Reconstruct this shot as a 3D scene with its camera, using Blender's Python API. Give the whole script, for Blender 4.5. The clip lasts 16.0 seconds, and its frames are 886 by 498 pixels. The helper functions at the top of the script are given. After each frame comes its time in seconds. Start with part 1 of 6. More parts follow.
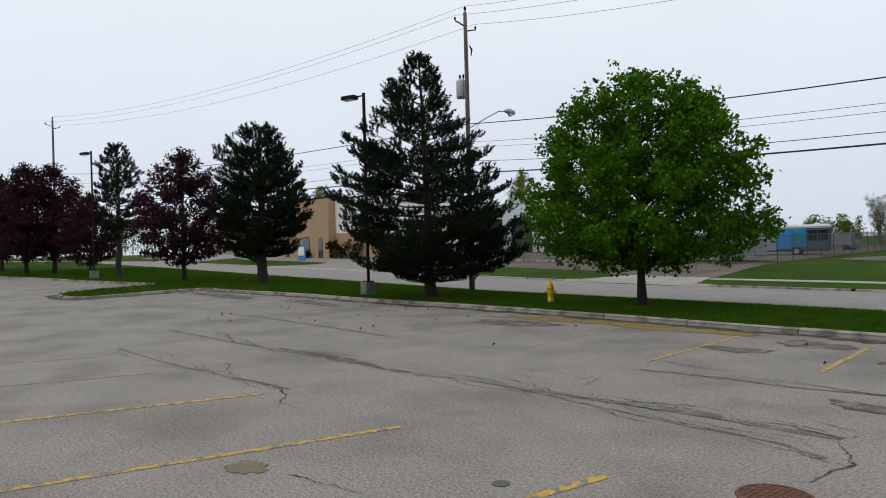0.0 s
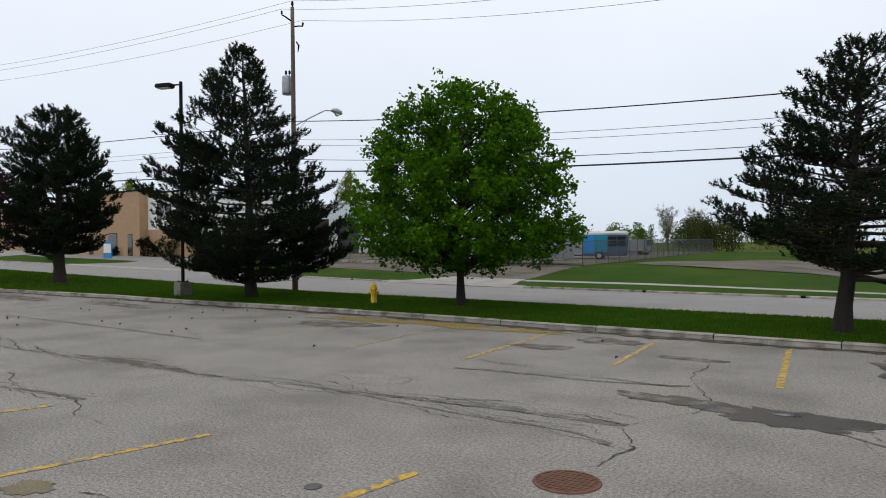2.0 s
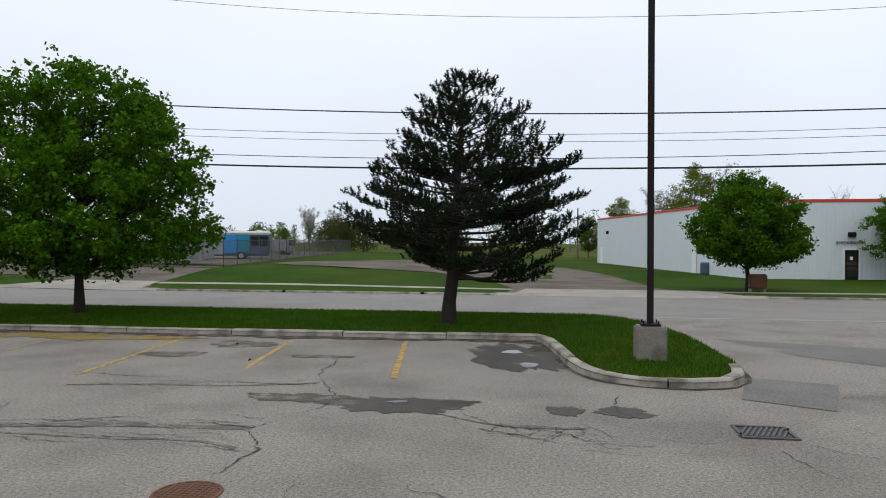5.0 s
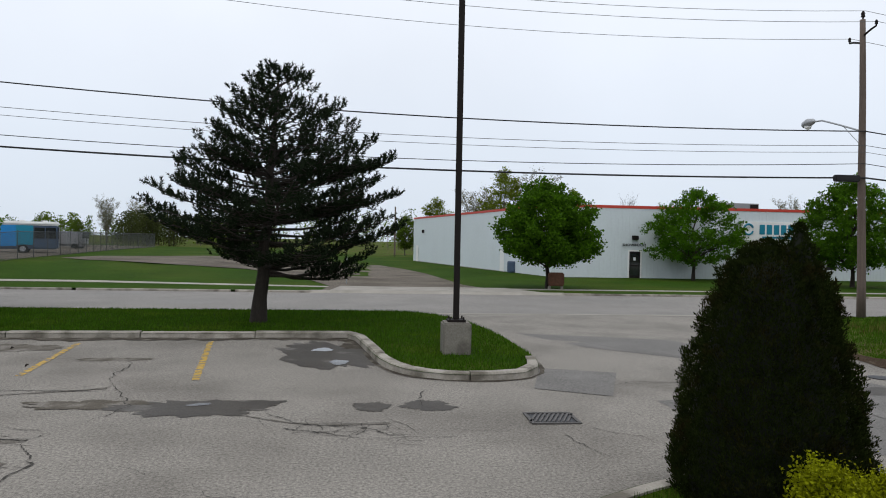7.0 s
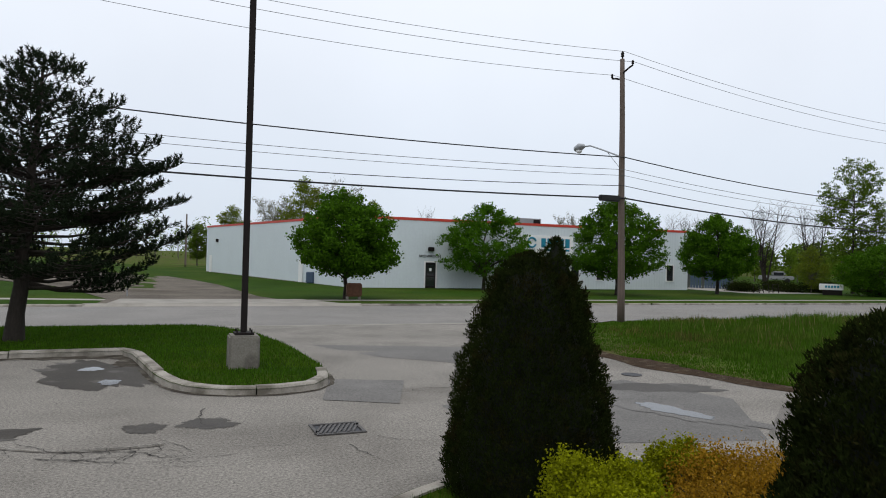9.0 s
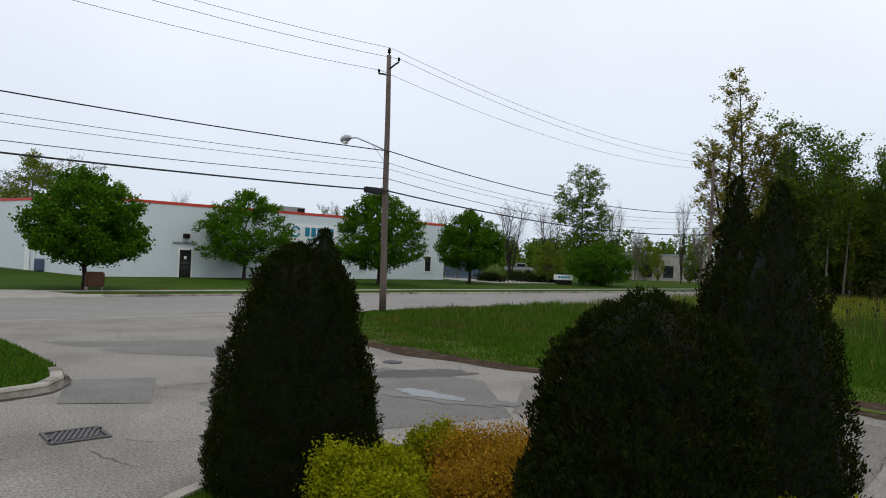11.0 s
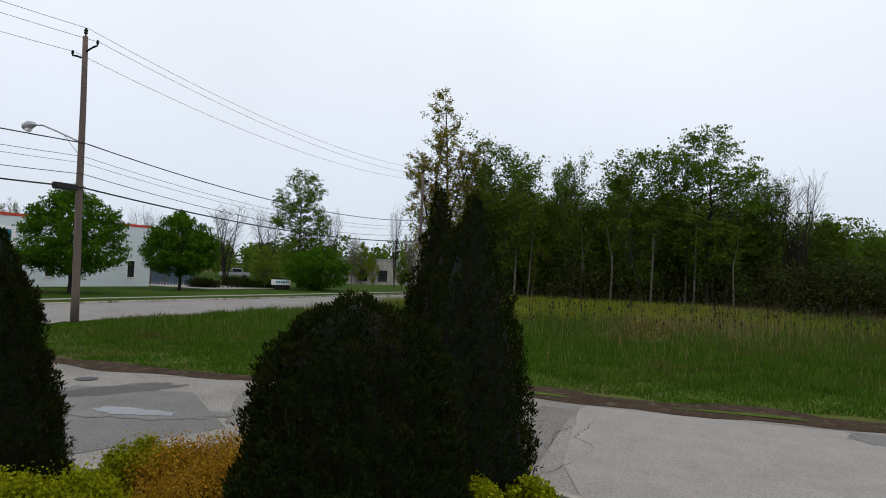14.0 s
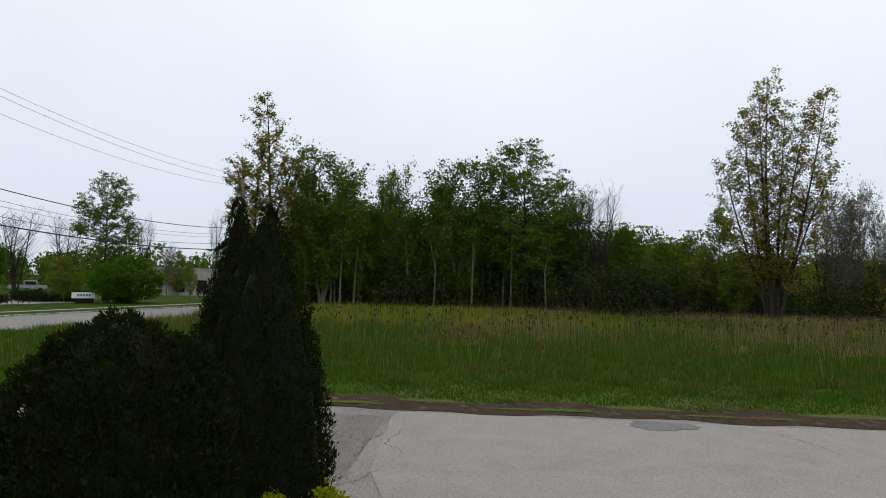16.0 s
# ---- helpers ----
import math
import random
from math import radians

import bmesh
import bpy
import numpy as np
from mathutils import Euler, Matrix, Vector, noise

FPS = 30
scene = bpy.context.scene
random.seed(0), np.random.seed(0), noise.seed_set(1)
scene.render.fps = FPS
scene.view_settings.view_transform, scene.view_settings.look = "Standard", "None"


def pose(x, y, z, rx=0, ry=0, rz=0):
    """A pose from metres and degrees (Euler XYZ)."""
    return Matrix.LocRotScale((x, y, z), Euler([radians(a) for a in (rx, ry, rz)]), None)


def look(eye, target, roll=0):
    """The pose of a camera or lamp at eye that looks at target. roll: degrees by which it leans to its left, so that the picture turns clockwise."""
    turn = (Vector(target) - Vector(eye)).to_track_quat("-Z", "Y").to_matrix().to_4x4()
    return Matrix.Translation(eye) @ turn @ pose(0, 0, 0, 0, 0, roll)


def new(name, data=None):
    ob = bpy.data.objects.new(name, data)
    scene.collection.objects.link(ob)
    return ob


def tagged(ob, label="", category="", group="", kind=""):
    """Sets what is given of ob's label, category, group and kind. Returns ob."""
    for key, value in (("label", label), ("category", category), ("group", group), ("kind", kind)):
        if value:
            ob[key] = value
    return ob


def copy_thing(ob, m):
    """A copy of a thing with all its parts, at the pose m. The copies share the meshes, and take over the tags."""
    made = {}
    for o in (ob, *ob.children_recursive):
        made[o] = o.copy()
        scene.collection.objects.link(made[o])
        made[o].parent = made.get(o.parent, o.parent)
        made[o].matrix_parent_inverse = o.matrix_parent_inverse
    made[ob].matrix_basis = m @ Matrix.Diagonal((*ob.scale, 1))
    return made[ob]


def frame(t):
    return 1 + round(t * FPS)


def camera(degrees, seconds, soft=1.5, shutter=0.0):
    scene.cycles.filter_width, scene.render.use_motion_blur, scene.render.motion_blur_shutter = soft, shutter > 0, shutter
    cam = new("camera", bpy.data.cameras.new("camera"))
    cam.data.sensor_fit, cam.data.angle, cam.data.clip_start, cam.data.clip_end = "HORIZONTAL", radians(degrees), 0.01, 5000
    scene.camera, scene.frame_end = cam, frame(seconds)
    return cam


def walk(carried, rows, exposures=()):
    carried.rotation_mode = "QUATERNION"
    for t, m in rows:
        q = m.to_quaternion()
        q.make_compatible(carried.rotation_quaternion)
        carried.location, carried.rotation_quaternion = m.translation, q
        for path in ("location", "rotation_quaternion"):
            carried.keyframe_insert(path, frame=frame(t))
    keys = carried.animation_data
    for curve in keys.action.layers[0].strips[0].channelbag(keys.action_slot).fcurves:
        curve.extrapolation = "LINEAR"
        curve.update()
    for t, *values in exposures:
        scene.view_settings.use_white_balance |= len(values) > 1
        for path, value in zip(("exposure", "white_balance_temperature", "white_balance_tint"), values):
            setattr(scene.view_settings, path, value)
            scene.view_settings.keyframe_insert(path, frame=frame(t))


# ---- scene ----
cam = camera(65.2, 16.0, 1.0)
PATH = [
    (0, (4.117, 0.767, 2.129), (2.54, 1.996, 2.123), -1.5),
    (0.5, (4.128, 0.779, 2.136), (2.615, 2.087, 2.132), -1.9),
    (1, (4.152, 0.813, 2.129), (2.732, 2.221, 2.126), -1.8),
    (1.5, (4.199, 0.814, 2.137), (2.883, 2.321, 2.123), -1.0),
    (2, (4.218, 0.804, 2.142), (2.991, 2.384, 2.129), -0.5),
    (2.5, (4.261, 0.829, 2.149), (3.198, 2.524, 2.142), 0.2),
    (3, (4.335, 0.797, 2.168), (3.434, 2.582, 2.15), 0.4),
    (3.5, (4.357, 0.772, 2.188), (3.601, 2.624, 2.181), 0.6),
    (4, (4.376, 0.767, 2.192), (3.733, 2.66, 2.187), -0.0),
    (4.5, (4.39, 0.771, 2.207), (3.912, 2.713, 2.194), 0.1),
    (5, (4.457, 0.718, 2.219), (4.143, 2.694, 2.2), 0.1),
    (5.2, (4.454, 0.765, 2.215), (4.192, 2.748, 2.193), 0.4),
    (7.3, (4.588, 0.663, 2.23), (4.861, 2.644, 2.208), 0.7),
    (7.5, (4.578, 0.667, 2.223), (4.898, 2.641, 2.204), 0.4),
    (8, (4.652, 0.634, 2.228), (5.159, 2.568, 2.188), 0.6),
    (8.5, (4.723, 0.625, 2.234), (5.368, 2.518, 2.249), 1.0),
    (9, (4.749, 0.586, 2.234), (5.504, 2.437, 2.256), 1.5),
    (9.5, (4.754, 0.594, 2.232), (5.627, 2.393, 2.229), 1.8),
    (10, (4.729, 0.623, 2.231), (5.798, 2.314, 2.213), 1.4),
    (10.2, (4.724, 0.609, 2.251), (5.865, 2.251, 2.24), 1.6),
    (12.3, (4.662, 0.607, 2.255), (6.201, 1.883, 2.319), 2.0),
    (12.5, (4.672, 0.619, 2.247), (6.253, 1.841, 2.321), 1.7),
    (13, (4.656, 0.597, 2.251), (6.323, 1.699, 2.321), 2.3),
    (13.5, (4.65, 0.574, 2.252), (6.385, 1.566, 2.323), 2.4),
    (14, (4.647, 0.537, 2.256), (6.452, 1.396, 2.319), 2.4),
    (14.5, (4.648, 0.489, 2.261), (6.498, 1.246, 2.324), 1.9),
    (15, (4.62, 0.398, 2.278), (6.513, 1.037, 2.366), 1.5),
    (15.5, (4.675, 0.342, 2.286), (6.606, 0.853, 2.382), 1.6),
    (16, (4.704, 0.268, 2.292), (6.663, 0.662, 2.392), 1.4),
]
walk(cam, [(t, look(eye, target, roll)) for t, eye, target, roll in PATH], [(0.0, 0.05), (2.0, 0.15), (3.5, 0.25), (5.0, 0.2), (9.0, 0.15), (16.0, 0.12)])

# ---- world and light: a bright overcast afternoon ----
world = bpy.data.worlds.new("overcast_sky")
scene.world = world
world.use_nodes = True
wt = world.node_tree
wt.nodes.clear()
w_out = wt.nodes.new("ShaderNodeOutputWorld")
w_bg = wt.nodes.new("ShaderNodeBackground")
w_sky = wt.nodes.new("ShaderNodeTexSky")
w_sky.sky_type, w_sky.sun_disc = "NISHITA", False
w_sky.sun_elevation, w_sky.sun_rotation = radians(55), radians(200)
w_co = wt.nodes.new("ShaderNodeTexCoord")
w_sep = wt.nodes.new("ShaderNodeSeparateXYZ")
w_ramp = wt.nodes.new("ShaderNodeValToRGB")
w_ramp.color_ramp.elements[0].position, w_ramp.color_ramp.elements[0].color = 0.0, (0.63, 0.70, 0.80, 1)
w_ramp.color_ramp.elements[1].position, w_ramp.color_ramp.elements[1].color = 0.42, (0.9, 0.935, 1.005, 1)
w_noise = wt.nodes.new("ShaderNodeTexNoise")
w_noise.inputs["Scale"].default_value, w_noise.inputs["Detail"].default_value = 2.2, 5
w_cl = wt.nodes.new("ShaderNodeMapRange")
w_cl.inputs["From Min"].default_value, w_cl.inputs["From Max"].default_value = 0.3, 0.7
w_cl.inputs["To Min"].default_value, w_cl.inputs["To Max"].default_value = 0.95, 1.04
w_mul = wt.nodes.new("ShaderNodeVectorMath"); w_mul.operation = "SCALE"
w_scl = wt.nodes.new("ShaderNodeVectorMath"); w_scl.operation = "SCALE"
w_scl.inputs["Scale"].default_value = 0.1
w_mix = wt.nodes.new("ShaderNodeMix"); w_mix.data_type = "RGBA"
w_mix.inputs["Factor"].default_value = 0.93
for a, b in ((w_co.outputs["Generated"], w_sep.inputs[0]), (w_sep.outputs["Z"], w_ramp.inputs[0]), (w_co.outputs["Generated"], w_noise.inputs["Vector"]),
             (w_noise.outputs[0], w_cl.inputs["Value"]), (w_ramp.outputs[0], w_mul.inputs[0]), (w_cl.outputs[0], w_mul.inputs["Scale"]),
             (w_sky.outputs[0], w_scl.inputs[0]), (w_scl.outputs[0], w_mix.inputs["A"]), (w_mul.outputs[0], w_mix.inputs["B"]),
             (w_mix.outputs["Result"], w_bg.inputs["Color"]), (w_bg.outputs[0], w_out.inputs[0])):
    wt.links.new(a, b)
w_bg.inputs["Strength"].default_value = 1.0
sun = new("sun", bpy.data.lights.new("sun", "SUN"))
sun.data.energy, sun.data.angle, sun.data.color = 0.6, radians(40), (1.0, 0.97, 0.92)
sun.matrix_world = look((0, 0, 60), (10, 26, 0))


# ---- mesh building ----
class Mesh:
    """Collects corners and faces for one mesh."""

    def __init__(self):
        self.v, self.f = [], []

    def add(self, verts, faces):
        n = len(self.v)
        self.v += [tuple(p) for p in verts]
        self.f += [tuple(i + n for i in f) for f in faces]
        return self

    def box(self, x0, y0, z0, x1, y1, z1, bev=0.0):
        if bev <= 0:
            v = [(x, y, z) for z in (z0, z1) for y in (y0, y1) for x in (x0, x1)]
            return self.add(v, [(0, 2, 3, 1), (4, 5, 7, 6), (0, 1, 5, 4), (2, 6, 7, 3), (0, 4, 6, 2), (1, 3, 7, 5)])
        bm = bmesh.new()
        bmesh.ops.create_cube(bm, size=1)
        for p in bm.verts:
            p.co = ((x0 + x1) / 2 + p.co.x * (x1 - x0), (y0 + y1) / 2 + p.co.y * (y1 - y0), (z0 + z1) / 2 + p.co.z * (z1 - z0))
        bmesh.ops.bevel(bm, geom=bm.edges[:], offset=bev, segments=2, affect="EDGES")
        bm.verts.index_update()
        self.add([p.co[:] for p in bm.verts], [[q.index for q in f.verts] for f in bm.faces])
        bm.free()
        return self

    def tube(self, pts, radii, n=8, cap=True):
        pts = [Vector([float(c) for c in p]) for p in pts]
        radii = [float(r) for r in radii] if isinstance(radii, (list, tuple)) else float(radii)
        if not isinstance(radii, (list, tuple)):
            radii = [radii] * len(pts)
        side = None
        base = len(self.v)
        for i, p in enumerate(pts):
            d = (pts[min(i + 1, len(pts) - 1)] - pts[max(i - 1, 0)]).normalized()
            if side is None:
                side = d.orthogonal().normalized()
            side = (side - d * side.dot(d))
            side = side.normalized() if side.length > 1e-6 else d.orthogonal().normalized()
            up = d.cross(side)
            for k in range(n):
                a = 2 * math.pi * k / n
                self.v.append(tuple(p + radii[i] * (math.cos(a) * side + math.sin(a) * up)))
        for i in range(len(pts) - 1):
            for k in range(n):
                a, b = base + i * n + k, base + i * n + (k + 1) % n
                self.f.append((a, b, b + n, a + n))
        if cap:
            self.f.append(tuple(base + k for k in reversed(range(n))))
            self.f.append(tuple(base + (len(pts) - 1) * n + k for k in range(n)))
        return self

    def lathe(self, x, y, profile, n=16, ax="z"):
        """A turned body: profile of (radius, height)."""
        return self.tube([(x, y, z + i * 1e-5) for i, (r, z) in enumerate(profile)], [max(r, 0.001) for r, z in profile], n)

    def data(self, name, smooth=False):
        me = bpy.data.meshes.new(name)
        me.from_pydata(self.v, [], self.f)
        if smooth:
            me.polygons.foreach_set("use_smooth", [True] * len(me.polygons))
        me.update()
        return me


def fast_mesh(name, verts, faces):
    """A mesh from arrays: verts (n, 3), faces (m, k)."""
    me = bpy.data.meshes.new(name)
    verts, faces = np.asarray(verts, np.float32), np.asarray(faces, np.int32)
    me.vertices.add(len(verts))
    me.vertices.foreach_set("co", verts.ravel())
    me.loops.add(faces.size)
    me.loops.foreach_set("vertex_index", faces.ravel())
    me.polygons.add(len(faces))
    me.polygons.foreach_set("loop_start", np.arange(len(faces), dtype=np.int32) * faces.shape[1])
    me.update(calc_edges=True)
    return me


def part(name, m, material, parent=None, label="", smooth=False):
    me = m.data(name, smooth) if isinstance(m, Mesh) else m
    if not me.materials:
        me.materials.append(material)
    ob = new(name, me)
    if parent is not None:
        ob.parent = parent
    if label:
        tagged(ob, label)
    return ob


def thing(name, at, label, category, group="", kind=""):
    ob = new(name)
    ob.empty_display_size = 0.2
    ob.matrix_basis = at if isinstance(at, Matrix) else Matrix.Translation(at)
    return tagged(ob, label, category, group, kind)


def structure(name, m, material, label, category="", smooth=False):
    return tagged(part(name, m, material, None, "", smooth), label, category or name.split("_")[0], "", "structure")


# ---- materials ----
def mat(name, colour, rough=0.8, metal=0.0, vary=0.25, scale=3.0, fine=60.0, bump=0.15, dist=0.01, spots=None, spec=0.3, island=0.0, stretch=(1, 1, 1), randomise=0.0, grain=0.0):
    """A surface with variation at two scales and a fine relief. spots: (colour, scale, low, high) of stains."""
    m = bpy.data.materials.new(name)
    m.use_nodes = True
    nt = m.node_tree
    b = nt.nodes["Principled BSDF"]
    b.inputs["Roughness"].default_value, b.inputs["Metallic"].default_value = rough, metal
    b.inputs["Specular IOR Level"].default_value = spec
    L = nt.links.new
    co = nt.nodes.new("ShaderNodeTexCoord")
    mp = nt.nodes.new("ShaderNodeMapping"); mp.inputs["Scale"].default_value = stretch
    L(co.outputs["Object"], mp.inputs[0])
    n1 = nt.nodes.new("ShaderNodeTexNoise"); n1.inputs["Scale"].default_value, n1.inputs["Detail"].default_value = scale, 6
    n2 = nt.nodes.new("ShaderNodeTexNoise"); n2.inputs["Scale"].default_value, n2.inputs["Detail"].default_value = fine, 4
    L(mp.outputs[0], n1.inputs["Vector"]); L(mp.outputs[0], n2.inputs["Vector"])
    add = nt.nodes.new("ShaderNodeMath"); add.operation = "ADD"
    L(n1.outputs[0], add.inputs[0]); L(n2.outputs[0], add.inputs[1])
    rng = nt.nodes.new("ShaderNodeMapRange")
    rng.inputs["From Min"].default_value, rng.inputs["From Max"].default_value = 0.6, 1.4
    rng.inputs["To Min"].default_value, rng.inputs["To Max"].default_value = 1 - vary, 1 + vary
    L(add.outputs[0], rng.inputs["Value"])
    val = rng.outputs[0]
    if grain:
        n4 = nt.nodes.new("ShaderNodeTexNoise"); n4.inputs["Scale"].default_value, n4.inputs["Detail"].default_value = 28, 6
        n4.inputs["Roughness"].default_value = 0.95
        L(co.outputs["Object"], n4.inputs["Vector"])
        r4 = nt.nodes.new("ShaderNodeMapRange")
        r4.inputs["From Min"].default_value, r4.inputs["From Max"].default_value = 0.38, 0.62
        r4.inputs["To Min"].default_value, r4.inputs["To Max"].default_value = 1 - grain, 1 + grain
        L(n4.outputs[0], r4.inputs["Value"])
        m4 = nt.nodes.new("ShaderNodeMath"); m4.operation = "MULTIPLY"
        L(val, m4.inputs[0]); L(r4.outputs[0], m4.inputs[1])
        val = m4.outputs[0]
    if island or randomise:
        src = nt.nodes.new("ShaderNodeNewGeometry" if island else "ShaderNodeObjectInfo")
        r2 = nt.nodes.new("ShaderNodeMapRange")
        amt = island or randomise
        r2.inputs["To Min"].default_value, r2.inputs["To Max"].default_value = 1 - amt, 1 + amt
        L(src.outputs["Random Per Island" if island else "Random"], r2.inputs["Value"])
        mm = nt.nodes.new("ShaderNodeMath"); mm.operation = "MULTIPLY"
        L(val, mm.inputs[0]); L(r2.outputs[0], mm.inputs[1])
        val = mm.outputs[0]
    rgb = nt.nodes.new("ShaderNodeRGB"); rgb.outputs[0].default_value = (*colour, 1)
    colr = rgb.outputs[0]
    if spots:
        sc, s_scale, lo, hi = spots
        n3 = nt.nodes.new("ShaderNodeTexNoise"); n3.inputs["Scale"].default_value, n3.inputs["Detail"].default_value = s_scale, 8
        L(co.outputs["Object"], n3.inputs["Vector"])
        r3 = nt.nodes.new("ShaderNodeMapRange"); r3.inputs["From Min"].default_value, r3.inputs["From Max"].default_value = lo, hi
        L(n3.outputs[0], r3.inputs["Value"])
        mx = nt.nodes.new("ShaderNodeMix"); mx.data_type = "RGBA"
        mx.inputs["B"].default_value = (*sc, 1)
        L(r3.outputs[0], mx.inputs["Factor"]); L(colr, mx.inputs["A"])
        colr = mx.outputs["Result"]
    mul = nt.nodes.new("ShaderNodeVectorMath"); mul.operation = "SCALE"
    L(colr, mul.inputs[0]); L(val, mul.inputs["Scale"])
    L(mul.outputs[0], b.inputs["Base Color"])
    if bump:
        bp = nt.nodes.new("ShaderNodeBump"); bp.inputs["Strength"].default_value, bp.inputs["Distance"].default_value = bump, dist
        L(add.outputs[0], bp.inputs["Height"]); L(bp.outputs[0], b.inputs["Normal"])
    return m


def leaf_mat(name, colour, trans=0.35, island=0.35, rough=0.6, spec=0.06, spots=None):
    """A leaf: diffuse and partly lit from behind."""
    m = mat(name, colour, rough, 0, 0.2, 0.9, 14, 0, spec=spec, island=island, spots=spots)
    nt = m.node_tree
    b, out = nt.nodes["Principled BSDF"], nt.nodes["Material Output"]
    tr = nt.nodes.new("ShaderNodeBsdfTranslucent")
    mx = nt.nodes.new("ShaderNodeMixShader"); mx.inputs[0].default_value = trans
    nt.links.new(b.inputs["Base Color"].links[0].from_socket, tr.inputs[0])
    nt.links.new(b.outputs[0], mx.inputs[1]); nt.links.new(tr.outputs[0], mx.inputs[2])
    nt.links.new(mx.outputs[0], out.inputs[0])
    return m


def glass_mat(name, colour, rough=0.05):
    m = mat(name, colour, rough, 0, 0.05, 2, 9, 0.02, spec=0.9)
    return m


ASPHALT = mat("worn_asphalt", (0.22, 0.203, 0.178), 0.85, 0, 0.18, 0.7, 90, 0.2, 0.004, spots=((0.166, 0.152, 0.132), 0.5, 0.48, 0.66), grain=0.66, spec=0.2)
ROAD = mat("road_asphalt", (0.208, 0.195, 0.178), 0.85, 0, 0.22, 0.5, 40, 0.4, 0.006, spots=((0.19, 0.18, 0.168), 0.25, 0.5, 0.7), grain=0.4)
PALE = mat("pale_paving", (0.245, 0.228, 0.203), 0.85, 0, 0.16, 2.0, 40, 0.3, 0.004, spots=((0.23, 0.212, 0.185), 0.6, 0.5, 0.7), grain=0.28)
PATCH = mat("dark_asphalt_patch", (0.138, 0.131, 0.121), 0.85, 0, 0.2, 1.0, 50, 0.4, 0.005, spots=((0.165, 0.157, 0.146), 0.8, 0.5, 0.7), grain=0.45)
OLD = mat("old_asphalt", (0.165, 0.153, 0.137), 0.85, 0, 0.3, 1.2, 60, 0.4, 0.005, spots=((0.12, 0.11, 0.096), 1.2, 0.48, 0.66), grain=0.55, spec=0.15)
FAR_LAWN = mat("far_mown_grass", (0.026, 0.058, 0.005), 0.95, 0, 0.35, 0.25, 6, 0.5, 0.05, spots=((0.043, 0.068, 0.008), 0.12, 0.45, 0.62), spec=0.03, grain=0.3)
DAMP = mat("damp_asphalt", (0.056, 0.049, 0.041), 0.6, 0, 0.35, 1.6, 50, 0.35, 0.004, spots=((0.15, 0.14, 0.125), 1.5, 0.58, 0.7), grain=0.35, spec=0.25)
OLDCONCRETE = mat("stained_concrete_block", (0.2, 0.185, 0.158), 0.9, 0, 0.3, 2, 30, 0.5, 0.008, spots=((0.1, 0.09, 0.075), 2.2, 0.48, 0.66))
CRACK = mat("crack_filler", (0.045, 0.041, 0.036), 0.9, 0, 0.4, 3, 30, 0.3)
WATER = mat("puddle_water", (0.035, 0.032, 0.028), 0.1, 0, 0.1, 1, 4, 0.01, spec=0.4)
YELLOW = mat("worn_yellow_paint", (0.46, 0.29, 0.045), 0.85, 0, 0.3, 4, 60, 0.3, 0.003, spots=((0.17, 0.16, 0.14), 9, 0.46, 0.58), grain=0.3)
FADED = mat("faded_yellow_paint", (0.36, 0.27, 0.08), 0.85, 0, 0.25, 4, 60, 0.3, 0.003, spots=((0.2, 0.19, 0.172), 6, 0.38, 0.52), grain=0.4)
CONCRETE = mat("weathered_concrete", (0.31, 0.285, 0.245), 0.9, 0, 0.28, 1.6, 35, 0.5, 0.008, spots=((0.13, 0.116, 0.092), 2.2, 0.46, 0.66), randomise=0.12)
WALKWAY = mat("pale_concrete", (0.29, 0.27, 0.235), 0.9, 0, 0.25, 1, 25, 0.3, spots=((0.22, 0.205, 0.175), 0.9, 0.5, 0.7), randomise=0.08)
GRASS_SOIL = mat("turf", (0.021, 0.05, 0.003), 0.95, 0, 0.4, 0.3, 18, 0.8, 0.05, spots=((0.038, 0.058, 0.005), 0.5, 0.46, 0.66), spec=0.03, grain=0.35)
FIELD_SOIL = mat("meadow_turf", (0.06, 0.09, 0.014), 0.95, 0, 0.4, 0.3, 12, 0.8, 0.06, spots=((0.09, 0.072, 0.032), 0.22, 0.48, 0.62), spec=0.03)
DIRT = mat("bare_dirt", (0.056, 0.038, 0.025), 0.95, 0, 0.45, 3, 30, 1.0, 0.05, spots=((0.1, 0.08, 0.058), 4, 0.55, 0.68), spec=0.05)
GRAVEL = mat("gravel", (0.14, 0.122, 0.101), 0.95, 0, 0.3, 0.4, 25, 0.8, 0.03, spots=((0.095, 0.082, 0.066), 0.25, 0.45, 0.65), spec=0.05, grain=0.4)
MULCH = mat("bark_mulch", (0.06, 0.04, 0.025), 0.95, 0, 0.5, 5, 40, 1.0, 0.03)
BARK = mat("grey_brown_bark", (0.032, 0.026, 0.021), 0.95, 0, 0.4, 6, 40, 1.0, 0.02, stretch=(1, 1, 0.25))
PALEBARK = mat("pale_bark", (0.11, 0.1, 0.08), 0.9, 0, 0.4, 4, 30, 0.7, 0.02, stretch=(1, 1, 0.3))
POLEWOOD = mat("weathered_pole_wood", (0.13, 0.1, 0.083), 0.9, 0, 0.35, 3, 40, 0.6, 0.01, stretch=(6, 6, 0.25))
DARKMETAL = mat("dark_bronze_paint", (0.014, 0.011, 0.01), 0.7, 0, 0.2, 3, 40, 0.1, spec=0.15)
GREYMETAL = mat("galvanised_metal", (0.36, 0.37, 0.38), 0.5, 0.6, 0.15, 5, 40, 0.1)
CABLE = mat("black_cable", (0.015, 0.015, 0.016), 0.6, 0, 0.1, 5, 40, 0)
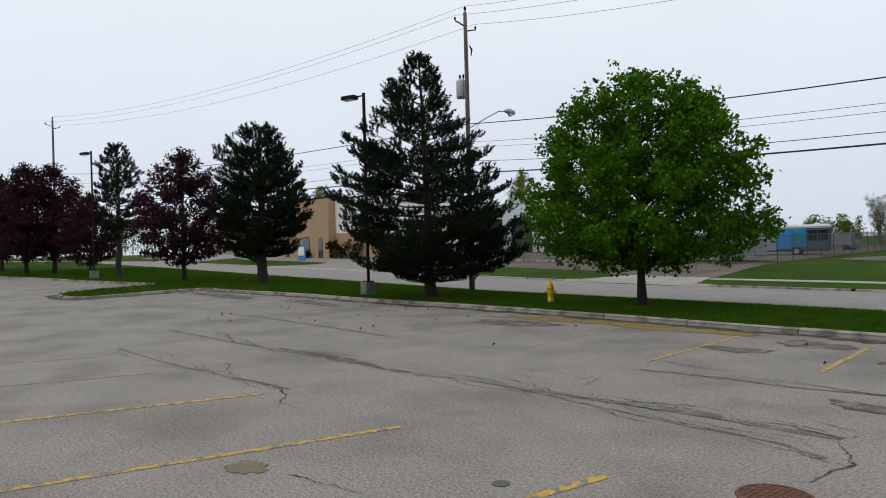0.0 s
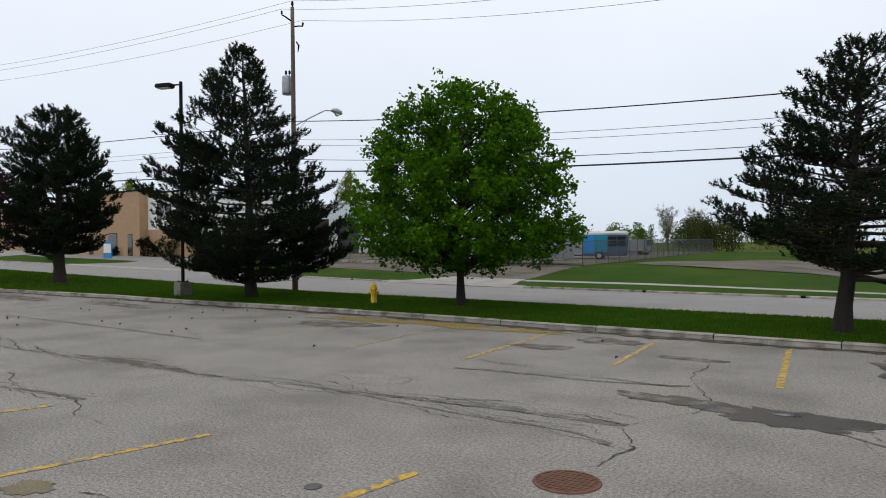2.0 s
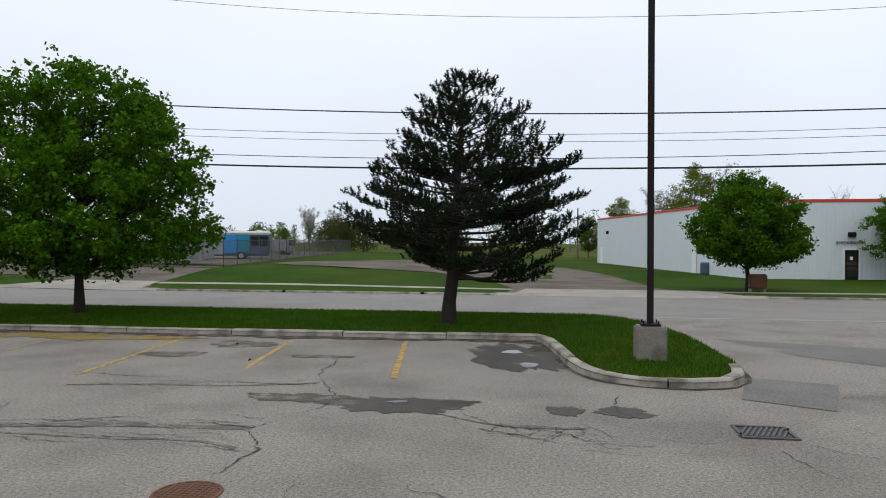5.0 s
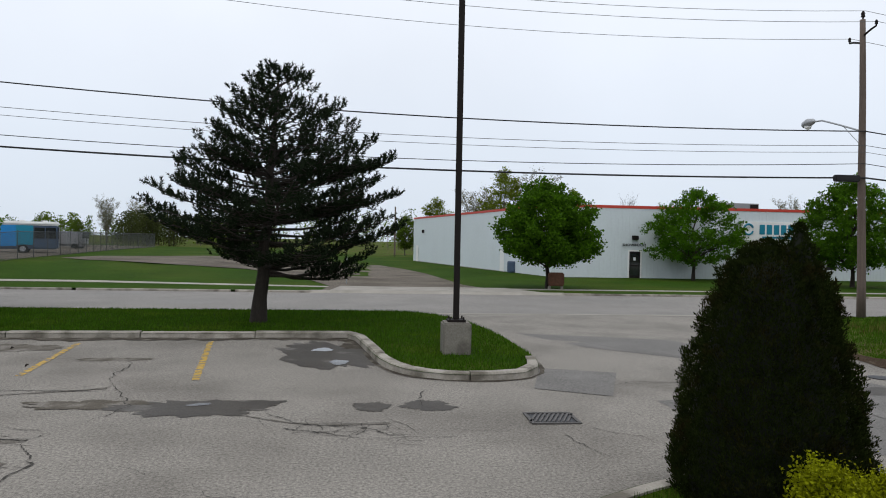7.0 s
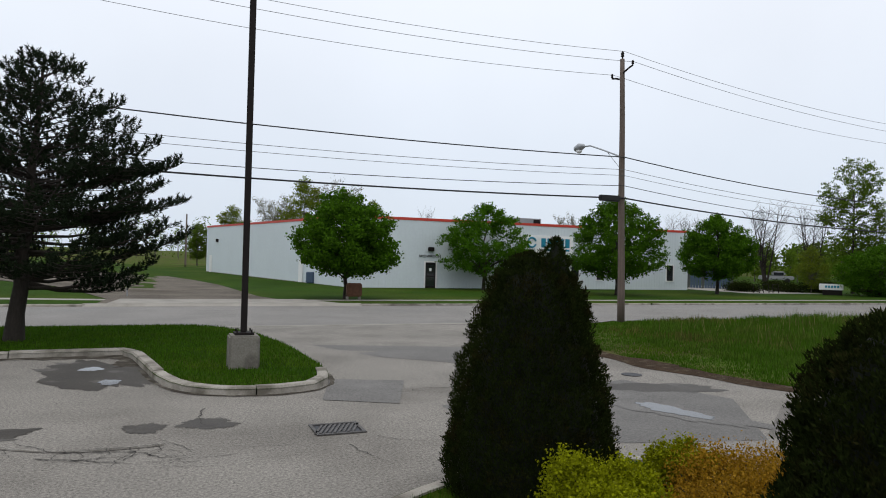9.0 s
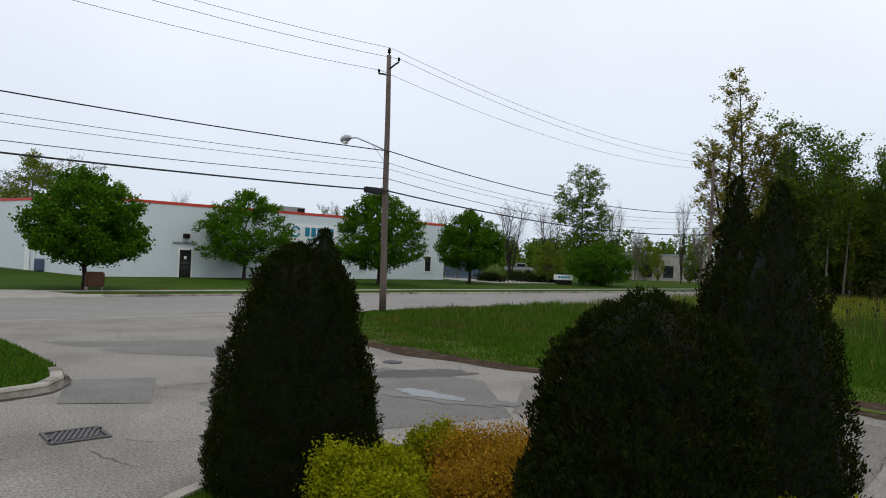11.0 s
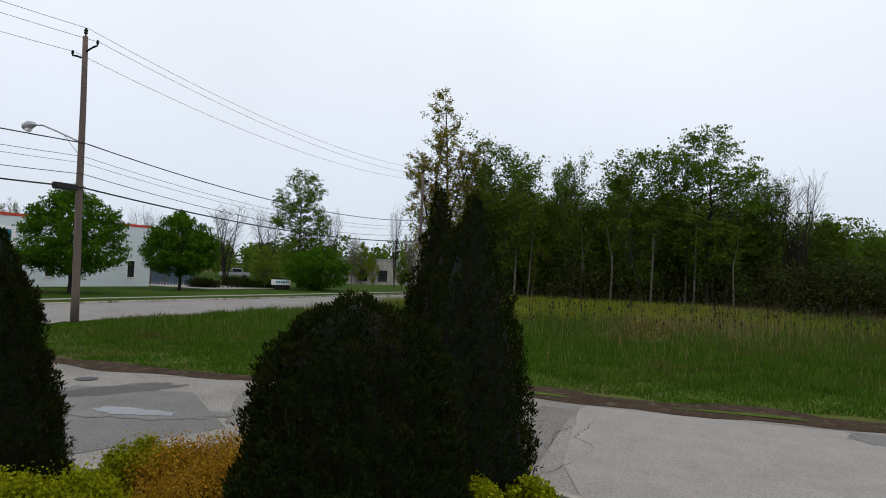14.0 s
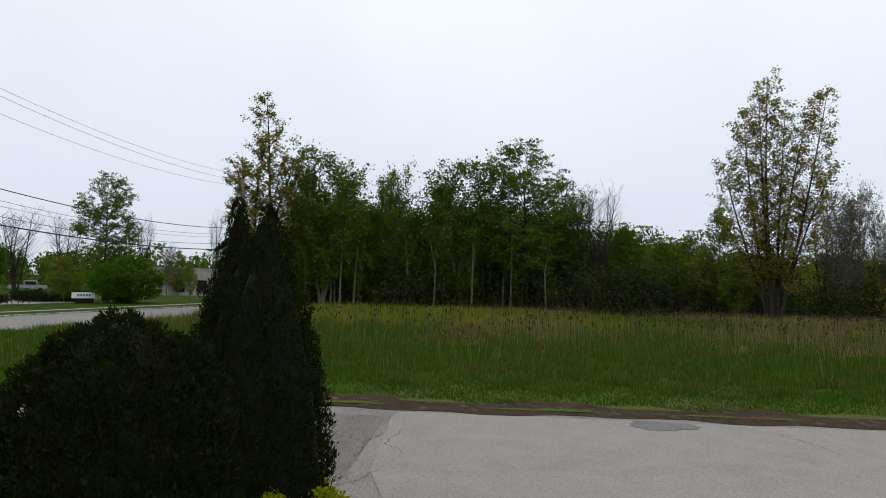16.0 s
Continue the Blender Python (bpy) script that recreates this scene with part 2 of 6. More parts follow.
WIRE = mat("grey_conductor", (0.12, 0.12, 0.125), 0.5, 0.3, 0.1, 5, 40, 0)
MAPLE_LEAF = leaf_mat("green_maple_leaf", (0.054, 0.14, 0.004), 0.35)
PURPLE_LEAF = leaf_mat("purple_maple_leaf", (0.042, 0.016, 0.022), 0.3)
STREET_LEAF = leaf_mat("street_tree_leaf", (0.054, 0.13, 0.005), 0.42)
WOOD_LEAF = leaf_mat("woodland_leaf", (0.088, 0.142, 0.013), 0.45, 0.36)
LIGHT_LEAF = leaf_mat("fresh_spring_leaf", (0.15, 0.195, 0.018), 0.52, 0.35)
OLIVE_LEAF = leaf_mat("olive_bronze_leaf", (0.2, 0.18, 0.032), 0.5)
GOLD_LEAF = leaf_mat("yellow_blossom", (0.30, 0.23, 0.02), 0.35)
PALE_LEAF = leaf_mat("pale_bud_leaf", (0.15, 0.145, 0.085), 0.4)
NEEDLE = leaf_mat("dark_pine_needle", (0.013, 0.022, 0.009), 0.1, 0.4, 0.8, 0.1)
THUJA = leaf_mat("dark_arborvitae_spray", (0.017, 0.0245, 0.006), 0.15, 0.32, 0.95, 0.0, ((0.024, 0.022, 0.0075), 5.0, 0.52, 0.68))
# near-black green that stands in for the shade deep inside the foliage
THUJA_SHADE_CORE = mat("arborvitae_shade_core", (0.006, 0.0085, 0.004), 0.95, 0, 0.4, 6, 30, 0.5)
LIME_LEAF = leaf_mat("lime_yellow_leaf", (0.22, 0.24, 0.004), 0.35)
AMBER_LEAF = leaf_mat("amber_leaf", (0.3, 0.165, 0.012), 0.35)
BLADE = leaf_mat("mown_grass_blade", (0.047, 0.108, 0.007), 0.35, 0.35, 0.8, 0.03, ((0.066, 0.115, 0.009), 0.45, 0.52, 0.7))
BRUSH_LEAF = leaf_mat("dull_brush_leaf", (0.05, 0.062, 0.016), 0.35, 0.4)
GOLD_BRUSH = leaf_mat("golden_brush_leaf", (0.2, 0.16, 0.02), 0.4, 0.35)
FENCE = mat("dull_fence_wire", (0.075, 0.08, 0.078), 0.7, 0.2, 0.2, 3, 20, 0.05)
POLLEN = mat("ochre_pollen_film", (0.2, 0.15, 0.045), 0.9, 0, 0.3, 3, 40, 0.4, 0.004, spots=((0.185, 0.17, 0.14), 1.6, 0.5, 0.68), grain=0.45, spec=0.15)
FRESH = leaf_mat("fresh_meadow_grass", (0.2, 0.225, 0.02), 0.4, 0.3, 0.8, 0.03)
TALL = leaf_mat("tall_green_grass", (0.066, 0.118, 0.014), 0.35, 0.45, 0.8, 0.03, ((0.1, 0.1, 0.025), 0.3, 0.46, 0.62))
STRAW = leaf_mat("dry_straw", (0.25, 0.185, 0.085), 0.3)
SEED = mat("dark_seed_head", (0.03, 0.018, 0.012), 0.9, 0, 0.3, 4, 30, 0)
SIDING = mat("pale_grey_blue_siding", (0.6, 0.655, 0.675), 0.55, 0, 0.05, 0.3, 5, 0.05)
REDTRIM = mat("red_trim_paint", (0.52, 0.055, 0.035), 0.5, 0, 0.1, 2, 20, 0.05)
WHITE = mat("white_paint", (0.78, 0.78, 0.76), 0.5, 0, 0.06, 1.5, 20, 0.05)
BLACKGLASS = glass_mat("dark_window_glass", (0.02, 0.023, 0.026))
TEAL = mat("teal_sign_paint", (0.012, 0.21, 0.31), 0.5, 0, 0.05, 2, 20, 0)
BLACK = mat("black_lettering_and_drain_shade", (0.015, 0.015, 0.018), 0.5, 0, 0.05, 2, 20, 0)
TAN = mat("tan_brick_wall", (0.40, 0.265, 0.155), 0.9, 0, 0.15, 1.5, 30, 0.3)
HYDRANT_Y = mat("yellow_hydrant_paint", (0.66, 0.40, 0.02), 0.5, 0, 0.15, 5, 30, 0.15)
RUST = mat("rusty_iron", (0.13, 0.062, 0.038), 0.8, 0.2, 0.35, 6, 50, 0.5, 0.004, randomise=0.15)
GRATE = mat("dark_iron_grate", (0.1, 0.094, 0.09), 0.7, 0.3, 0.3, 6, 40, 0.3)
BLUE = mat("bright_blue_paint", (0.02, 0.22, 0.52), 0.35, 0, 0.1, 2, 15, 0.03)
NAVY = mat("dark_blue_grey_paint", (0.06, 0.09, 0.14), 0.4, 0, 0.1, 2, 15, 0.03)
ALU = mat("dull_aluminium", (0.27, 0.275, 0.28), 0.55, 0.3, 0.1, 2, 20, 0.05)
RUBBER = mat("black_rubber", (0.02, 0.02, 0.02), 0.85, 0, 0.2, 5, 30, 0.1)


# ---- ground levels ----
def level(x, y):
    """Height of the land: flat car park, falling gently to the street, rising to the west and behind the yard."""
    low = np.interp(y, (16, 22.6, 34, 38, 50, 70), (0, -0.08, -0.32, -0.38, -0.48, -0.55))
    high = np.interp(y, (16, 22.6, 34, 38, 50, 70), (0, -0.08, -0.32, -0.2, 0.38, 0.45))
    f = np.clip((4 - x) / 14, 0, 1)
    return float(low * (1 - f) + high * f + 0.013 * np.clip(-20 - x, 0, 100))


def sheet(points, lift=0.0, edge=6.0):
    """A filled outline that lies on the land, lifted (a number or a function of x and y)."""
    from mathutils.geometry import tessellate_polygon
    up = lift if callable(lift) else (lambda x, y: lift)
    vs = [tuple(p) for p in points]
    tris = [tuple(t) for t in tessellate_polygon([[Vector((x, y, 0)) for x, y in vs]])]
    mids = {}
    done = []
    while tris:
        t = tris.pop()
        qx, qy = [vs[i][0] for i in t], [vs[i][1] for i in t]
        near = min(qx) < 150 and max(qx) > -150 and min(qy) < 110 and max(qy) > -45
        lens = [(math.dist(vs[t[k]], vs[t[(k + 1) % 3]]), k) for k in range(3)]
        L, k = max(lens)
        if L <= (edge if near else 400):
            done.append(t)
            continue
        i, j, o = t[k], t[(k + 1) % 3], t[(k + 2) % 3]
        key = (min(i, j), max(i, j))
        if key not in mids:
            mids[key] = len(vs)
            vs.append(((vs[i][0] + vs[j][0]) / 2, (vs[i][1] + vs[j][1]) / 2))
        tris += [(i, mids[key], o), (mids[key], j, o)]
    fixed = []
    for i, j, o in done:
        c = (vs[j][0] - vs[i][0]) * (vs[o][1] - vs[i][1]) - (vs[j][1] - vs[i][1]) * (vs[o][0] - vs[i][0])
        fixed.append((i, j, o) if c > 0 else (i, o, j))
    return Mesh().add([(x, y, level(x, y) + up(x, y)) for x, y in vs], fixed)


def smooth_line(points, step=0.4):
    """Rounds a line through points and gives it even steps."""
    p = [Vector(q) for q in points]
    out = []
    for i in range(len(p) - 1):
        a, b, c, d = p[max(i - 1, 0)], p[i], p[i + 1], p[min(i + 2, len(p) - 1)]
        n = max(1, int((c - b).length / step))
        for k in range(n):
            t = k / n
            out.append(0.5 * (2 * b + (c - a) * t + (2 * a - 5 * b + 4 * c - d) * t * t + (3 * b - a - 3 * c + d) * t ** 3))
    return out + [p[-1]]


# the land, one sheet out to the horizon
ys = [-1500, -300, -60, 0, 16, 22.6, 28, 34, 38, 44, 50, 60, 70, 140, 400, 1500]
xs = [-1500, -300, -120, -90, -60, -40, -20, -10, -3, 4, 30, 60, 300, 1500]
nx = len(xs)
m = Mesh()
m.add([(x, y, level(x, y) - 0.04) for y in ys for x in xs], [(j * nx + i, j * nx + i + 1, j * nx + i + nx + 1, j * nx + i + nx) for j in range(len(ys) - 1) for i in range(nx - 1)])
structure("ground", m, FIELD_SOIL, "wide green and straw-coloured open land", "ground")

# outlines of the car park side
WEST_KERB = [(-130, -8), (-86, 2.0), (-62.7, 7.0), (-47.9, 10.4), (-39.6, 12.4), (-38.3, 11.4), (-37.2, 9.0), (-35.3, 7.0), (-33, 6.55), (-31.2, 7.2), (-31.9, 10.0), (-32.5, 12.7), (-31.6, 13.5), (-28, 14.15), (-24, 15.0)]
MAIN_KERB = [(-24, 15.0), (-12, 16.1), (-4, 16.25), (3.2, 16.5), (4.1, 16.35), (4.45, 14.9), (4.75, 13.2), (5.15, 12.2), (5.8, 11.72), (6.6, 11.66), (7.15, 11.85), (7.5, 12.4), (7.66, 13.3)]
FLARE = [(7.66, 13.3), (7.55, 16.5), (7.15, 19.6), (6.2, 21.8), (4.6, 22.6)]
EAST_EDGE = [(20.5, 22.6), (16.6, 20.2), (14.9, 17.5), (14.35, 14.6), (14.5, 12.4), (14.85, 10.5), (15.3, 9.1), (16.2, 7.0), (16.85, 4.9), (17.1, 2.6), (17.4, 0.1), (17.7, -2.4), (17.9, -5), (18.3, -12), (18.6, -40)]
west, main, flare, east = [[(p.x, p.y) for p in smooth_line([(x, y, 0) for x, y in line])] for line in (WEST_KERB, MAIN_KERB, FLARE, EAST_EDGE)]

lot = west[:-1] + main[:-1] + flare + east + [(-20, -40), (-130, -40)]
structure("parking_lot", sheet(lot, 0.0), ASPHALT, "worn grey asphalt car park with cracks, stains and faded stall lines", "pavement")
structure("road", sheet([(x, 22.9) for x in (-500, -160, -20, 160, 500)] + [(x, 34) for x in (500, 160, -20, -160, -500)], 0.0), ROAD, "pale grey asphalt street running past the car park", "road")
structure("gutter", sheet([(x, 22.6) for x in (-150, -20, 160)] + [(x, 22.9) for x in (160, -20, -150)], 0.004), WALKWAY, "pale concrete gutter strip along the street edge", "gutter")

structure("lawn_west", sheet(west + [(-24, 22.45), (-130, 22.45)], 0.1), GRASS_SOIL, "mown green grass strip under the row of trees", "lawn")
structure("lawn_main", sheet(main + flare[1:-1] + [(4.6, 22.45), (-24, 22.45)], 0.1), GRASS_SOIL, "mown green grass strip between car park and street", "lawn")
structure("meadow", sheet([(e[0] + 0.25, e[1]) for e in east] + [(500, -40), (500, 22.45)], 0.03), FIELD_SOIL, "rough meadow of green grass and dry stalks", "meadow")
dirt = [(e[0] - 0.1 + 0.2 * math.sin(i * 0.9) * math.sin(i * 0.37), e[1]) for i, e in enumerate(east)]
east_line = sorted(((q[1], q[0]) for q in east))


def past_edge(x, y):
    return 0.008 + 0.045 * float(np.clip((x - np.interp(y, [q[0] for q in east_line], [q[1] for q in east_line]) - 0.05) / 0.3, 0, 1))


structure("dirt_verge", sheet(dirt + [(e[0] + max(0.34, (0.85 if e[1] < 6 else 0.3) + 0.3 * math.sin(i * 0.7) + 0.1 * math.sin(i * 2.1)), e[1]) for i, e in reversed(list(enumerate(east)))], past_edge), DIRT, "bare brown dirt edge between paving and meadow", "ground")

# across the street: verge, walk, lawns, drives, gravel
structure("far_verge", sheet([(-170, 34.15), (170, 34.15), (170, 118), (-170, 118)], 0.08), FAR_LAWN, "mown grass beyond the street", "lawn")
m = Mesh()
for x in range(-18, 150, 2):
    m.add([(a, b, level(a, b) + 0.1 - d) for d in (0.1, 0) for b in (37.1, 38.0) for a in (x + 0.01, x + 1.99)], [(4, 5, 7, 6), (0, 1, 5, 4), (2, 6, 7, 3), (0, 4, 6, 2), (1, 3, 7, 5)])
structure("sidewalk", m, WALKWAY, "pale concrete pavement slabs along the far side", "pavement")


def drive(name, pts, material, label, lift=0.11):
    """A drive that starts behind the far kerb line, with a concrete ramp down to the street."""
    structure(name, sheet([(x, max(y, 34.17)) for x, y in pts], lift, 2.5), material, label, "pavement")


def ramp(name, x0, x1):
    structure(name, Mesh().add([(x, y, level(x, y) + z) for x in (x0, x1) for y, z in ((33.9, 0.004), (34.2, 0.128), (34.2, -0.05))], [(0, 3, 4, 1), (1, 4, 5, 2), (0, 1, 2), (3, 5, 4)]), WALKWAY, "pale concrete ramp where the kerb drops", "pavement")


for i, (a, b) in enumerate(((-26.1, -15.9), (1.7, 14.1), (-71.1, -48.9), (-116, -98.9))):
    ramp("kerb_ramp_%d" % (i + 1), a, b)
drive("drive_1", [(-25.5, 34), (-16.5, 34), (-17.8, 36.6), (-18.4, 40), (-19.2, 44), (-19.7, 47.3), (-50, 47.3), (-50, 41.5), (-28, 40), (-24.2, 37)], GRAVEL, "brown gravel entrance to the fenced yard")
drive("drive_2", [(2.2, 34), (13.2, 34), (11.0, 37), (10.0, 41), (9.5, 50), (9.0, 57), (7.6, 66), (5.5, 75), (-2, 77), (-8, 68), (-13, 62), (-17.6, 60), (-18.3, 54.6), (-15.2, 51.4), (-10, 48.8), (-4, 49.3), (-1, 47.2), (1.2, 42), (2.4, 38)], GRAVEL, "brown gravel drive across the grass lot")
drive("apron_1", [(-25.1, 34.1), (-16.9, 34.1), (-18.3, 38.2), (-24, 38.2)], WALKWAY, "pale concrete drive apron", 0.12)
drive("apron_2", [(2.6, 34.1), (13.2, 34.1), (11.9, 38.2), (3.0, 38.2)], WALKWAY, "pale concrete drive apron beside the gravel", 0.12)
drive("drive_3", [(-70, 34.0), (-50, 34.0), (-54, 38), (-56, 45.3), (-100, 45.3), (-100, 41), (-68, 40), (-67, 38)], ROAD, "asphalt drive to the tan brick building", 0.115)
drive("drive_4", [(-116, 34.0), (-100, 34.0), (-103, 40), (-104, 50), (-150, 50), (-150, 40), (-118, 38)], ROAD, "asphalt drive with grass islands", 0.115)
structure("yard", sheet([(-60, 47.3), (-19.5, 47.7), (-20.9, 60), (-24.5, 83), (-27.3, 108), (-60, 108)], 0.1), GRAVEL, "gravel storage yard behind a chain fence", "ground")
structure("showroom_forecourt", sheet([(54, 48), (63, 47.5), (66, 66), (54, 66)], 0.11), WALKWAY, "pale concrete forecourt beside the showroom", "pavement")


def kerb(name, line, label, top=0.13, width=0.2, lift=0.0, length=2.4):
    """A kerb of concrete lengths with open joints along a line."""
    ob = tagged(new(name), label, "kerb", "", "structure")
    run, piece, n = 0.0, [], 0
    pts = [Vector((x, y, 0)) for x, y in line]

    def lay(piece):
        m = Mesh()
        rows = []
        r = random.Random(len(name) + n)
        dz, tilt = r.uniform(-0.012, 0.012), r.uniform(-0.01, 0.01)
        for i, p in enumerate(piece):
            d = (piece[min(i + 1, len(piece) - 1)] - piece[max(i - 1, 0)]).normalized()
            s = Vector((-d.y, d.x, 0))
            z = level(p.x, p.y) + lift
            h = top + dz
            for o, hh in ((0.0, -0.05), (0.01, h - 0.035 + r.uniform(-0.006, 0.006)), (0.035, h + r.uniform(-0.004, 0.004)), (width, h + tilt), (width, -0.05)):
                q = p + s * o
                rows.append((q.x, q.y, z + hh))
        k = 5
        fs = [(i * k + j, i * k + j + 1, (i + 1) * k + j + 1, (i + 1) * k + j) for i in range(len(piece) - 1) for j in range(k - 1)]
        fs += [tuple(reversed(range(k))), tuple((len(piece) - 1) * k + j for j in range(k))]
        m.add(rows, [tuple(reversed(f)) for f in fs])
        part("kerb_stone", m, CONCRETE, ob)
    for a, b in zip(pts, pts[1:]):
        piece.append(a)
        run += (b - a).length
        if run > length:
            piece.append(a + (b - a) * 0.94)
            lay(piece)
            piece, run, n = [], 0.0, n + 1
    piece.append(pts[-1])
    lay(piece)
    return ob


def dense(line, step=0.6):
    out = []
    for a, b in zip(line, line[1:]):
        n = max(1, int(math.dist(a, b) / step))
        out += [(a[0] + (b[0] - a[0]) * k / n, a[1] + (b[1] - a[1]) * k / n) for k in range(n)]
    return out + [line[-1]]


kerb("kerb_main", main, "weathered pale concrete kerb round the grass strip")
kerb("kerb_west", [p for p in west if p[0] > -100], "weathered pale concrete kerb along the car park", length=4.0)
kerb("kerb_street", dense([(-90, 22.45), (4.4, 22.45)], 3), "low concrete street kerb beside the grass strip", 0.1, 0.15, 0, 6)
far_line = [(-84, 34), (-70, 34), (-44, 34), (-34, 34), (-21.5, 34), (-12.6, 34), (4.0, 34), (14.5, 34), (110, 34)]
for i, (a, b) in enumerate(((-99, -71), (-49, -26), (-16, 1.8), (14, 110))):
    kerb("kerb_far_%d" % (i + 1), dense([(a, 34.0), (b, 34.0)], 3), "low concrete kerb on the far side of the street", 0.1, 0.15, 0, 6)

# planting bed beside the camera
BED = [(3.0, -3.0), (3.2, 1.0), (4.3, 3.6), (5.6, 5.5), (6.6, 6.35), (7.7, 6.9), (8.7, 7.1), (9.8, 6.7), (10.7, 5.8), (11.25, 4.4), (11.5, 3.0), (11.45, 1.9), (11.1, 0.6), (10.4, -1.6), (9.4, -4.0)]
bed = [(p.x, p.y) for p in smooth_line([(x, y, 0) for x, y in BED])]
structure("planting_bed", sheet(bed, 0.1, 1.0), GRASS_SOIL, "raised grass planting bed with evergreen shrubs", "lawn")
kerb("kerb_bed", list(reversed(bed)), "weathered concrete kerb round the planting bed", 0.125, 0.18, 0, 2.4)
structure("mulch", sheet([(6.4, 2.2), (6.8, 4.4), (7.3, 5.9), (8.6, 6.6), (10.0, 5.9), (10.9, 4.0), (10.8, 2.2), (9.6, 0.9), (7.4, 0.8)], 0.112, 1.0), MULCH, "dark bark mulch under the shrubs", "ground")


# ---- growing things ----
def rot_frames(rng, n, up=0.0):
    """Random frames (n, 3, 3); up pulls the faces towards the sky."""
    d = rng.normal(size=(n, 3))
    d[:, 2] += up
    d /= np.linalg.norm(d, axis=1)[:, None]
    a = rng.normal(size=(n, 3))
    a -= (a * d).sum(1)[:, None] * d
    a /= np.linalg.norm(a, axis=1)[:, None]
    return a, np.cross(d, a), d


def leaf_mesh(name, centres, size, rng, up=0.4, slim=0.75):
    """One four-cornered leaf at every centre, folded along its rib."""
    n = len(centres)
    a, b, d = rot_frames(rng, n, up)
    s = size * rng.uniform(0.6, 1.3, (n, 1))
    w = s * slim
    v = np.stack([centres - a * s * 0.5, centres + b * w * 0.5 - d * s * 0.12, centres + a * s * 0.5, centres - b * w * 0.5 - d * s * 0.12], 1)
    idx = np.arange(n)[:, None] * 4
    return fast_mesh(name, v.reshape(-1, 3), idx + np.array([[0, 1, 2, 3]]))


def limb(m, a, b, r0, r1, rng, n=5, sag=0.12, sides=5):
    a, b = np.array(a, float), np.array(b, float)
    L = np.linalg.norm(b - a)
    pts = []
    for i in range(n):
        t = i / (n - 1)
        p = a + (b - a) * t
        p = p + rng.normal(size=3) * L * 0.03 * math.sin(math.pi * t)
        p[2] += L * sag * math.sin(math.pi * t)
        pts.append(p)
    m.tube(pts, [r0 + (r1 - r0) * i / (n - 1) for i in range(n)], sides, False)


def side_profile(profile, facing):
    """Crown radius by height and angle. profile: (height, radius away from the facing angle, radius towards it)."""
    hs, ls, rs = [[q[k] for q in profile] for k in range(3)]

    def env(h, ang):
        w = (1 + math.cos(ang - facing)) / 2
        w = w * w * (3 - 2 * w)
        return float(np.interp(h, hs, ls) * (1 - w) + np.interp(h, hs, rs) * w)
    return env, hs[0], hs[-1]


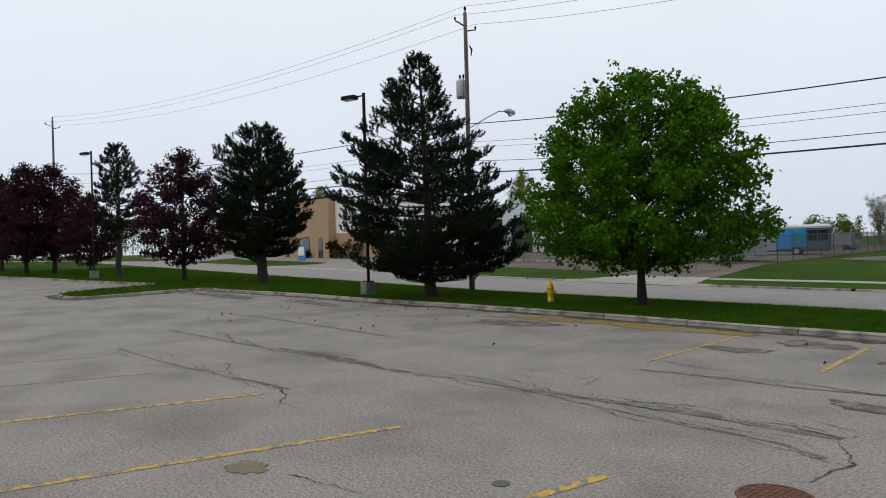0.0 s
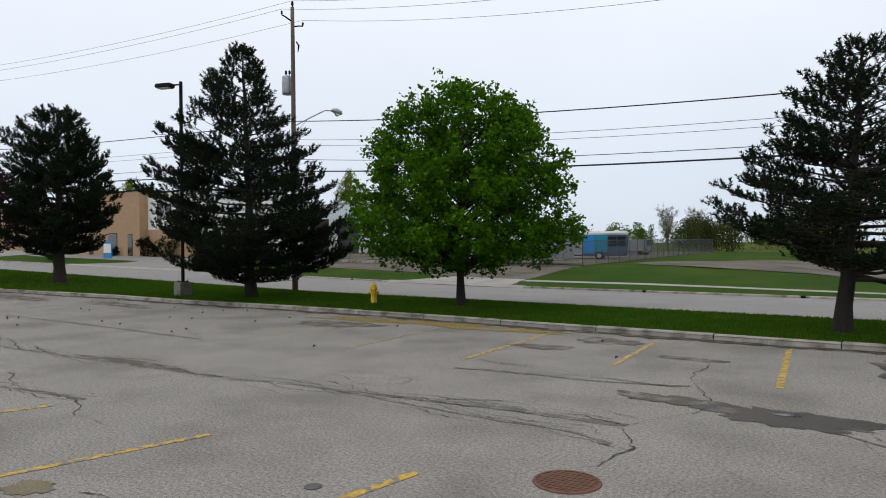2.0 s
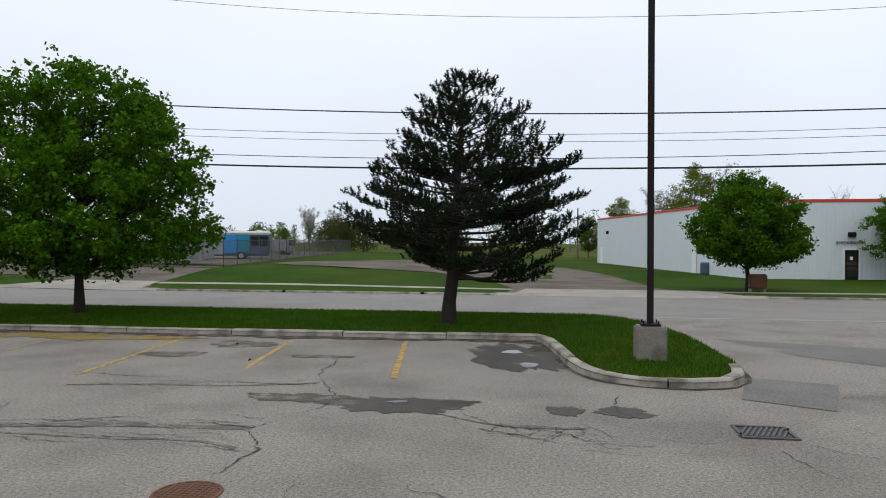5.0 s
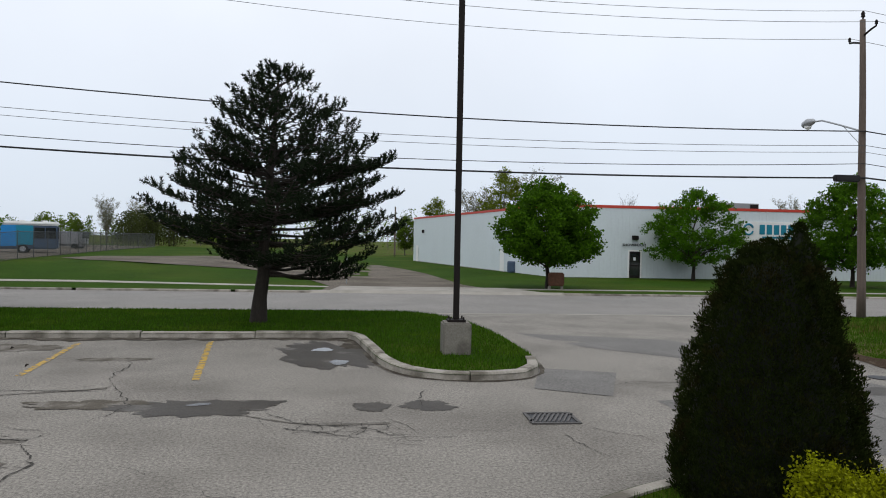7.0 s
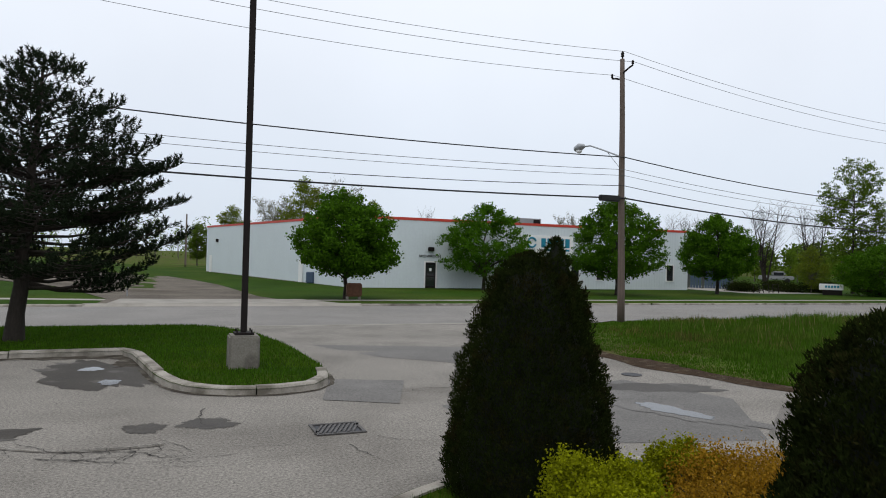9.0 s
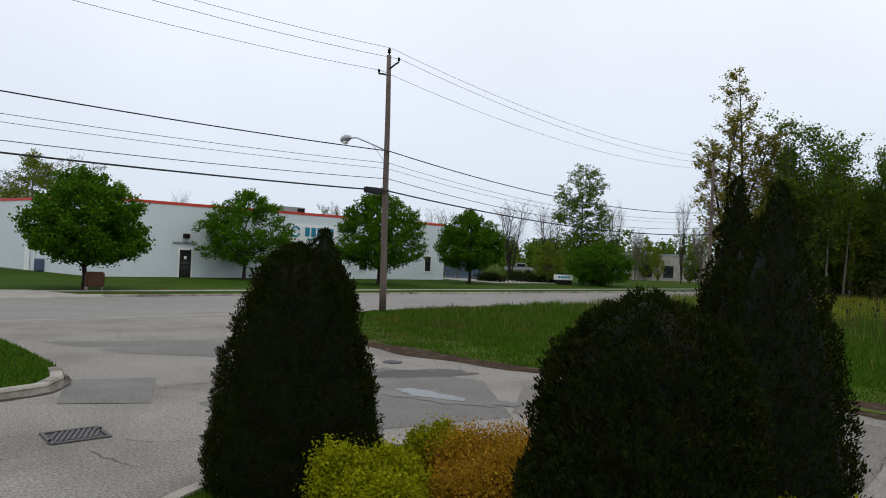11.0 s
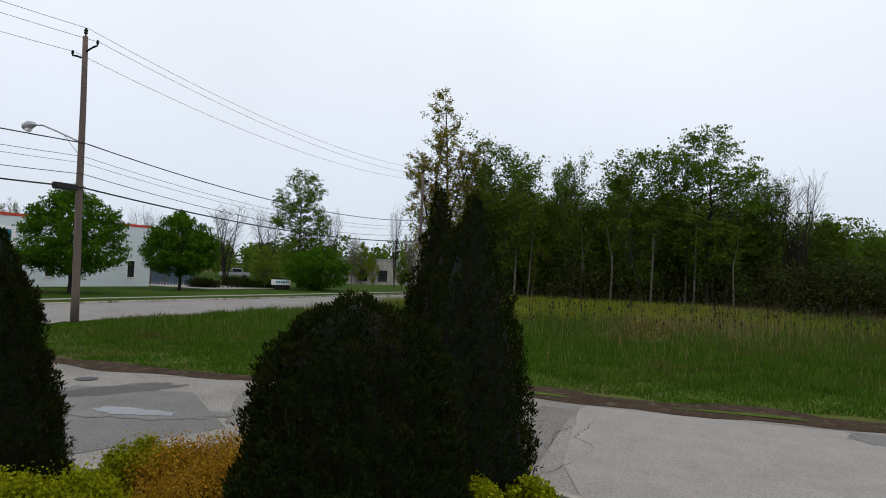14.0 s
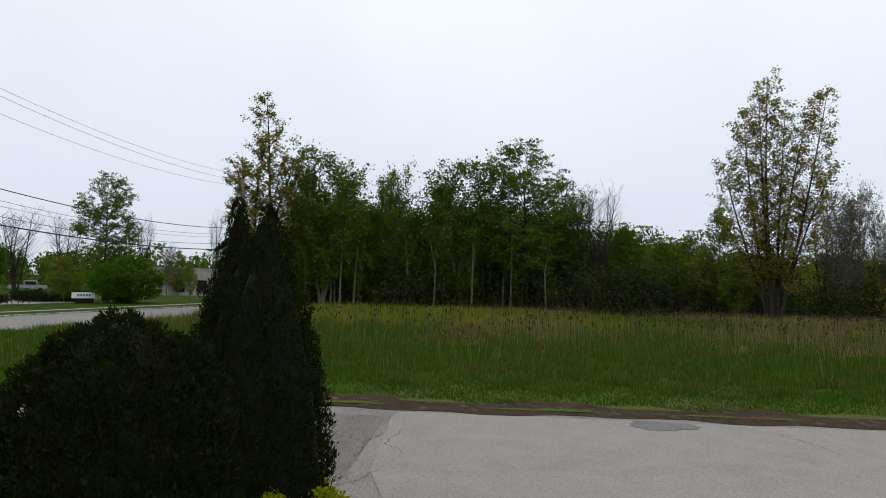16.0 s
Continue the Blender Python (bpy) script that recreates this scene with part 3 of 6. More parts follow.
def pine(name, label, at, height, profile, facing, trunk_r, seed=1, whorl=0.42, arms=5, ragged=0.3, needle=0.085, tuft=0.3, dense=1.0, fork=False, group="", lean=0.0, droop=0.12, low_limb=None):
    """A pine: straight trunk, whorls of branches with side shoots, each shoot ending in an upturned brush of needles."""
    rng = np.random.default_rng(seed)
    ob = thing(name, at, label, "tree", group)
    env, lo, hi = side_profile(profile, facing)
    lx, ly = lean * math.cos(facing), lean * math.sin(facing)
    m = Mesh()
    m.tube([(lx * i / 10 + rng.normal() * 0.03 * (i > 0), ly * i / 10 + rng.normal() * 0.03 * (i > 0), height * 0.97 * i / 10 - (0.15 if i == 0 else 0)) for i in range(11)],
           [trunk_r * (1.3 if i == 0 else 1.0) * (1 - 0.95 * i / 10) + 0.012 for i in range(11)], 10, False)
    if fork:
        m.tube([(0.05, 0, 0.4), (-0.5, 0.1, 0.95), (-0.72, 0.1, 1.8), (-0.6, 0.1, 3.4)], [trunk_r * 0.75, trunk_r * 0.65, trunk_r * 0.55, 0.05], 8, False)
    tufts, dirs, sizes = [], [], []

    def shoot(c, g, size=1.0):
        tufts.append(c)
        dirs.append(g / np.linalg.norm(g))
        sizes.append(size)

    def branch(h, ang, L, climb, r0):
        d = np.array([math.cos(ang), math.sin(ang), 0])
        side = np.array([-d[1], d[0], 0])
        base = np.array([lx * h / height, ly * h / height, h - L * climb])
        t = h / height
        bend = rng.normal() * 0.12

        def at_s(s):
            return base + d * L * s + side * bend * L * s * s + np.array([0, 0, L * (climb * s - droop * (1 - t) * math.sin(math.pi * s))])
        m.tube([at_s(q) for q in (0, 0.3, 0.6, 0.85, 1.0)], [r0, r0 * 0.7, r0 * 0.45, r0 * 0.3, 0.006], 5, False)
        tip = at_s(1.0)
        for q in range(3):
            shoot(tip - d * 0.1 * q, d * 0.45 + np.array([0, 0, 0.9]) + rng.normal(size=3) * 0.25, 1.15)
        n = max(3, int(L * 5.2 * dense))
        for k in range(n):
            s = 0.35 + 0.64 * (k + rng.uniform(0, 1)) / n
            b = at_s(s)
            if noise.noise(Vector(b) * 1.3 + Vector((seed, 0, 0))) < -0.28:
                continue
            sg = 1 if k % 2 else -1
            ln = (0.18 + 0.5 * L * (1.02 - s)) * rng.uniform(0.5, 1.1)
            ln = min(ln, 1.1)
            e = b + side * sg * ln * 0.85 + d * ln * 0.6 + np.array([0, 0, ln * rng.uniform(0.0, 0.3)])
            m.tube([b, (b + e) / 2 + np.array([0, 0, -0.02]), e], [0.012, 0.009, 0.006], 3, False)
            for u in np.arange(ln, 0.02, -0.17):
                c = b + (e - b) * u / ln
                shoot(c, (e - b) / ln * 0.5 + np.array([0, 0, 0.8]) + rng.normal(size=3) * 0.3, rng.uniform(0.75, 1.1))
    h = lo
    turn = rng.uniform(0, 6.28)
    while h < hi - 0.12:
        t = (h - lo) / (hi - lo)
        turn += 0.9 + rng.uniform(-0.2, 0.2)
        for k in range(arms):
            ang = turn + 6.2832 * k / arms + rng.normal() * 0.25
            hh = h + rng.uniform(-0.12, 0.12)
            L = env(hh, ang) * (1 - ragged * rng.uniform(0, 1) ** 1.5)
            if L < 0.12:
                continue
            branch(hh, ang, L, 0.17 + 0.45 * t * t + rng.uniform(-0.06, 0.06), trunk_r * 0.24 * (1 - t) + 0.014)
        h += whorl * rng.uniform(0.75, 1.2) * (1.0 - 0.35 * t)
    if low_limb:
        a, L, h1 = low_limb
        branch(h1, facing + a, L, -0.02, 0.07)
    for q in range(7):
        shoot(np.array([lx, ly, hi - 0.3 - 0.1 * (q > 0)]) + rng.normal(size=3) * 0.04, np.array([0.5 * math.cos(q * 1.1) * (q > 0), 0.5 * math.sin(q * 1.1) * (q > 0), 1.0]))
    tufts, dirs, sizes = np.array(tufts), np.array(dirs), np.array(sizes)[:, None, None]
    n, k = len(tufts), 34
    sd = rng.normal(size=(n, k, 3))
    sd -= (sd * dirs[:, None, :]).sum(2)[..., None] * dirs[:, None, :]
    sd /= np.linalg.norm(sd, axis=2)[..., None]
    u = rng.uniform(0.0, 1.0, (n, k, 1))
    nd = dirs[:, None, :] * (0.45 + 0.9 * u ** 3) + sd
    nd /= np.linalg.norm(nd, axis=2)[..., None]
    ln = needle * rng.uniform(0.75, 1.1, (n, k, 1)) * sizes
    base = tufts[:, None, :] + dirs[:, None, :] * u * tuft * sizes * 0.8
    wd = np.cross(nd, sd + rng.normal(size=(n, k, 3)) * 0.6)
    wd /= np.linalg.norm(wd, axis=2)[..., None]
    w = needle * 0.17
    v = np.stack([base - wd * w, base + wd * w, base + nd * ln], 2).reshape(-1, 3)
    part("trunk", m, BARK, ob, smooth=True)
    part("crown", fast_mesh("crown", v, np.arange(len(v)).reshape(-1, 3)), NEEDLE, ob)
    return ob


def crown_tree(name, label, at, height, profile, facing, trunk_r, leafmat, seed, sprays=420, per=5, k=14, leaf=0.12, rosette=0.12, reach=0.8, rise=0.5, voids=0.25, grain=0.7, group="", bark=None, limbs=60, lean=0.0, category="tree", up=0.4, flat=0.7):
    """A leafy tree: trunk, limbs, twigs with a rosette of leaves every hand's width, and gaps between its boughs."""
    rng = np.random.default_rng(seed)
    bark = bark or BARK
    ob = thing(name, at, label, category, group)
    env, lo, hi = side_profile(profile, facing)
    top = max(max(q[1], q[2]) for q in profile)
    tips, outs = [], []
    while len(tips) < sprays:
        h, ang = rng.uniform(lo, hi), rng.uniform(0, 6.2832)
        e = env(h, ang)
        if rng.uniform(0, 1) > (e / top) ** 1.1 + 0.04:
            continue
        r = e * rng.uniform(0.05, 1) ** 0.42
        p = Vector((r * math.cos(ang) + lean * h, r * math.sin(ang), h))
        if noise.noise(p * grain + Vector((seed * 7.3, 0, 0))) < -voids:
            continue
        tips.append(np.array(p))
        t = (h - lo) / (hi - lo)
        outs.append(np.array([math.cos(ang), math.sin(ang), 0.1 + 1.0 * t * t + rng.uniform(-0.15, 0.35)]) + rng.normal(size=3) * 0.25)
    tips, outs = np.array(tips), np.array(outs)
    outs /= np.linalg.norm(outs, axis=1)[:, None]
    m = Mesh()
    tp = [(lean * h + rng.normal() * 0.02 * h, rng.normal() * 0.02 * h, h) for h in np.linspace(0, height * 0.9, 9)]
    tp[0] = (tp[0][0], tp[0][1], -0.15)
    m.tube(tp, [trunk_r * (1.35 if i == 0 else 1.0) * (1 - 0.93 * (i / 8) ** 0.9) + 0.008 for i in range(9)], 9, False)
    starts = tips - outs * reach
    for i in rng.permutation(sprays)[:limbs]:
        c = starts[i]
        h0 = min(max(lo * 0.8, c[2] - rise * math.hypot(c[0], c[1]) - 0.2), height * 0.85)
        limb(m, (lean * h0, 0, h0), c, trunk_r * 0.4 * (1 - h0 / height) + 0.014, 0.01, rng, sag=0.06)
    for a, b in zip(starts, tips):
        m.tube([a, (a + b) / 2 + rng.normal(size=3) * 0.03, b], [0.012, 0.008, 0.004], 3, False)
    s = (np.arange(per) + rng.uniform(0, 1, (sprays, per))) / per * 0.85 + 0.2
    c = starts[:, None, :] + (tips - starts)[:, None, :] * s[..., None] + rng.normal(size=(sprays, per, 3)) * reach * 0.16
    pts = c[:, :, None, :] + rng.normal(size=(sprays, per, k, 3)) * rosette * np.array([1, 1, flat])
    part("trunk", m, bark, ob, smooth=True)
    part("crown", leaf_mesh("crown", pts.reshape(-1, 3), leaf, rng, up), leafmat, ob)
    return ob


def spire_tree(name, label, at, stems, trunk_r, leafmat, seed, twigs=70, twig=1.0, start=0.25, k=9, per=3, leaf=0.12, rosette=0.12, group="", bark=None, climb=1.3, taper=0.75):
    """A tree of one or more upright stems with short rising branches. stems: (foot x, y, top x, y, height)."""
    rng = np.random.default_rng(seed)
    bark = bark or BARK
    ob = thing(name, at, label, "tree", group)
    m = Mesh()
    pts = []
    for fx, fy, tx, ty, h in stems:
        bow = rng.normal(size=2) * 0.25

        def at_s(u):
            b = u ** 1.25
            return np.array([fx + (tx - fx) * b + bow[0] * math.sin(3 * u), fy + (ty - fy) * b + bow[1] * math.sin(3 * u), h * u - 0.1 * (u == 0)])
        m.tube([at_s(i / 8) for i in range(9)], [trunk_r * (1 - 0.93 * i / 8) + 0.008 for i in range(9)], 7, False)
        for i in range(twigs):
            u = start + (1 - start) * (i + rng.uniform(0, 1)) / twigs
            a = at_s(u)
            g = rng.uniform(0, 6.2832)
            L = twig * (1 - taper * u) * rng.uniform(0.5, 1.2) * min(1, 0.4 + 3 * (u - start))
            d = np.array([math.cos(g), math.sin(g), climb * rng.uniform(0.6, 1.3)])
            b = a + d * L
            mid = (a + b) / 2 + np.array([math.cos(g), math.sin(g), -0.2]) * L * 0.12
            m.tube([a, mid, b], [0.03 * (1 - u) + 0.011, 0.012, 0.004], 3, False)
            for q in range(2):
                w = mid + (b - mid) * rng.uniform(0, 0.8)
                e = w + (d * 0.6 + rng.normal(size=3) * 0.5) * L * 0.45
                m.tube([w, e], [0.009, 0.003], 3, False)
                for _ in range(per if k else 0):
                    f = rng.uniform(0.1, 1.0)
                    pts.append((w + (e - w) * f if q else mid + (b - mid) * f) + rng.normal(size=(k, 3)) * rosette)
    part("trunk", m, bark, ob, smooth=True)
    if pts:
        part("crown", leaf_mesh("crown", np.concatenate(pts), leaf, rng, 0.2), leafmat, ob)
    return ob


def arborvitae(name, label, at, bodies, seed, sprays=200000, spray=0.015, rough=1.0):
    """A dense clipped evergreen: dark cores, coloured as the shade inside it, under thousands of upright sprays.
    bodies: (x, y, profile of (height, radius)), joined into one shrub.
    """
    rng = np.random.default_rng(seed)
    ob = thing(name, at, label, "shrub")
    seg = 26
    areas = [sum((b[0] - a[0] + 0.05) * (a[1] + b[1] + 0.03) for a, b in zip(pr, pr[1:])) for _, _, pr in bodies]
    pts, nrm = [], []
    for (bx, by, pr), area in zip(bodies, areas):
        hs, rs = [q[0] for q in pr], [q[1] for q in pr]
        rings = np.linspace(hs[0], hs[-1], 20)
        # solid inner body, its dark colour painting the shade between the sprays
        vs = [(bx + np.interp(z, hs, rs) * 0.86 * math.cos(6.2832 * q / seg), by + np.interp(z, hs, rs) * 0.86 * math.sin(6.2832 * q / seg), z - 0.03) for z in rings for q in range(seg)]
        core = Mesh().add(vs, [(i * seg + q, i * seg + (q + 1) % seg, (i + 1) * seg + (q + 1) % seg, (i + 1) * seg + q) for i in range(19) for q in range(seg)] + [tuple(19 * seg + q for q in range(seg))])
        part("core", core, THUJA_SHADE_CORE, ob, smooth=True)
        n = int(sprays * area / sum(areas))
        wz = np.linspace(hs[0], hs[-1], 300)
        w = np.interp(wz, hs, rs) + 0.05
        z = rng.choice(wz, n, p=w / w.sum()) + rng.uniform(-0.02, 0.02, n)
        a = rng.uniform(0, 6.2832, n)
        ca, sa = np.cos(a), np.sin(a)
        r0 = np.interp(z, hs, rs)
        lump = np.array([noise.noise((x * 5 + seed, y * 5, h * 3.2)) * 0.06 + noise.noise((x * 13, y * 13 + seed, h * 8)) * 0.085 + noise.noise((x * 30, y * 30, h * 17 + seed)) * 0.06 for x, y, h in zip(r0 * ca, r0 * sa, z)])
        r = r0 * (1 - 0.1 * rng.uniform(0, 1, n) ** 2) + lump * rough * np.minimum(1, r0 / 0.2 + 0.3) + rng.normal(size=n) * 0.008
        pts.append(np.stack([bx + r * ca, by + r * sa, z + lump * 0.4], 1))
        nrm.append(np.stack([ca, sa, np.full(n, 0.3)], 1))
    pts, nrm = np.concatenate(pts), np.concatenate(nrm)
    n = len(pts)
    g = nrm * 0.5 + rng.normal(size=(n, 3)) * 0.4 + np.array([0, 0, 0.75])
    g /= np.linalg.norm(g, axis=1)[:, None]
    sd = np.cross(g, rng.normal(size=(n, 3)) + nrm * 0.8)
    sd /= np.linalg.norm(sd, axis=1)[:, None]
    s = spray * rng.uniform(0.6, 1.5, (n, 1))
    v = np.stack([pts, pts + g * s * 0.7 + sd * s * 0.3, pts + g * s * 1.7, pts + g * s * 0.7 - sd * s * 0.3], 1).reshape(-1, 3)
    idx = np.arange(n)[:, None] * 4
    part("foliage", fast_mesh("foliage", v, idx + np.array([[0, 1, 2, 3]])), THUJA, ob)
    return ob


def low_shrub(name, label, at, radius, height, leafmat, seed, leaves=5000, leaf=0.035, group="", clumps=60):
    rng = np.random.default_rng(seed)
    ob = thing(name, at, label, "shrub", group)
    m = Mesh()
    a = rng.uniform(0, 6.283, clumps)
    e = np.arcsin(rng.uniform(0.0, 1.0, clumps))
    rr = rng.uniform(0.6, 1.0, clumps)
    cs = np.stack([radius * rr * np.cos(a) * np.cos(e), radius * rr * np.sin(a) * np.cos(e), height * rr * np.sin(e) * 0.95 + 0.05], 1)
    lb = rng.uniform(0, 6.283, 9)
    lobe = np.stack([0.62 * radius * np.cos(lb), 0.62 * radius * np.sin(lb), height * rng.uniform(0.3, 0.72, 9)], 1)
    own = rng.integers(0, 9, clumps)
    cs = np.where((np.arange(clumps) % 4 > 0)[:, None], lobe[own] + cs * np.array([0.48, 0.48, 0.42]), cs * 0.8)
    for c in cs:
        m.tube([(c[0] * 0.1, c[1] * 0.1, -0.03), (c[0] * 0.55, c[1] * 0.55, c[2] * 0.5), tuple(c)], [0.012, 0.008, 0.004], 4, False)
    pts = cs[:, None, :] + rng.normal(size=(clumps, leaves // clumps, 3)) * 0.06 * radius / 0.6
    pts = pts.reshape(-1, 3)
    pts[:, 2] = np.abs(pts[:, 2])
    part("stems", m, BARK, ob)
    part("foliage", leaf_mesh("foliage", pts, leaf, rng, 0.5), leafmat, ob)
    return ob


def grass(name, label, x, y, z, height, material, rng, width=0.012, lean=0.35):
    """Blades of grass at given places, one mesh."""
    n = len(x)
    a = rng.uniform(0, 6.283, n)
    h = np.asarray(height) * rng.uniform(0.55, 1.25, n)
    w = width * rng.uniform(0.7, 1.3, n)
    base = np.stack([x, y, z], 1)
    s = np.stack([np.cos(a), np.sin(a), 0 * a], 1) * w[:, None]
    b = rng.uniform(0, 6.283, n)
    tip = base + np.stack([np.cos(b) * h * lean * rng.uniform(0.2, 1, n), np.sin(b) * h * lean * rng.uniform(0.2, 1, n), h], 1)
    v = np.stack([base - s, base + s, tip], 1).reshape(-1, 3)
    return tagged(part(name, fast_mesh(name, v, np.arange(3 * n).reshape(-1, 3)), material), label, "grass", "", "stuff")


# ---- the row of trees on the grass strip ----
def on(x, y, lift=0.06):
    return (x, y, level(x, y) + lift)


crown_tree("maple_tree", "broad green maple in full leaf on the grass strip", on(-9.69, 19.69), 8.0,
           [(1.5, 1.2, 1.2), (1.75, 2.9, 3.1), (2.1, 3.6, 4.0), (2.65, 4.0, 4.3), (3.2, 3.9, 4.1), (3.9, 3.7, 3.85), (4.85, 3.5, 3.8), (5.75, 3.25, 3.45), (6.4, 2.8, 2.8), (6.95, 2.1, 2.2), (7.4, 1.1, 1.3), (8.05, 0.3, 0.5)],
           0.64, 0.14, MAPLE_LEAF, 3, 720, 6, 13, 0.135, 0.105, 0.8, 0.5, 0.06, 0.95, limbs=110)
pine("pine_tree", "broad dark pine with a low crooked limb on the grass strip", on(1.72, 18.8), 6.75,
     [(1.75, 1.0, 2.4), (1.95, 2.2, 3.3), (2.4, 2.8, 3.6), (3.05, 2.9, 3.6), (4.0, 2.4, 3.4), (4.7, 2.15, 2.9), (5.4, 1.7, 2.2), (5.9, 1.2, 1.5), (6.3, 0.5, 0.8), (6.7, 0.1, 0.3)],
     0.145, 0.18, 5, 0.31, 6, 0.36, 0.088, 0.27, 1.3, lean=0.45, low_limb=(0.1, 2.6, 1.35))
pine("pine_tree", "tall ragged dark pine beside the utility pole", on(-19.0, 18.1), 10.2,
     [(1.3, 3.2, 3.2), (2.2, 4.3, 4.6), (3.35, 4.7, 4.5), (4.5, 4.1, 3.7), (5.6, 3.7, 3.0), (6.6, 3.5, 2.6), (7.4, 2.1, 1.7), (8.6, 1.9, 1.1), (9.3, 0.8, 0.6), (9.8, 0.5, 0.35), (10.2, 0.15, 0.15)],
     0.93, 0.22, 8, 0.43, 6, 0.45, 0.12, 0.36, 1.15, lean=-0.25)
pine("pine_tree", "dark rounded pine with a forked trunk", on(-34.3, 17.3), 9.2,
     [(1.9, 2.0, 2.0), (2.5, 2.8, 2.8), (4.1, 3.6, 3.1), (5.8, 2.7, 2.7), (7.4, 2.6, 2.2), (8.6, 1.5, 1.4), (9.2, 0.4, 0.4)],
     1.16, 0.3, 11, 0.4, 6, 0.38, 0.14, 0.42, 1.1, True)
pine("pine_tree", "thin tall pine with a bare lower trunk", on(-52.2, 13.65), 9.9,
     [(3.0, 1.1, 1.1), (4.5, 1.7, 1.7), (6.0, 1.7, 1.7), (7.5, 1.7, 1.6), (9.0, 1.3, 1.2), (9.9, 0.3, 0.3)],
     1.34, 0.22, 14, 0.6, 5, 0.4, 0.16, 0.42, 0.85)
purple = crown_tree("purple_maple_tree", "dark purple-leaved maple in the tree row", on(-40.9, 14.9), 8.45,
                    [(1.3, 0.9, 0.9), (2.0, 2.8, 2.8), (3.2, 3.5, 3.5), (5.0, 3.1, 3.0), (6.6, 2.3, 2.2), (7.7, 1.4, 1.3), (8.4, 0.3, 0.4)], 1.2, 0.15, PURPLE_LEAF, 21, 330, 5, 11, 0.18, 0.14, 0.8, 0.5, 0.06, 0.9, "purple maples")
for x, y, s, r in ((-64.0, 9.0, 1.12, 40), (-64.1, 11.1, 1.13, 130), (-58.0, 12.8, 0.8, 20), (-78.5, 8.6, 1.15, 200), (-86, 8.0, 1.2, 300)):
    copy_thing(purple, pose(*on(x, y), 0, 0, r) @ Matrix.Scale(s, 4))


def car_park_lamp(at, height, arm, label):
    """A square steel post on a concrete block with one or no arm lamp."""
    ob = thing("car_park_lamp", at, label, "lamp post", "car park lamps")
    m = Mesh()
    m.box(-0.27, -0.27, -0.2, 0.27, 0.27, 0.6, 0.03)
    part("concrete_base", m, OLDCONCRETE, ob, "stained concrete block")
    part("base_plate", Mesh().box(-0.17, -0.17, 0.6, 0.17, 0.17, 0.645, 0.004), DARKMETAL, ob)
    for i in (-1, 1):
        for j in (-1, 1):
            part("bolt", Mesh().tube([(i * 0.13, j * 0.13, 0.645), (i * 0.13, j * 0.13, 0.7)], 0.014, 6), DARKMETAL, ob)
    part("post", Mesh().box(-0.055, -0.055, 0.645, 0.055, 0.055, height, 0.012), DARKMETAL, ob)
    if arm:
        d = Vector((*arm, 0)).normalized()
        a = Vector((0, 0, height - 0.12))
        part("arm", Mesh().tube([a, a + d * 0.45], 0.035, 8), DARKMETAL, ob)
        h = Mesh().box(0.0, -0.2, -0.1, 0.75, 0.2, 0.08, 0.04)
        head = part("lamp_head", h, DARKMETAL, ob)
        head.matrix_basis = Matrix.Translation(a + d * 0.4) @ pose(0, 0, 0, 0, 0, math.degrees(math.atan2(d.y, d.x)))
        lens = part("lens", Mesh().box(0.08, -0.16, -0.115, 0.68, 0.16, -0.1, 0.005), WHITE, head)
    return ob


car_park_lamp((6.22, 13.85, 0.1), 10.5, (-1, -0.15), "dark square lamp post on a concrete block, kerbed grass point")
car_park_lamp(on(-21.9, 16.85), 8.9, (-1, -0.4), "dark lamp post on a concrete block between pines")
car_park_lamp(on(-51.2, 11.7), 9.3, (-1, -0.4), "far dark lamp post on a concrete block")


# ---- utility poles and wires ----
def insulator(m, x, y, z, s=1.0):
    m.tube([(x, y, z), (x, y, z + 0.08 * s), (x, y, z + 0.1 * s), (x, y, z + 0.16 * s), (x, y, z + 0.2 * s), (x, y, z + 0.28 * s)], [0.025 * s, 0.03 * s, 0.07 * s, 0.05 * s, 0.07 * s, 0.03 * s], 8)


def utility_pole(at, height, label, lamp=None, transformer=False, arm_drop=0.75, lean=0.0):
    ob = thing("utility_pole", at, label, "utility pole", "street utility poles")
    m = Mesh()
    m.tube([(0.01 * math.sin(i * 1.3) + lean * i / 8, 0, -0.2 + (height + 0.2) * i / 8) for i in range(9)], [0.14 - 0.055 * i / 8 for i in range(9)], 14)
    part("post", m, POLEWOOD, ob, smooth=True)
    pin = Mesh()
    insulator(pin, lean, 0, height, 1.0)
    part("top_insulator", pin, DARKMETAL, ob)
    za = height - arm_drop
    for s, dz in ((1, -0.12), (-1, 0.1)):
        a = Mesh()
        a.tube([(lean, 0.09 * s, za + dz), (lean, 0.4 * s, za + dz + 0.1), (lean, 0.62 * s, za + dz + 0.14)], [0.035, 0.035, 0.03], 6)
        insulator(a, lean, 0.62 * s, za + dz + 0.12, 0.75)
        part("bracket", a, DARKMETAL, ob)
    if lamp:
        zl, reach, rise = lamp
        a = Mesh()
        a.tube([(-0.12, 0, zl), (-0.12, reach * 0.45, zl + rise * 0.55), (-0.12, reach * 0.8, zl + rise * 0.95), (-0.12, reach, zl + rise)], 0.03, 8)
        a.tube([(-0.12, 0, zl - 0.5), (-0.12, reach * 0.35, zl + rise * 0.4)], 0.012, 6)
        part("lamp_arm", a, GREYMETAL, ob)
        hd = Mesh()
        y = reach
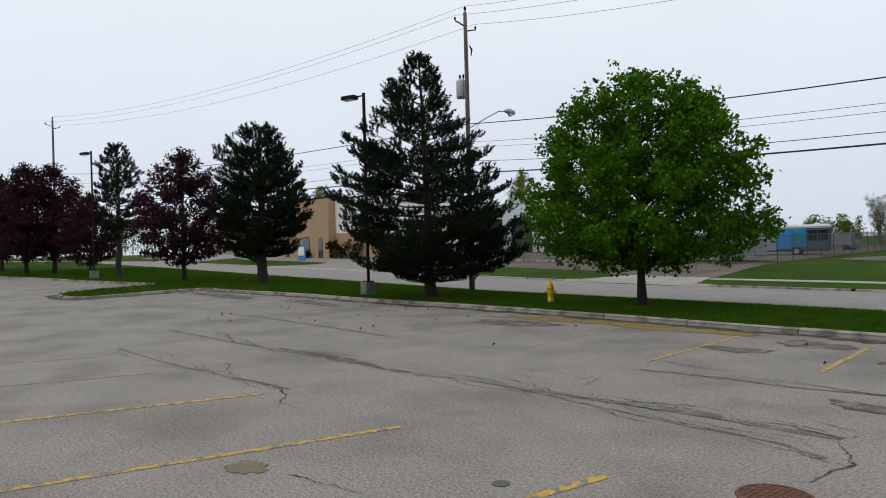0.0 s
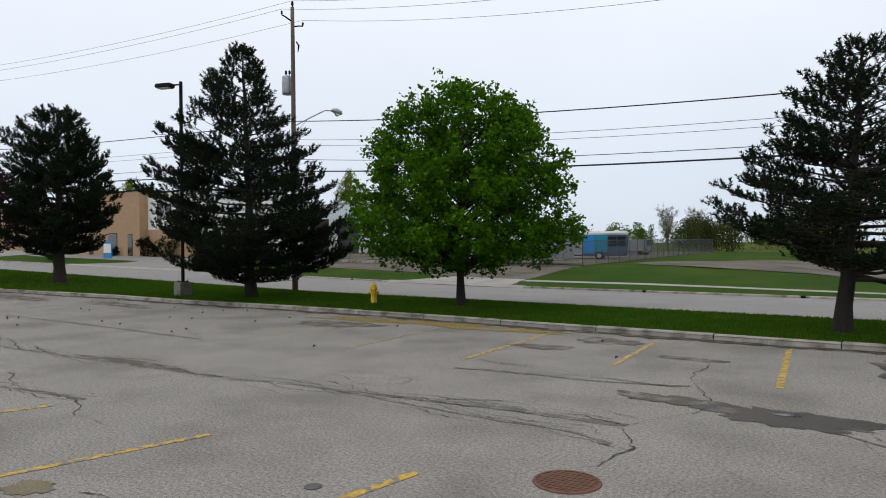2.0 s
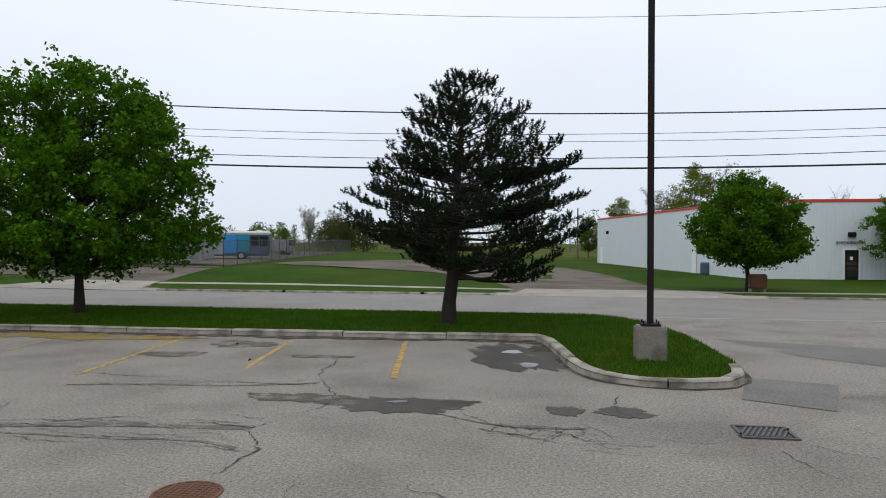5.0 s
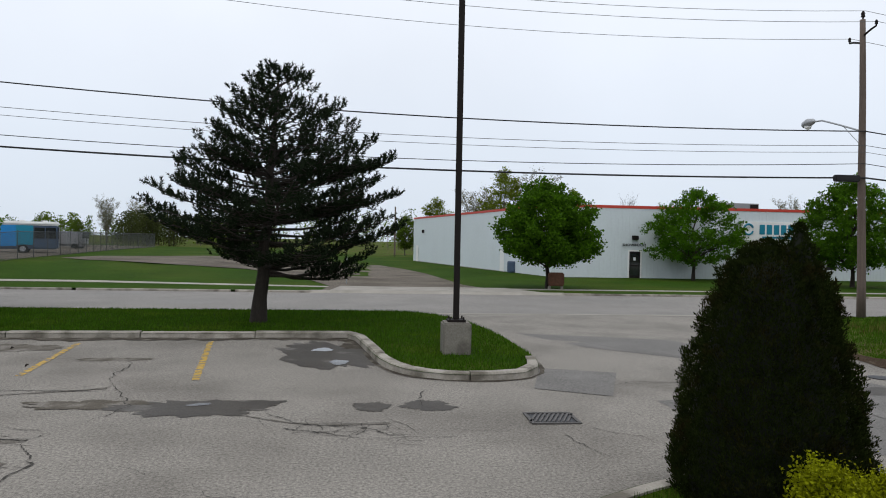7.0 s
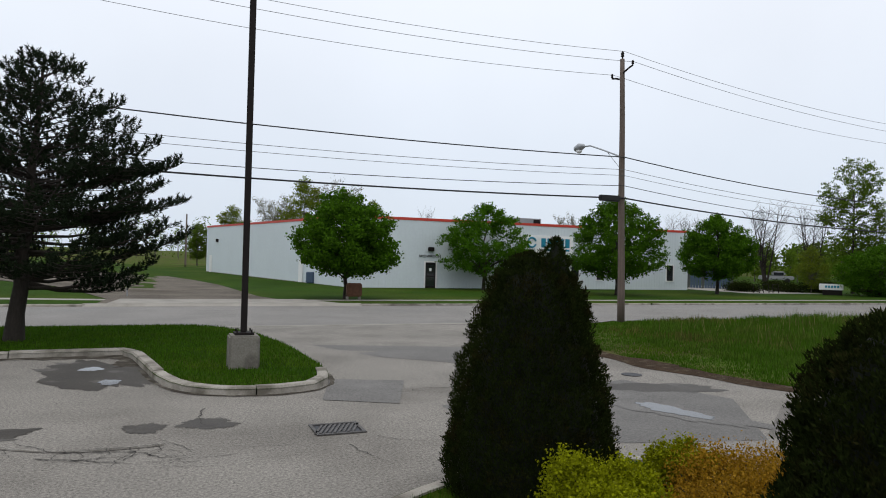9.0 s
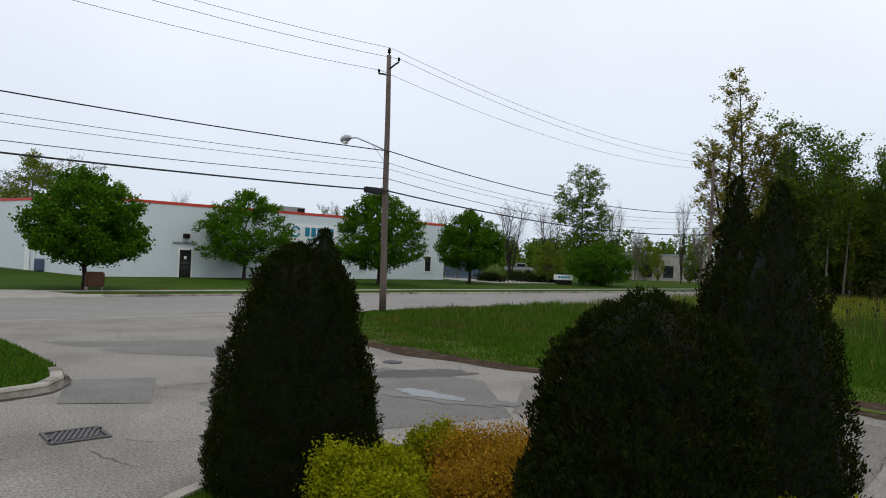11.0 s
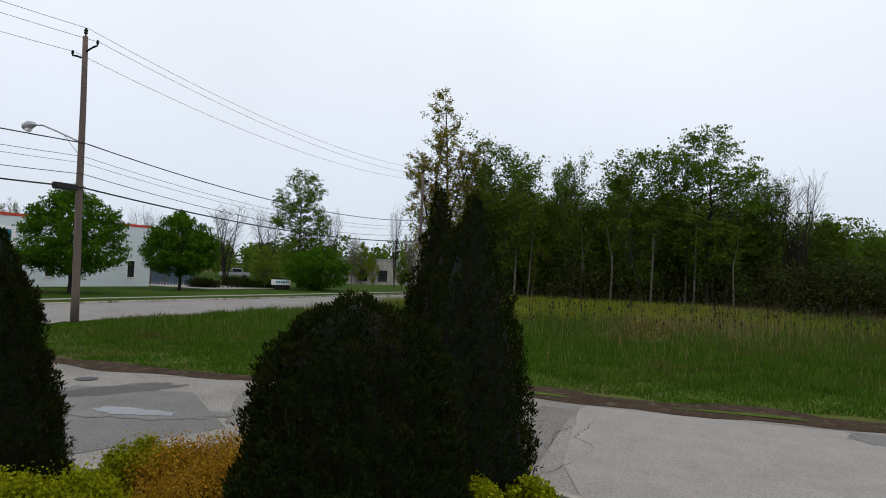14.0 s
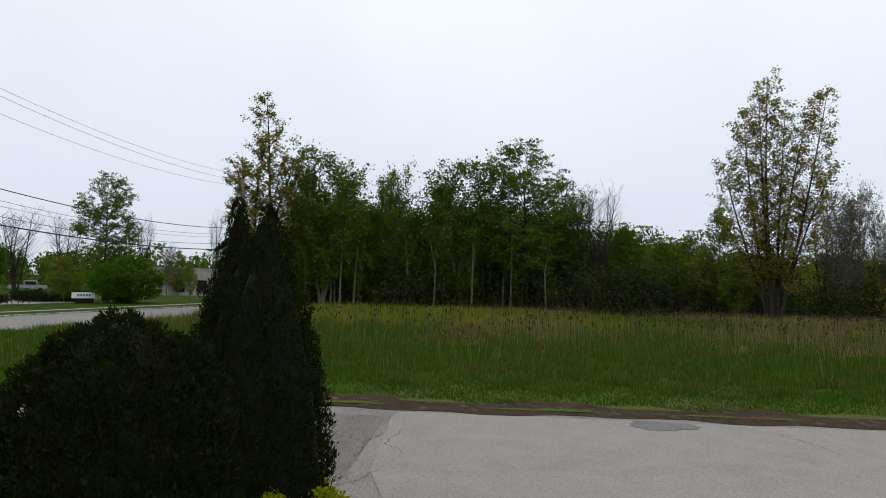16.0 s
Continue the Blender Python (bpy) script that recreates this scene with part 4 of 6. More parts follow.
        hd.tube([(-0.12, y - 0.1, zl + rise), (-0.12, y, zl + rise + 0.02), (-0.12, y + 0.25, zl + rise + 0.01), (-0.12, y + 0.5, zl + rise - 0.03), (-0.12, y + 0.62, zl + rise - 0.05)], [0.05, 0.1, 0.16, 0.13, 0.04], 12)
        head = part("lamp_head", hd, GREYMETAL, ob, smooth=True)
        part("lens", Mesh().tube([(-0.12, y + 0.28, zl + rise - 0.12), (-0.12, y + 0.28, zl + rise - 0.2), (-0.12, y + 0.28, zl + rise - 0.24)], [0.13, 0.1, 0.03], 12), WHITE, head, smooth=True)
    if transformer:
        t = Mesh()
        t.lathe(-0.42, 0, [(0.02, 9.2), (0.22, 9.21), (0.24, 9.3), (0.24, 10.0), (0.22, 10.06), (0.05, 10.12)], 18)
        can = part("transformer", t, GREYMETAL, ob, "grey transformer can", smooth=True)
        b = Mesh()
        insulator(b, -0.5, 0, 10.1, 0.9)
        insulator(b, -0.34, 0.08, 10.1, 0.9)
        part("bushing", b, DARKMETAL, can)
        part("cut_out", Mesh().tube([(0.14, 0.1, 11.6), (0.28, 0.12, 11.4), (0.22, 0.12, 11.1)], [0.03, 0.045, 0.02], 8), DARKMETAL, ob)
    return ob


utility_pole((-20.96, 22.0, 0.0), 13.2, "tall grey wooden utility pole with transformer and street lamp", (7.65, 2.6, 1.15), True)
utility_pole((20.72, 22.0, 0.0), 9.78, "grey wooden utility pole with street lamp at the meadow edge", (6.12, 2.6, 0.75), arm_drop=0.62, lean=-0.2)
utility_pole((50, 24.0, -0.1), 9.5, "far grey wooden utility pole beside the woods")
utility_pole(on(-71.8, 12.45), 14.7, "far grey wooden utility pole behind purple maples")


def wire(name, a, b, sag, r, material, label):
    pts = []
    for i in range(25):
        t = i / 24
        p = Vector(a).lerp(Vector(b), t)
        p.z -= 4 * sag * t * (1 - t)
        pts.append(p)
    return tagged(part(name, Mesh().tube(pts, r, 5), material), label, "cable", "overhead wires")


A, B, C = Vector((-20.96, 22.0, 0)), Vector((20.6, 22.0, 0)), Vector((50, 24.0, 0))
W = Vector((-71.8, 12.45, 0.7))
E2 = Vector((115, 27, 0))
for dy, dz in ((0, 0.3), (0.62, -0.45), (-0.62, -0.25)):
    o = Vector((0, dy, dz))
    for p, zp, q, zq, sag in ((W, 14.7, A, 13.2, 1.1), (A, 13.2, B, 9.78, 1.5), (B, 9.78, C, 9.4, 0.8), (C, 9.4, E2, 9.4, 1.0)):
        wire("power_line", p + o + Vector((0, 0, zp)), q + o + Vector((0, 0, zq)), sag, 0.008, WIRE, "thin bare overhead power line between poles")
for za, zb, zc, sag, r, mt in ((7.9, 6.1, 5.9, 0.74, 0.02, CABLE), (7.05, 5.64, 5.5, 0.75, 0.009, WIRE), (6.8, 5.42, 5.3, 0.74, 0.008, WIRE), (6.15, 5.04, 4.9, 0.76, 0.012, CABLE), (5.6, 4.58, 4.4, 0.56, 0.028, CABLE)):
    for p, zp, q, zq in ((W, za + 1.6, A, za), (A, za, B, zb), (B, zb, C, zc), (C, zc, E2, zc)):
        wire("cable", p + Vector((0, -0.15, zp)), q + Vector((0, -0.15, zq)), sag, r, mt, "dark overhead communication cable")
sp = thing("splice_case", (20.0, 21.85, 4.55), "black cable splice case hung on the lowest cable", "splice case")
part("case", Mesh().box(-0.45, -0.1, -0.12, 0.4, 0.1, 0.1, 0.03), CABLE, sp)


# ---- fire hydrant ----
def hydrant(at):
    ob = thing("fire_hydrant", at, "yellow fire hydrant in the grass strip", "hydrant")
    part("barrel", Mesh().lathe(0, 0, [(0.15, -0.1), (0.15, 0.04), (0.105, 0.06), (0.1, 0.5), (0.135, 0.52), (0.135, 0.56), (0.12, 0.58), (0.11, 0.66), (0.07, 0.73), (0.03, 0.75), (0.03, 0.8), (0.01, 0.81)], 16), HYDRANT_Y, ob, smooth=True)
    for a in (0, 90, 180):
        d = Vector((math.cos(radians(a - 140)), math.sin(radians(a - 140)), 0))
        r = 0.075 if a == 90 else 0.055
        p = Vector((0, 0, 0.42))
        part("outlet_cap", Mesh().tube([p + d * 0.08, p + d * 0.16, p + d * 0.17, p + d * 0.2], [r * 0.8, r * 0.8, r, r * 0.9], 12), HYDRANT_Y, ob)
    return ob


hydrant(on(-13.0, 18.9))

# ---- shrubs beside the camera ----
arborvitae("arborvitae_cone", "tall clipped conical dark evergreen in the planting bed", (7.98, 6.25, 0.1),
           [(0, 0, [(0, 0.74), (0.25, 0.78), (0.75, 0.71), (1.25, 0.59), (1.76, 0.42), (1.98, 0.31), (2.07, 0.2), (2.12, 0.05)]), (0.17, -0.1, [(1.5, 0.3), (1.9, 0.2), (2.15, 0.11), (2.33, 0.015)]), (-0.12, 0.07, [(1.6, 0.26), (2.0, 0.15), (2.15, 0.02)]),
            (-0.02, 0.02, [(1.6, 0.28), (2.08, 0.14), (2.2, 0.02)])], 31, 150000, 0.016)
arborvitae("arborvitae_dome", "broad rounded dark evergreen shrub in the planting bed", (7.85, 2.55, 0.1),
           [(0, 0, [(0, 0.6), (0.5, 0.65), (1.0, 0.6), (1.47, 0.5), (1.68, 0.43), (1.82, 0.33), (1.92, 0.19), (1.98, 0.04)])], 33, 160000, 0.015)
arborvitae("arborvitae_twin", "tall twin-topped dark evergreen in the planting bed", (10.7, 3.28, 0.1),
           [(0.46, 0.4, [(0, 0.46), (0.6, 0.52), (1.3, 0.45), (1.9, 0.3), (2.4, 0.15), (2.75, 0.08), (2.98, 0.01)]), (-0.44, -0.37, [(0, 0.5), (0.6, 0.57), (1.3, 0.46), (1.9, 0.31), (2.35, 0.16), (2.6, 0.11), (2.74, 0.06), (2.82, 0.01)]),
            (0.0, 0.0, [(0, 0.5), (0.8, 0.5), (1.6, 0.42), (2.2, 0.25), (2.5, 0.03)])], 35, 140000, 0.019)
low_shrub("lime_shrub", "low rounded lime-yellow shrub between the evergreens", (7.9, 4.85, 0.1), 0.5, 0.55, LIME_LEAF, 41, 42000, 0.027, clumps=260)
low_shrub("amber_shrub", "low twiggy amber-orange shrub", (9.0, 4.75, 0.1), 0.75, 0.52, AMBER_LEAF, 43, 42000, 0.024, clumps=420)
low_shrub("lime_shrub", "low yellow-green shrub beside the amber one", (9.1, 5.5, 0.1), 0.34, 0.46, LIME_LEAF, 44, 20000, 0.026, clumps=200)
low_shrub("lime_shrub", "low lime-yellow shrub at the foot of an evergreen", (9.75, 2.35, 0.1), 0.34, 0.5, LIME_LEAF, 45, 12000, 0.034, clumps=150)


# ---- the showroom building ----
def showroom():
    ob = thing("showroom_building", (0, 0, 0), "pale grey metal-sided showroom with a red roof trim", "building")
    z0, z1 = -0.6, 5.2
    foot = [(18.9, 54.56), (52.8, 54.56), (52.8, 95), (10.3, 95)]
    for (ax, ay), (bx, by) in zip(foot, foot[1:] + foot[:1]):
        a, b = Vector((ax, ay, 0)), Vector((bx, by, 0))
        d = (b - a).normalized()
        L = (b - a).length
        s = Vector((d.y, -d.x, 0))
        m = Mesh()
        n = int(L / 0.3)
        top, bot = [], []
        for i in range(n):
            for u, o in ((0.0, 0.0), (0.62, 0.0), (0.7, 0.008), (0.92, 0.008)):
                p = a + d * (i + u) * L / n + s * o
                bot.append((p.x, p.y, z0)); top.append((p.x, p.y, z1))
        bot.append((b.x, b.y, z0)); top.append((b.x, b.y, z1))
        k = len(bot)
        m.add(bot + top, [(i, i + 1, k + i + 1, k + i) for i in range(k - 1)])
        q, r = a - s * 0.25, b - s * 0.25
        m.add([(q.x, q.y, z0), (r.x, r.y, z0), (r.x, r.y, z1), (q.x, q.y, z1)], [(0, 3, 2, 1)])
        part("wall", m, SIDING, ob)
        t = Mesh()
        for i, (o, h0, h1) in enumerate(((0.04, z1 - 0.02, z1 + 0.2),)):
            c = [a - d * 0.04 + s * o, b + d * 0.04 + s * o, b + d * 0.04 - s * 0.25, a - d * 0.04 - s * 0.25]
            t.add([(p.x, p.y, h) for h in (h0, h1) for p in c], [(0, 1, 5, 4), (1, 2, 6, 5), (2, 3, 7, 6), (3, 0, 4, 7), (4, 5, 6, 7), (3, 2, 1, 0)])
        part("roof_trim", t, REDTRIM, ob, "red metal roof edge")
        f = Mesh()
        c = [a + s * 0.03, b + s * 0.03, b - s * 0.2, a - s * 0.2]
        f.add([(p.x, p.y, h) for h in (z0 - 0.1, z0 + 0.18) for p in c], [(0, 1, 5, 4), (1, 2, 6, 5), (2, 3, 7, 6), (3, 0, 4, 7), (4, 5, 6, 7)])
        part("foundation", f, WALKWAY, ob)
    part("roof", Mesh().add([(x, y, z1 - 0.02) for x, y in foot], [(0, 1, 2, 3)]), ALU, ob)
    y = 54.56

    def framed(name, x0, x1, h0, h1, w=0.09):
        g = Mesh()
        for bx in ((x0 - w, h0, x0, h1 + w), (x1, h0, x1 + w, h1 + w), (x0, h1, x1, h1 + w)):
            g.box(bx[0], y - 0.06, bx[1], bx[2], y + 0.02, bx[3], 0.008)
        if name == "window":
            g.box(x0 - w, y - 0.07, h0 - 0.07, x1 + w, y + 0.02, h0, 0.008)
        fr = part(name, g, WHITE, ob)
        part("pane", Mesh().box(x0, y - 0.045, h0, x1, y + 0.0, h1), BLACKGLASS, fr)
        return fr
    d = framed("door", 25.22, 26.12, -0.42, 1.72, 0.12)
    st = Mesh()
    for bx in ((25.22, -0.42, 25.31, 1.72), (26.03, -0.42, 26.12, 1.72), (25.31, -0.42, 26.03, -0.22), (25.31, 0.52, 26.03, 0.62), (25.31, 1.6, 26.03, 1.72)):
        st.box(bx[0], y - 0.06, bx[1], bx[2], y - 0.03, bx[3])
    part("door_leaf", st, DARKMETAL, d)
    part("notice", Mesh().box(25.55, y - 0.062, 1.0, 25.75, y - 0.05, 1.25), WHITE, d)
    for x0, x1 in ((39.4, 40.2), (42.15, 42.9), (50.2, 50.95)):
        framed("window", x0, x1, 0.45, 1.95)
    part("canopy_lamp", Mesh().box(25.4, y - 0.28, 2.65, 25.9, y, 3.0, 0.04), DARKMETAL, ob)
    sign = part("sign_board", Mesh().box(34.4, y - 0.12, 2.7, 39.5, y - 0.01, 4.35, 0.02), WHITE, ob, "white sign board with teal logo shapes")
    lg = Mesh()
    for a0 in (20, 200):
        pts = [(35.2 + 0.4 * math.cos(radians(a0 + i * 14)), y - 0.15, 3.7 + 0.42 * math.sin(radians(a0 + i * 14))) for i in range(11)]
        lg.tube(pts, 0.08, 6)
    part("logo_mark", lg, TEAL, sign)
    for i in range(5):
        x = 36.15 + i * 0.62
        part("logo_bar", Mesh().box(x, y - 0.15, 3.3, x + 0.47, y - 0.12, 4.1, 0.02), TEAL, sign)
    part("logo_stripe", Mesh().box(36.4, y - 0.15, 2.98, 39.1, y - 0.12, 3.14, 0.01), TEAL, sign)
    cu = bpy.data.curves.new("lettering", "FONT")
    cu.body, cu.size, cu.extrude, cu.align_x = "SHOWROOM", 0.3, 0.02, "CENTER"
    cu.space_character = 1.12
    tx = new("lettering_curve", cu)
    bpy.context.view_layer.update()
    me = bpy.data.meshes.new_from_object(tx.evaluated_get(bpy.context.evaluated_depsgraph_get()))
    bpy.data.objects.remove(tx)
    bpy.data.curves.remove(cu)
    le = part("lettering", me, BLACK, ob, "black wall letters reading SHOWROOM")
    le.matrix_basis = pose(25.6, y - 0.05, 2.15, 90, 0, 0)
    roof_unit = thing("rooftop_unit", (35.8, 57, 5.18), "grey boxy air unit on the roof", "air conditioner")
    part("casing", Mesh().box(-1.3, -0.8, 0, 1.3, 0.8, 0.75, 0.03), ALU, roof_unit)
    part("grille", Mesh().box(0.5, -0.83, 0.1, 1.2, -0.8, 0.65, 0.01), DARKMETAL, roof_unit)
    # side wall fittings
    sd = Vector((10.3 - 18.9, 95 - 54.56, 0)).normalized()
    for k, zz, nm in ((36.5, 3.3, "wall_lamp"),):
        p = Vector((18.9, 54.56, 0)) + sd * k
        part(nm, Mesh().box(p.x - 0.25, p.y - 0.25, zz, p.x + 0.25, p.y + 0.25, zz + 0.4, 0.03), DARKMETAL, ob)
    for k, w in ((10.2, 0.5), (39.3, 0.55)):
        p = Vector((18.9, 54.56, 0)) + sd * k
        nrm = Vector((-sd.y, sd.x, 0))
        q = [p - sd * w + nrm * 0.05, p + sd * w + nrm * 0.05]
        mm = Mesh()
        mm.add([(q[0].x, q[0].y, -0.5), (q[1].x, q[1].y, -0.5), (q[1].x, q[1].y, 1.65), (q[0].x, q[0].y, 1.65)], [(0, 1, 2, 3)])
        mm.add([(q[0].x + 0.2, q[0].y, -0.5), (q[1].x + 0.2, q[1].y, -0.5), (q[1].x + 0.2, q[1].y, 1.65), (q[0].x + 0.2, q[0].y, 1.65)], [(3, 2, 1, 0)])
        part("side_door", mm, WHITE, ob)


showroom()
for x, y, h, w, seed, leafmat, tag, gap in ((14.5, 38.9, 6.3, 3.15, 51, STREET_LEAF, "round green street tree across the road", 0.3), (29.3, 51.8, 7.1, 4.0, 52, MAPLE_LEAF, "uneven open green street tree before the showroom", 0.1),
                                             (37.1, 44.6, 7.5, 3.9, 53, STREET_LEAF, "large round green street tree before the showroom", 0.3), (49.3, 47.0, 6.9, 3.4, 54, STREET_LEAF, "yellow-green street tree at the showroom corner", 0.22)):
    crown_tree("street_tree", tag, (x, y, level(x, y) + 0.05), h, [(1.5, 0.8 * w / 3, 0.8 * w / 3), (1.9, w * 0.85, w * 0.85), (2.6, w, w), (h * 0.6, w * 0.97, w * 0.97), (h * 0.8, w * 0.72, w * 0.72), (h * 0.93, w * 0.38, w * 0.38), (h, 0.25, 0.25)],
               0.3, 0.13, leafmat, seed, 560 if gap > 0.2 else 360, 5, 12, 0.16, 0.13, 0.7, 0.5, gap, 0.8, "street trees", limbs=40)


# ---- woods and distant trees ----
def spot(bearing, dist):
    """A place at a compass bearing (degrees from east, leftwards) and distance from the planting bed's corner."""
    a = radians(bearing)
    return 4.7 + dist * math.cos(a), 0.3 + dist * math.sin(a)


def oval(h, w, lo, fat=0.5):
    return [(lo, w * 0.3, w * 0.3), (lo + (h - lo) * 0.2, w * 0.8, w * 0.8), (lo + (h - lo) * fat, w, w), (lo + (h - lo) * 0.8, w * 0.62, w * 0.62), (h, 0.15, 0.15)]


fan = [(0.1 * q, 0.12 * math.sin(q * 2), 0.95 * q + 0.25 * math.sin(5 * q), 0.8 * math.sin(q * 1.9), hh) for q, hh in ((-3, 11.5), (-2.1, 15.4), (-1.1, 16.2), (-0.2, 17.4), (0.6, 15.6), (1.6, 14.6), (2.7, 16.0), (3.3, 10.5))]
vase = [(0, 0, 1.9 * math.cos(q), 1.9 * math.sin(q), 9.8 - 0.6 * (q % 2)) for q in (0.2, 1.3, 2.5, 3.6, 4.8, 5.7)]
far_protos = {
    "leafy": (12, crown_tree("woodland_tree", "fresh green woodland tree", (0, 0, -50), 12, oval(11.6, 3.4, 2.0, 0.5), 0, 0.1, WOOD_LEAF, 61, 300, 5, 11, 0.19, 0.15, 0.9, 0.9, 0.15, 0.6, "woodland trees", PALEBARK)),
    "light": (12, crown_tree("woodland_tree", "pale yellow-green woodland tree in spring leaf", (0, 0, -50), 12, oval(11.6, 2.9, 1.6, 0.42), 0, 0.09, LIGHT_LEAF, 63, 290, 5, 9, 0.17, 0.15, 0.9, 1.2, 0.15, 0.6, "woodland trees", PALEBARK)),
    "feather": (12, spire_tree("ash_tree", "upright tree in thin green leaf with bare tips", (0, 0, -50), [(0, 0, a, b, h) for a, b, h in ((-2.0, 0.6, 9.6), (-0.8, -0.8, 10.8), (0.6, 0.9, 10.6), (1.9, -0.5, 9.4))], 0.1, WOOD_LEAF, 64, 60, 2.4, 0.15, 10, 3, 0.18, 0.22, "ash trees", PALEBARK, 1.1, 0.6)),
    "layered": (14, crown_tree("layered_tree", "tall green tree with level boughs and open gaps", (0, 0, -50), 14, [(2.5, 1.2, 1.2), (4.5, 3.6, 3.2), (7.0, 4.3, 4.0), (10.0, 4.0, 3.8), (12.5, 2.7, 2.7), (13.8, 0.8, 0.8)], 0, 0.17, WOOD_LEAF, 66, 400, 5, 11, 0.17, 0.15, 1.1, 0.25, 0.02, 0.55, "layered trees", BARK, 70, flat=0.45)),
    "poplar": (16, spire_tree("poplar_tree", "tall narrow poplar with sparse bronze-green leaves", (0, 0, -50), [(0, 0, 0.2, 0, 15.6), (0, 0, -1.6, 0.9, 11.5), (0, 0, 1.5, -0.9, 10.5), (0, 0, 0.4, 1.2, 12.5)], 0.14, OLIVE_LEAF, 65, 80, 2.4, 0.2, 7, 3, 0.15, 0.12, "poplars", BARK)),
    "spare": (11, spire_tree("spring_tree", "nearly bare tree with pale opening buds", (0, 0, -50), vase, 0.08, PALE_LEAF, 67, 46, 2.1, 0.25, 7, 2, 0.14, 0.18, "budding trees", PALEBARK, 1.0, 0.55)),
    "bare": (11, spire_tree("bare_tree", "bare brown tree without leaves yet", (0, 0, -50), [(a, b, c * 0.75, d * 0.75, e) for a, b, c, d, e in vase], 0.08, OLIVE_LEAF, 69, 46, 1.9, 0.25, 0, 0, 0.12, 0.1, "bare trees", BARK, 1.3, 0.55)),
    "clump": (17.5, spire_tree("cottonwood_clump", "many-stemmed cottonwood fanning out with sparse bronze leaves", (0, 0, -50), [(a, b, c, d, e) for a, b, c, d, e in fan], 0.1, OLIVE_LEAF, 73, 84, 2.1, 0.18, 7, 3, 0.14, 0.14, "", BARK, 1.1, 0.68)),
    "bush": (4.2, crown_tree("round_bush", "broad dark green rounded bush", (0, 0, -50), 4.2, [(0.3, 1.2, 1.2), (0.9, 2.6, 2.6), (2.0, 3.2, 3.2), (3.2, 2.4, 2.4), (4.2, 0.4, 0.4)], 0, 0.12, STREET_LEAF, 71, 330, 5, 12, 0.15, 0.14, 0.7, 0.5, 0.4, 0.8, "far bushes", limbs=30, category="bush")),
}
used = set()


def far_tree(kind, bearing, dist, height, turn=0.0, wide=1.0):
    x, y = spot(bearing, dist)
    own, proto = far_protos[kind]
    s = height / own
    m = pose(x, y, level(x, y) + 0.02, 0, 0, turn) @ Matrix.Diagonal((s * wide, s * wide, s, 1))
    if kind in used:
        copy_thing(proto, m)
    else:
        proto.matrix_basis = m
        used.add(kind)


# the wood east of the meadow, front trees
for kind, az, d, h, wide in (("poplar", 25.8, 55, 16.5, 1.29), ("feather", 21.2, 56, 13.1, 1.12), ("light", 22.4, 58, 11.7, 1.06), ("light", 19.8, 60, 11.2, 0.9), ("light", 18.2, 58, 9.4, 0.8), ("leafy", 17.2, 60, 9.4, 0.9), ("feather", 15.5, 58, 11.0, 0.67), ("leafy", 15.0, 61, 9.6, 0.8), ("leafy", 13.4, 59, 11.7, 0.90), ("light", 11.6, 60, 11.4, 0.90),
                             ("feather", 9.6, 57, 11.9, 1.01), ("leafy", 8.0, 60, 11.9, 1.01), ("layered", 4.7, 57, 14.6, 1.01), ("leafy", 5.6, 60, 10.6, 1.1), ("leafy", 2.6, 60, 10.2, 1.01), ("bare", 0.5, 60, 11.7, 1.12), ("feather", 0.9, 60, 9.6, 0.8), ("bare", -1.5, 60, 11.0, 0.8), ("leafy", -1.0, 63, 8.5, 1.12),
                             ("leafy", -3.4, 62, 10.5, 1.06), ("leafy", -6.2, 64, 8.8, 1.1), ("light", -8.2, 66, 7.6, 1.2), ("light", -10.4, 58, 9.4, 0.9), ("leafy", -5.0, 60, 6.8, 1.2), ("leafy", -7.4, 60, 5.6, 1.3),
                             ("clump", -14.3, 53, 17.0, 1.15), ("light", -11.8, 55, 5.6, 1.2), ("spare", -18.4, 58, 10.6, 0.8), ("spare", -19.6, 59, 11.0, 0.7), ("bare", -17.6, 60, 9, 0.7), ("light", -23.5, 62, 9, 1.2), ("spare", -21.4, 60, 9.4, 0.8), ("light", -20.5, 64, 5.4, 1.5)):
    far_tree(kind, az, d, h, az * 47 if kind != "clump" else -14 - 90, wide)


def thicket(name, label, spans, seed, material, leaf=0.34, trunk=PALEBARK):
    """Countless far trees as one mass. spans: (bearing from, to, near, far, low, high, count, leaves each, width)."""
    rng = np.random.default_rng(seed)
    pts, m = [], Mesh()
    for a0, a1, d0, d1, h0, h1, count, per, w in spans:
        for i in range(count):
            x, y = spot(rng.uniform(a0, a1), rng.uniform(d0, d1))
            h = rng.uniform(h0, h1)
            z0 = level(x, y)
            m.tube([(x, y, z0 - 0.1), (x + rng.normal() * 0.15, y + rng.normal() * 0.15, z0 + h * 0.5), (x + rng.normal() * 0.3, y + rng.normal() * 0.3, z0 + h * 0.95)], [0.02 + h * 0.008, 0.015 + h * 0.005, 0.01], 5, False)
            t = rng.uniform(0.08, 1, per) ** 0.8
            k = rng.integers(0, max(4, per // 22), per)
            cl = rng.normal(size=(max(4, per // 22), 3)) * np.array([0.7, 0.7, 0.12])
            r = w * h * 0.22 * (1.15 - np.abs(t - 0.45) * 1.3)
            p = cl[k] * r[:, None] + rng.normal(size=(per, 3)) * 0.3
            p[:, 2] = z0 + h * np.clip(t + cl[k][:, 2] * 0.6, 0.03, 1.02)
            p[:, 0] += x
            p[:, 1] += y
            pts.append(p)
    ob = thing(name, (0, 0, 0), label, "woods", "", "stuff")
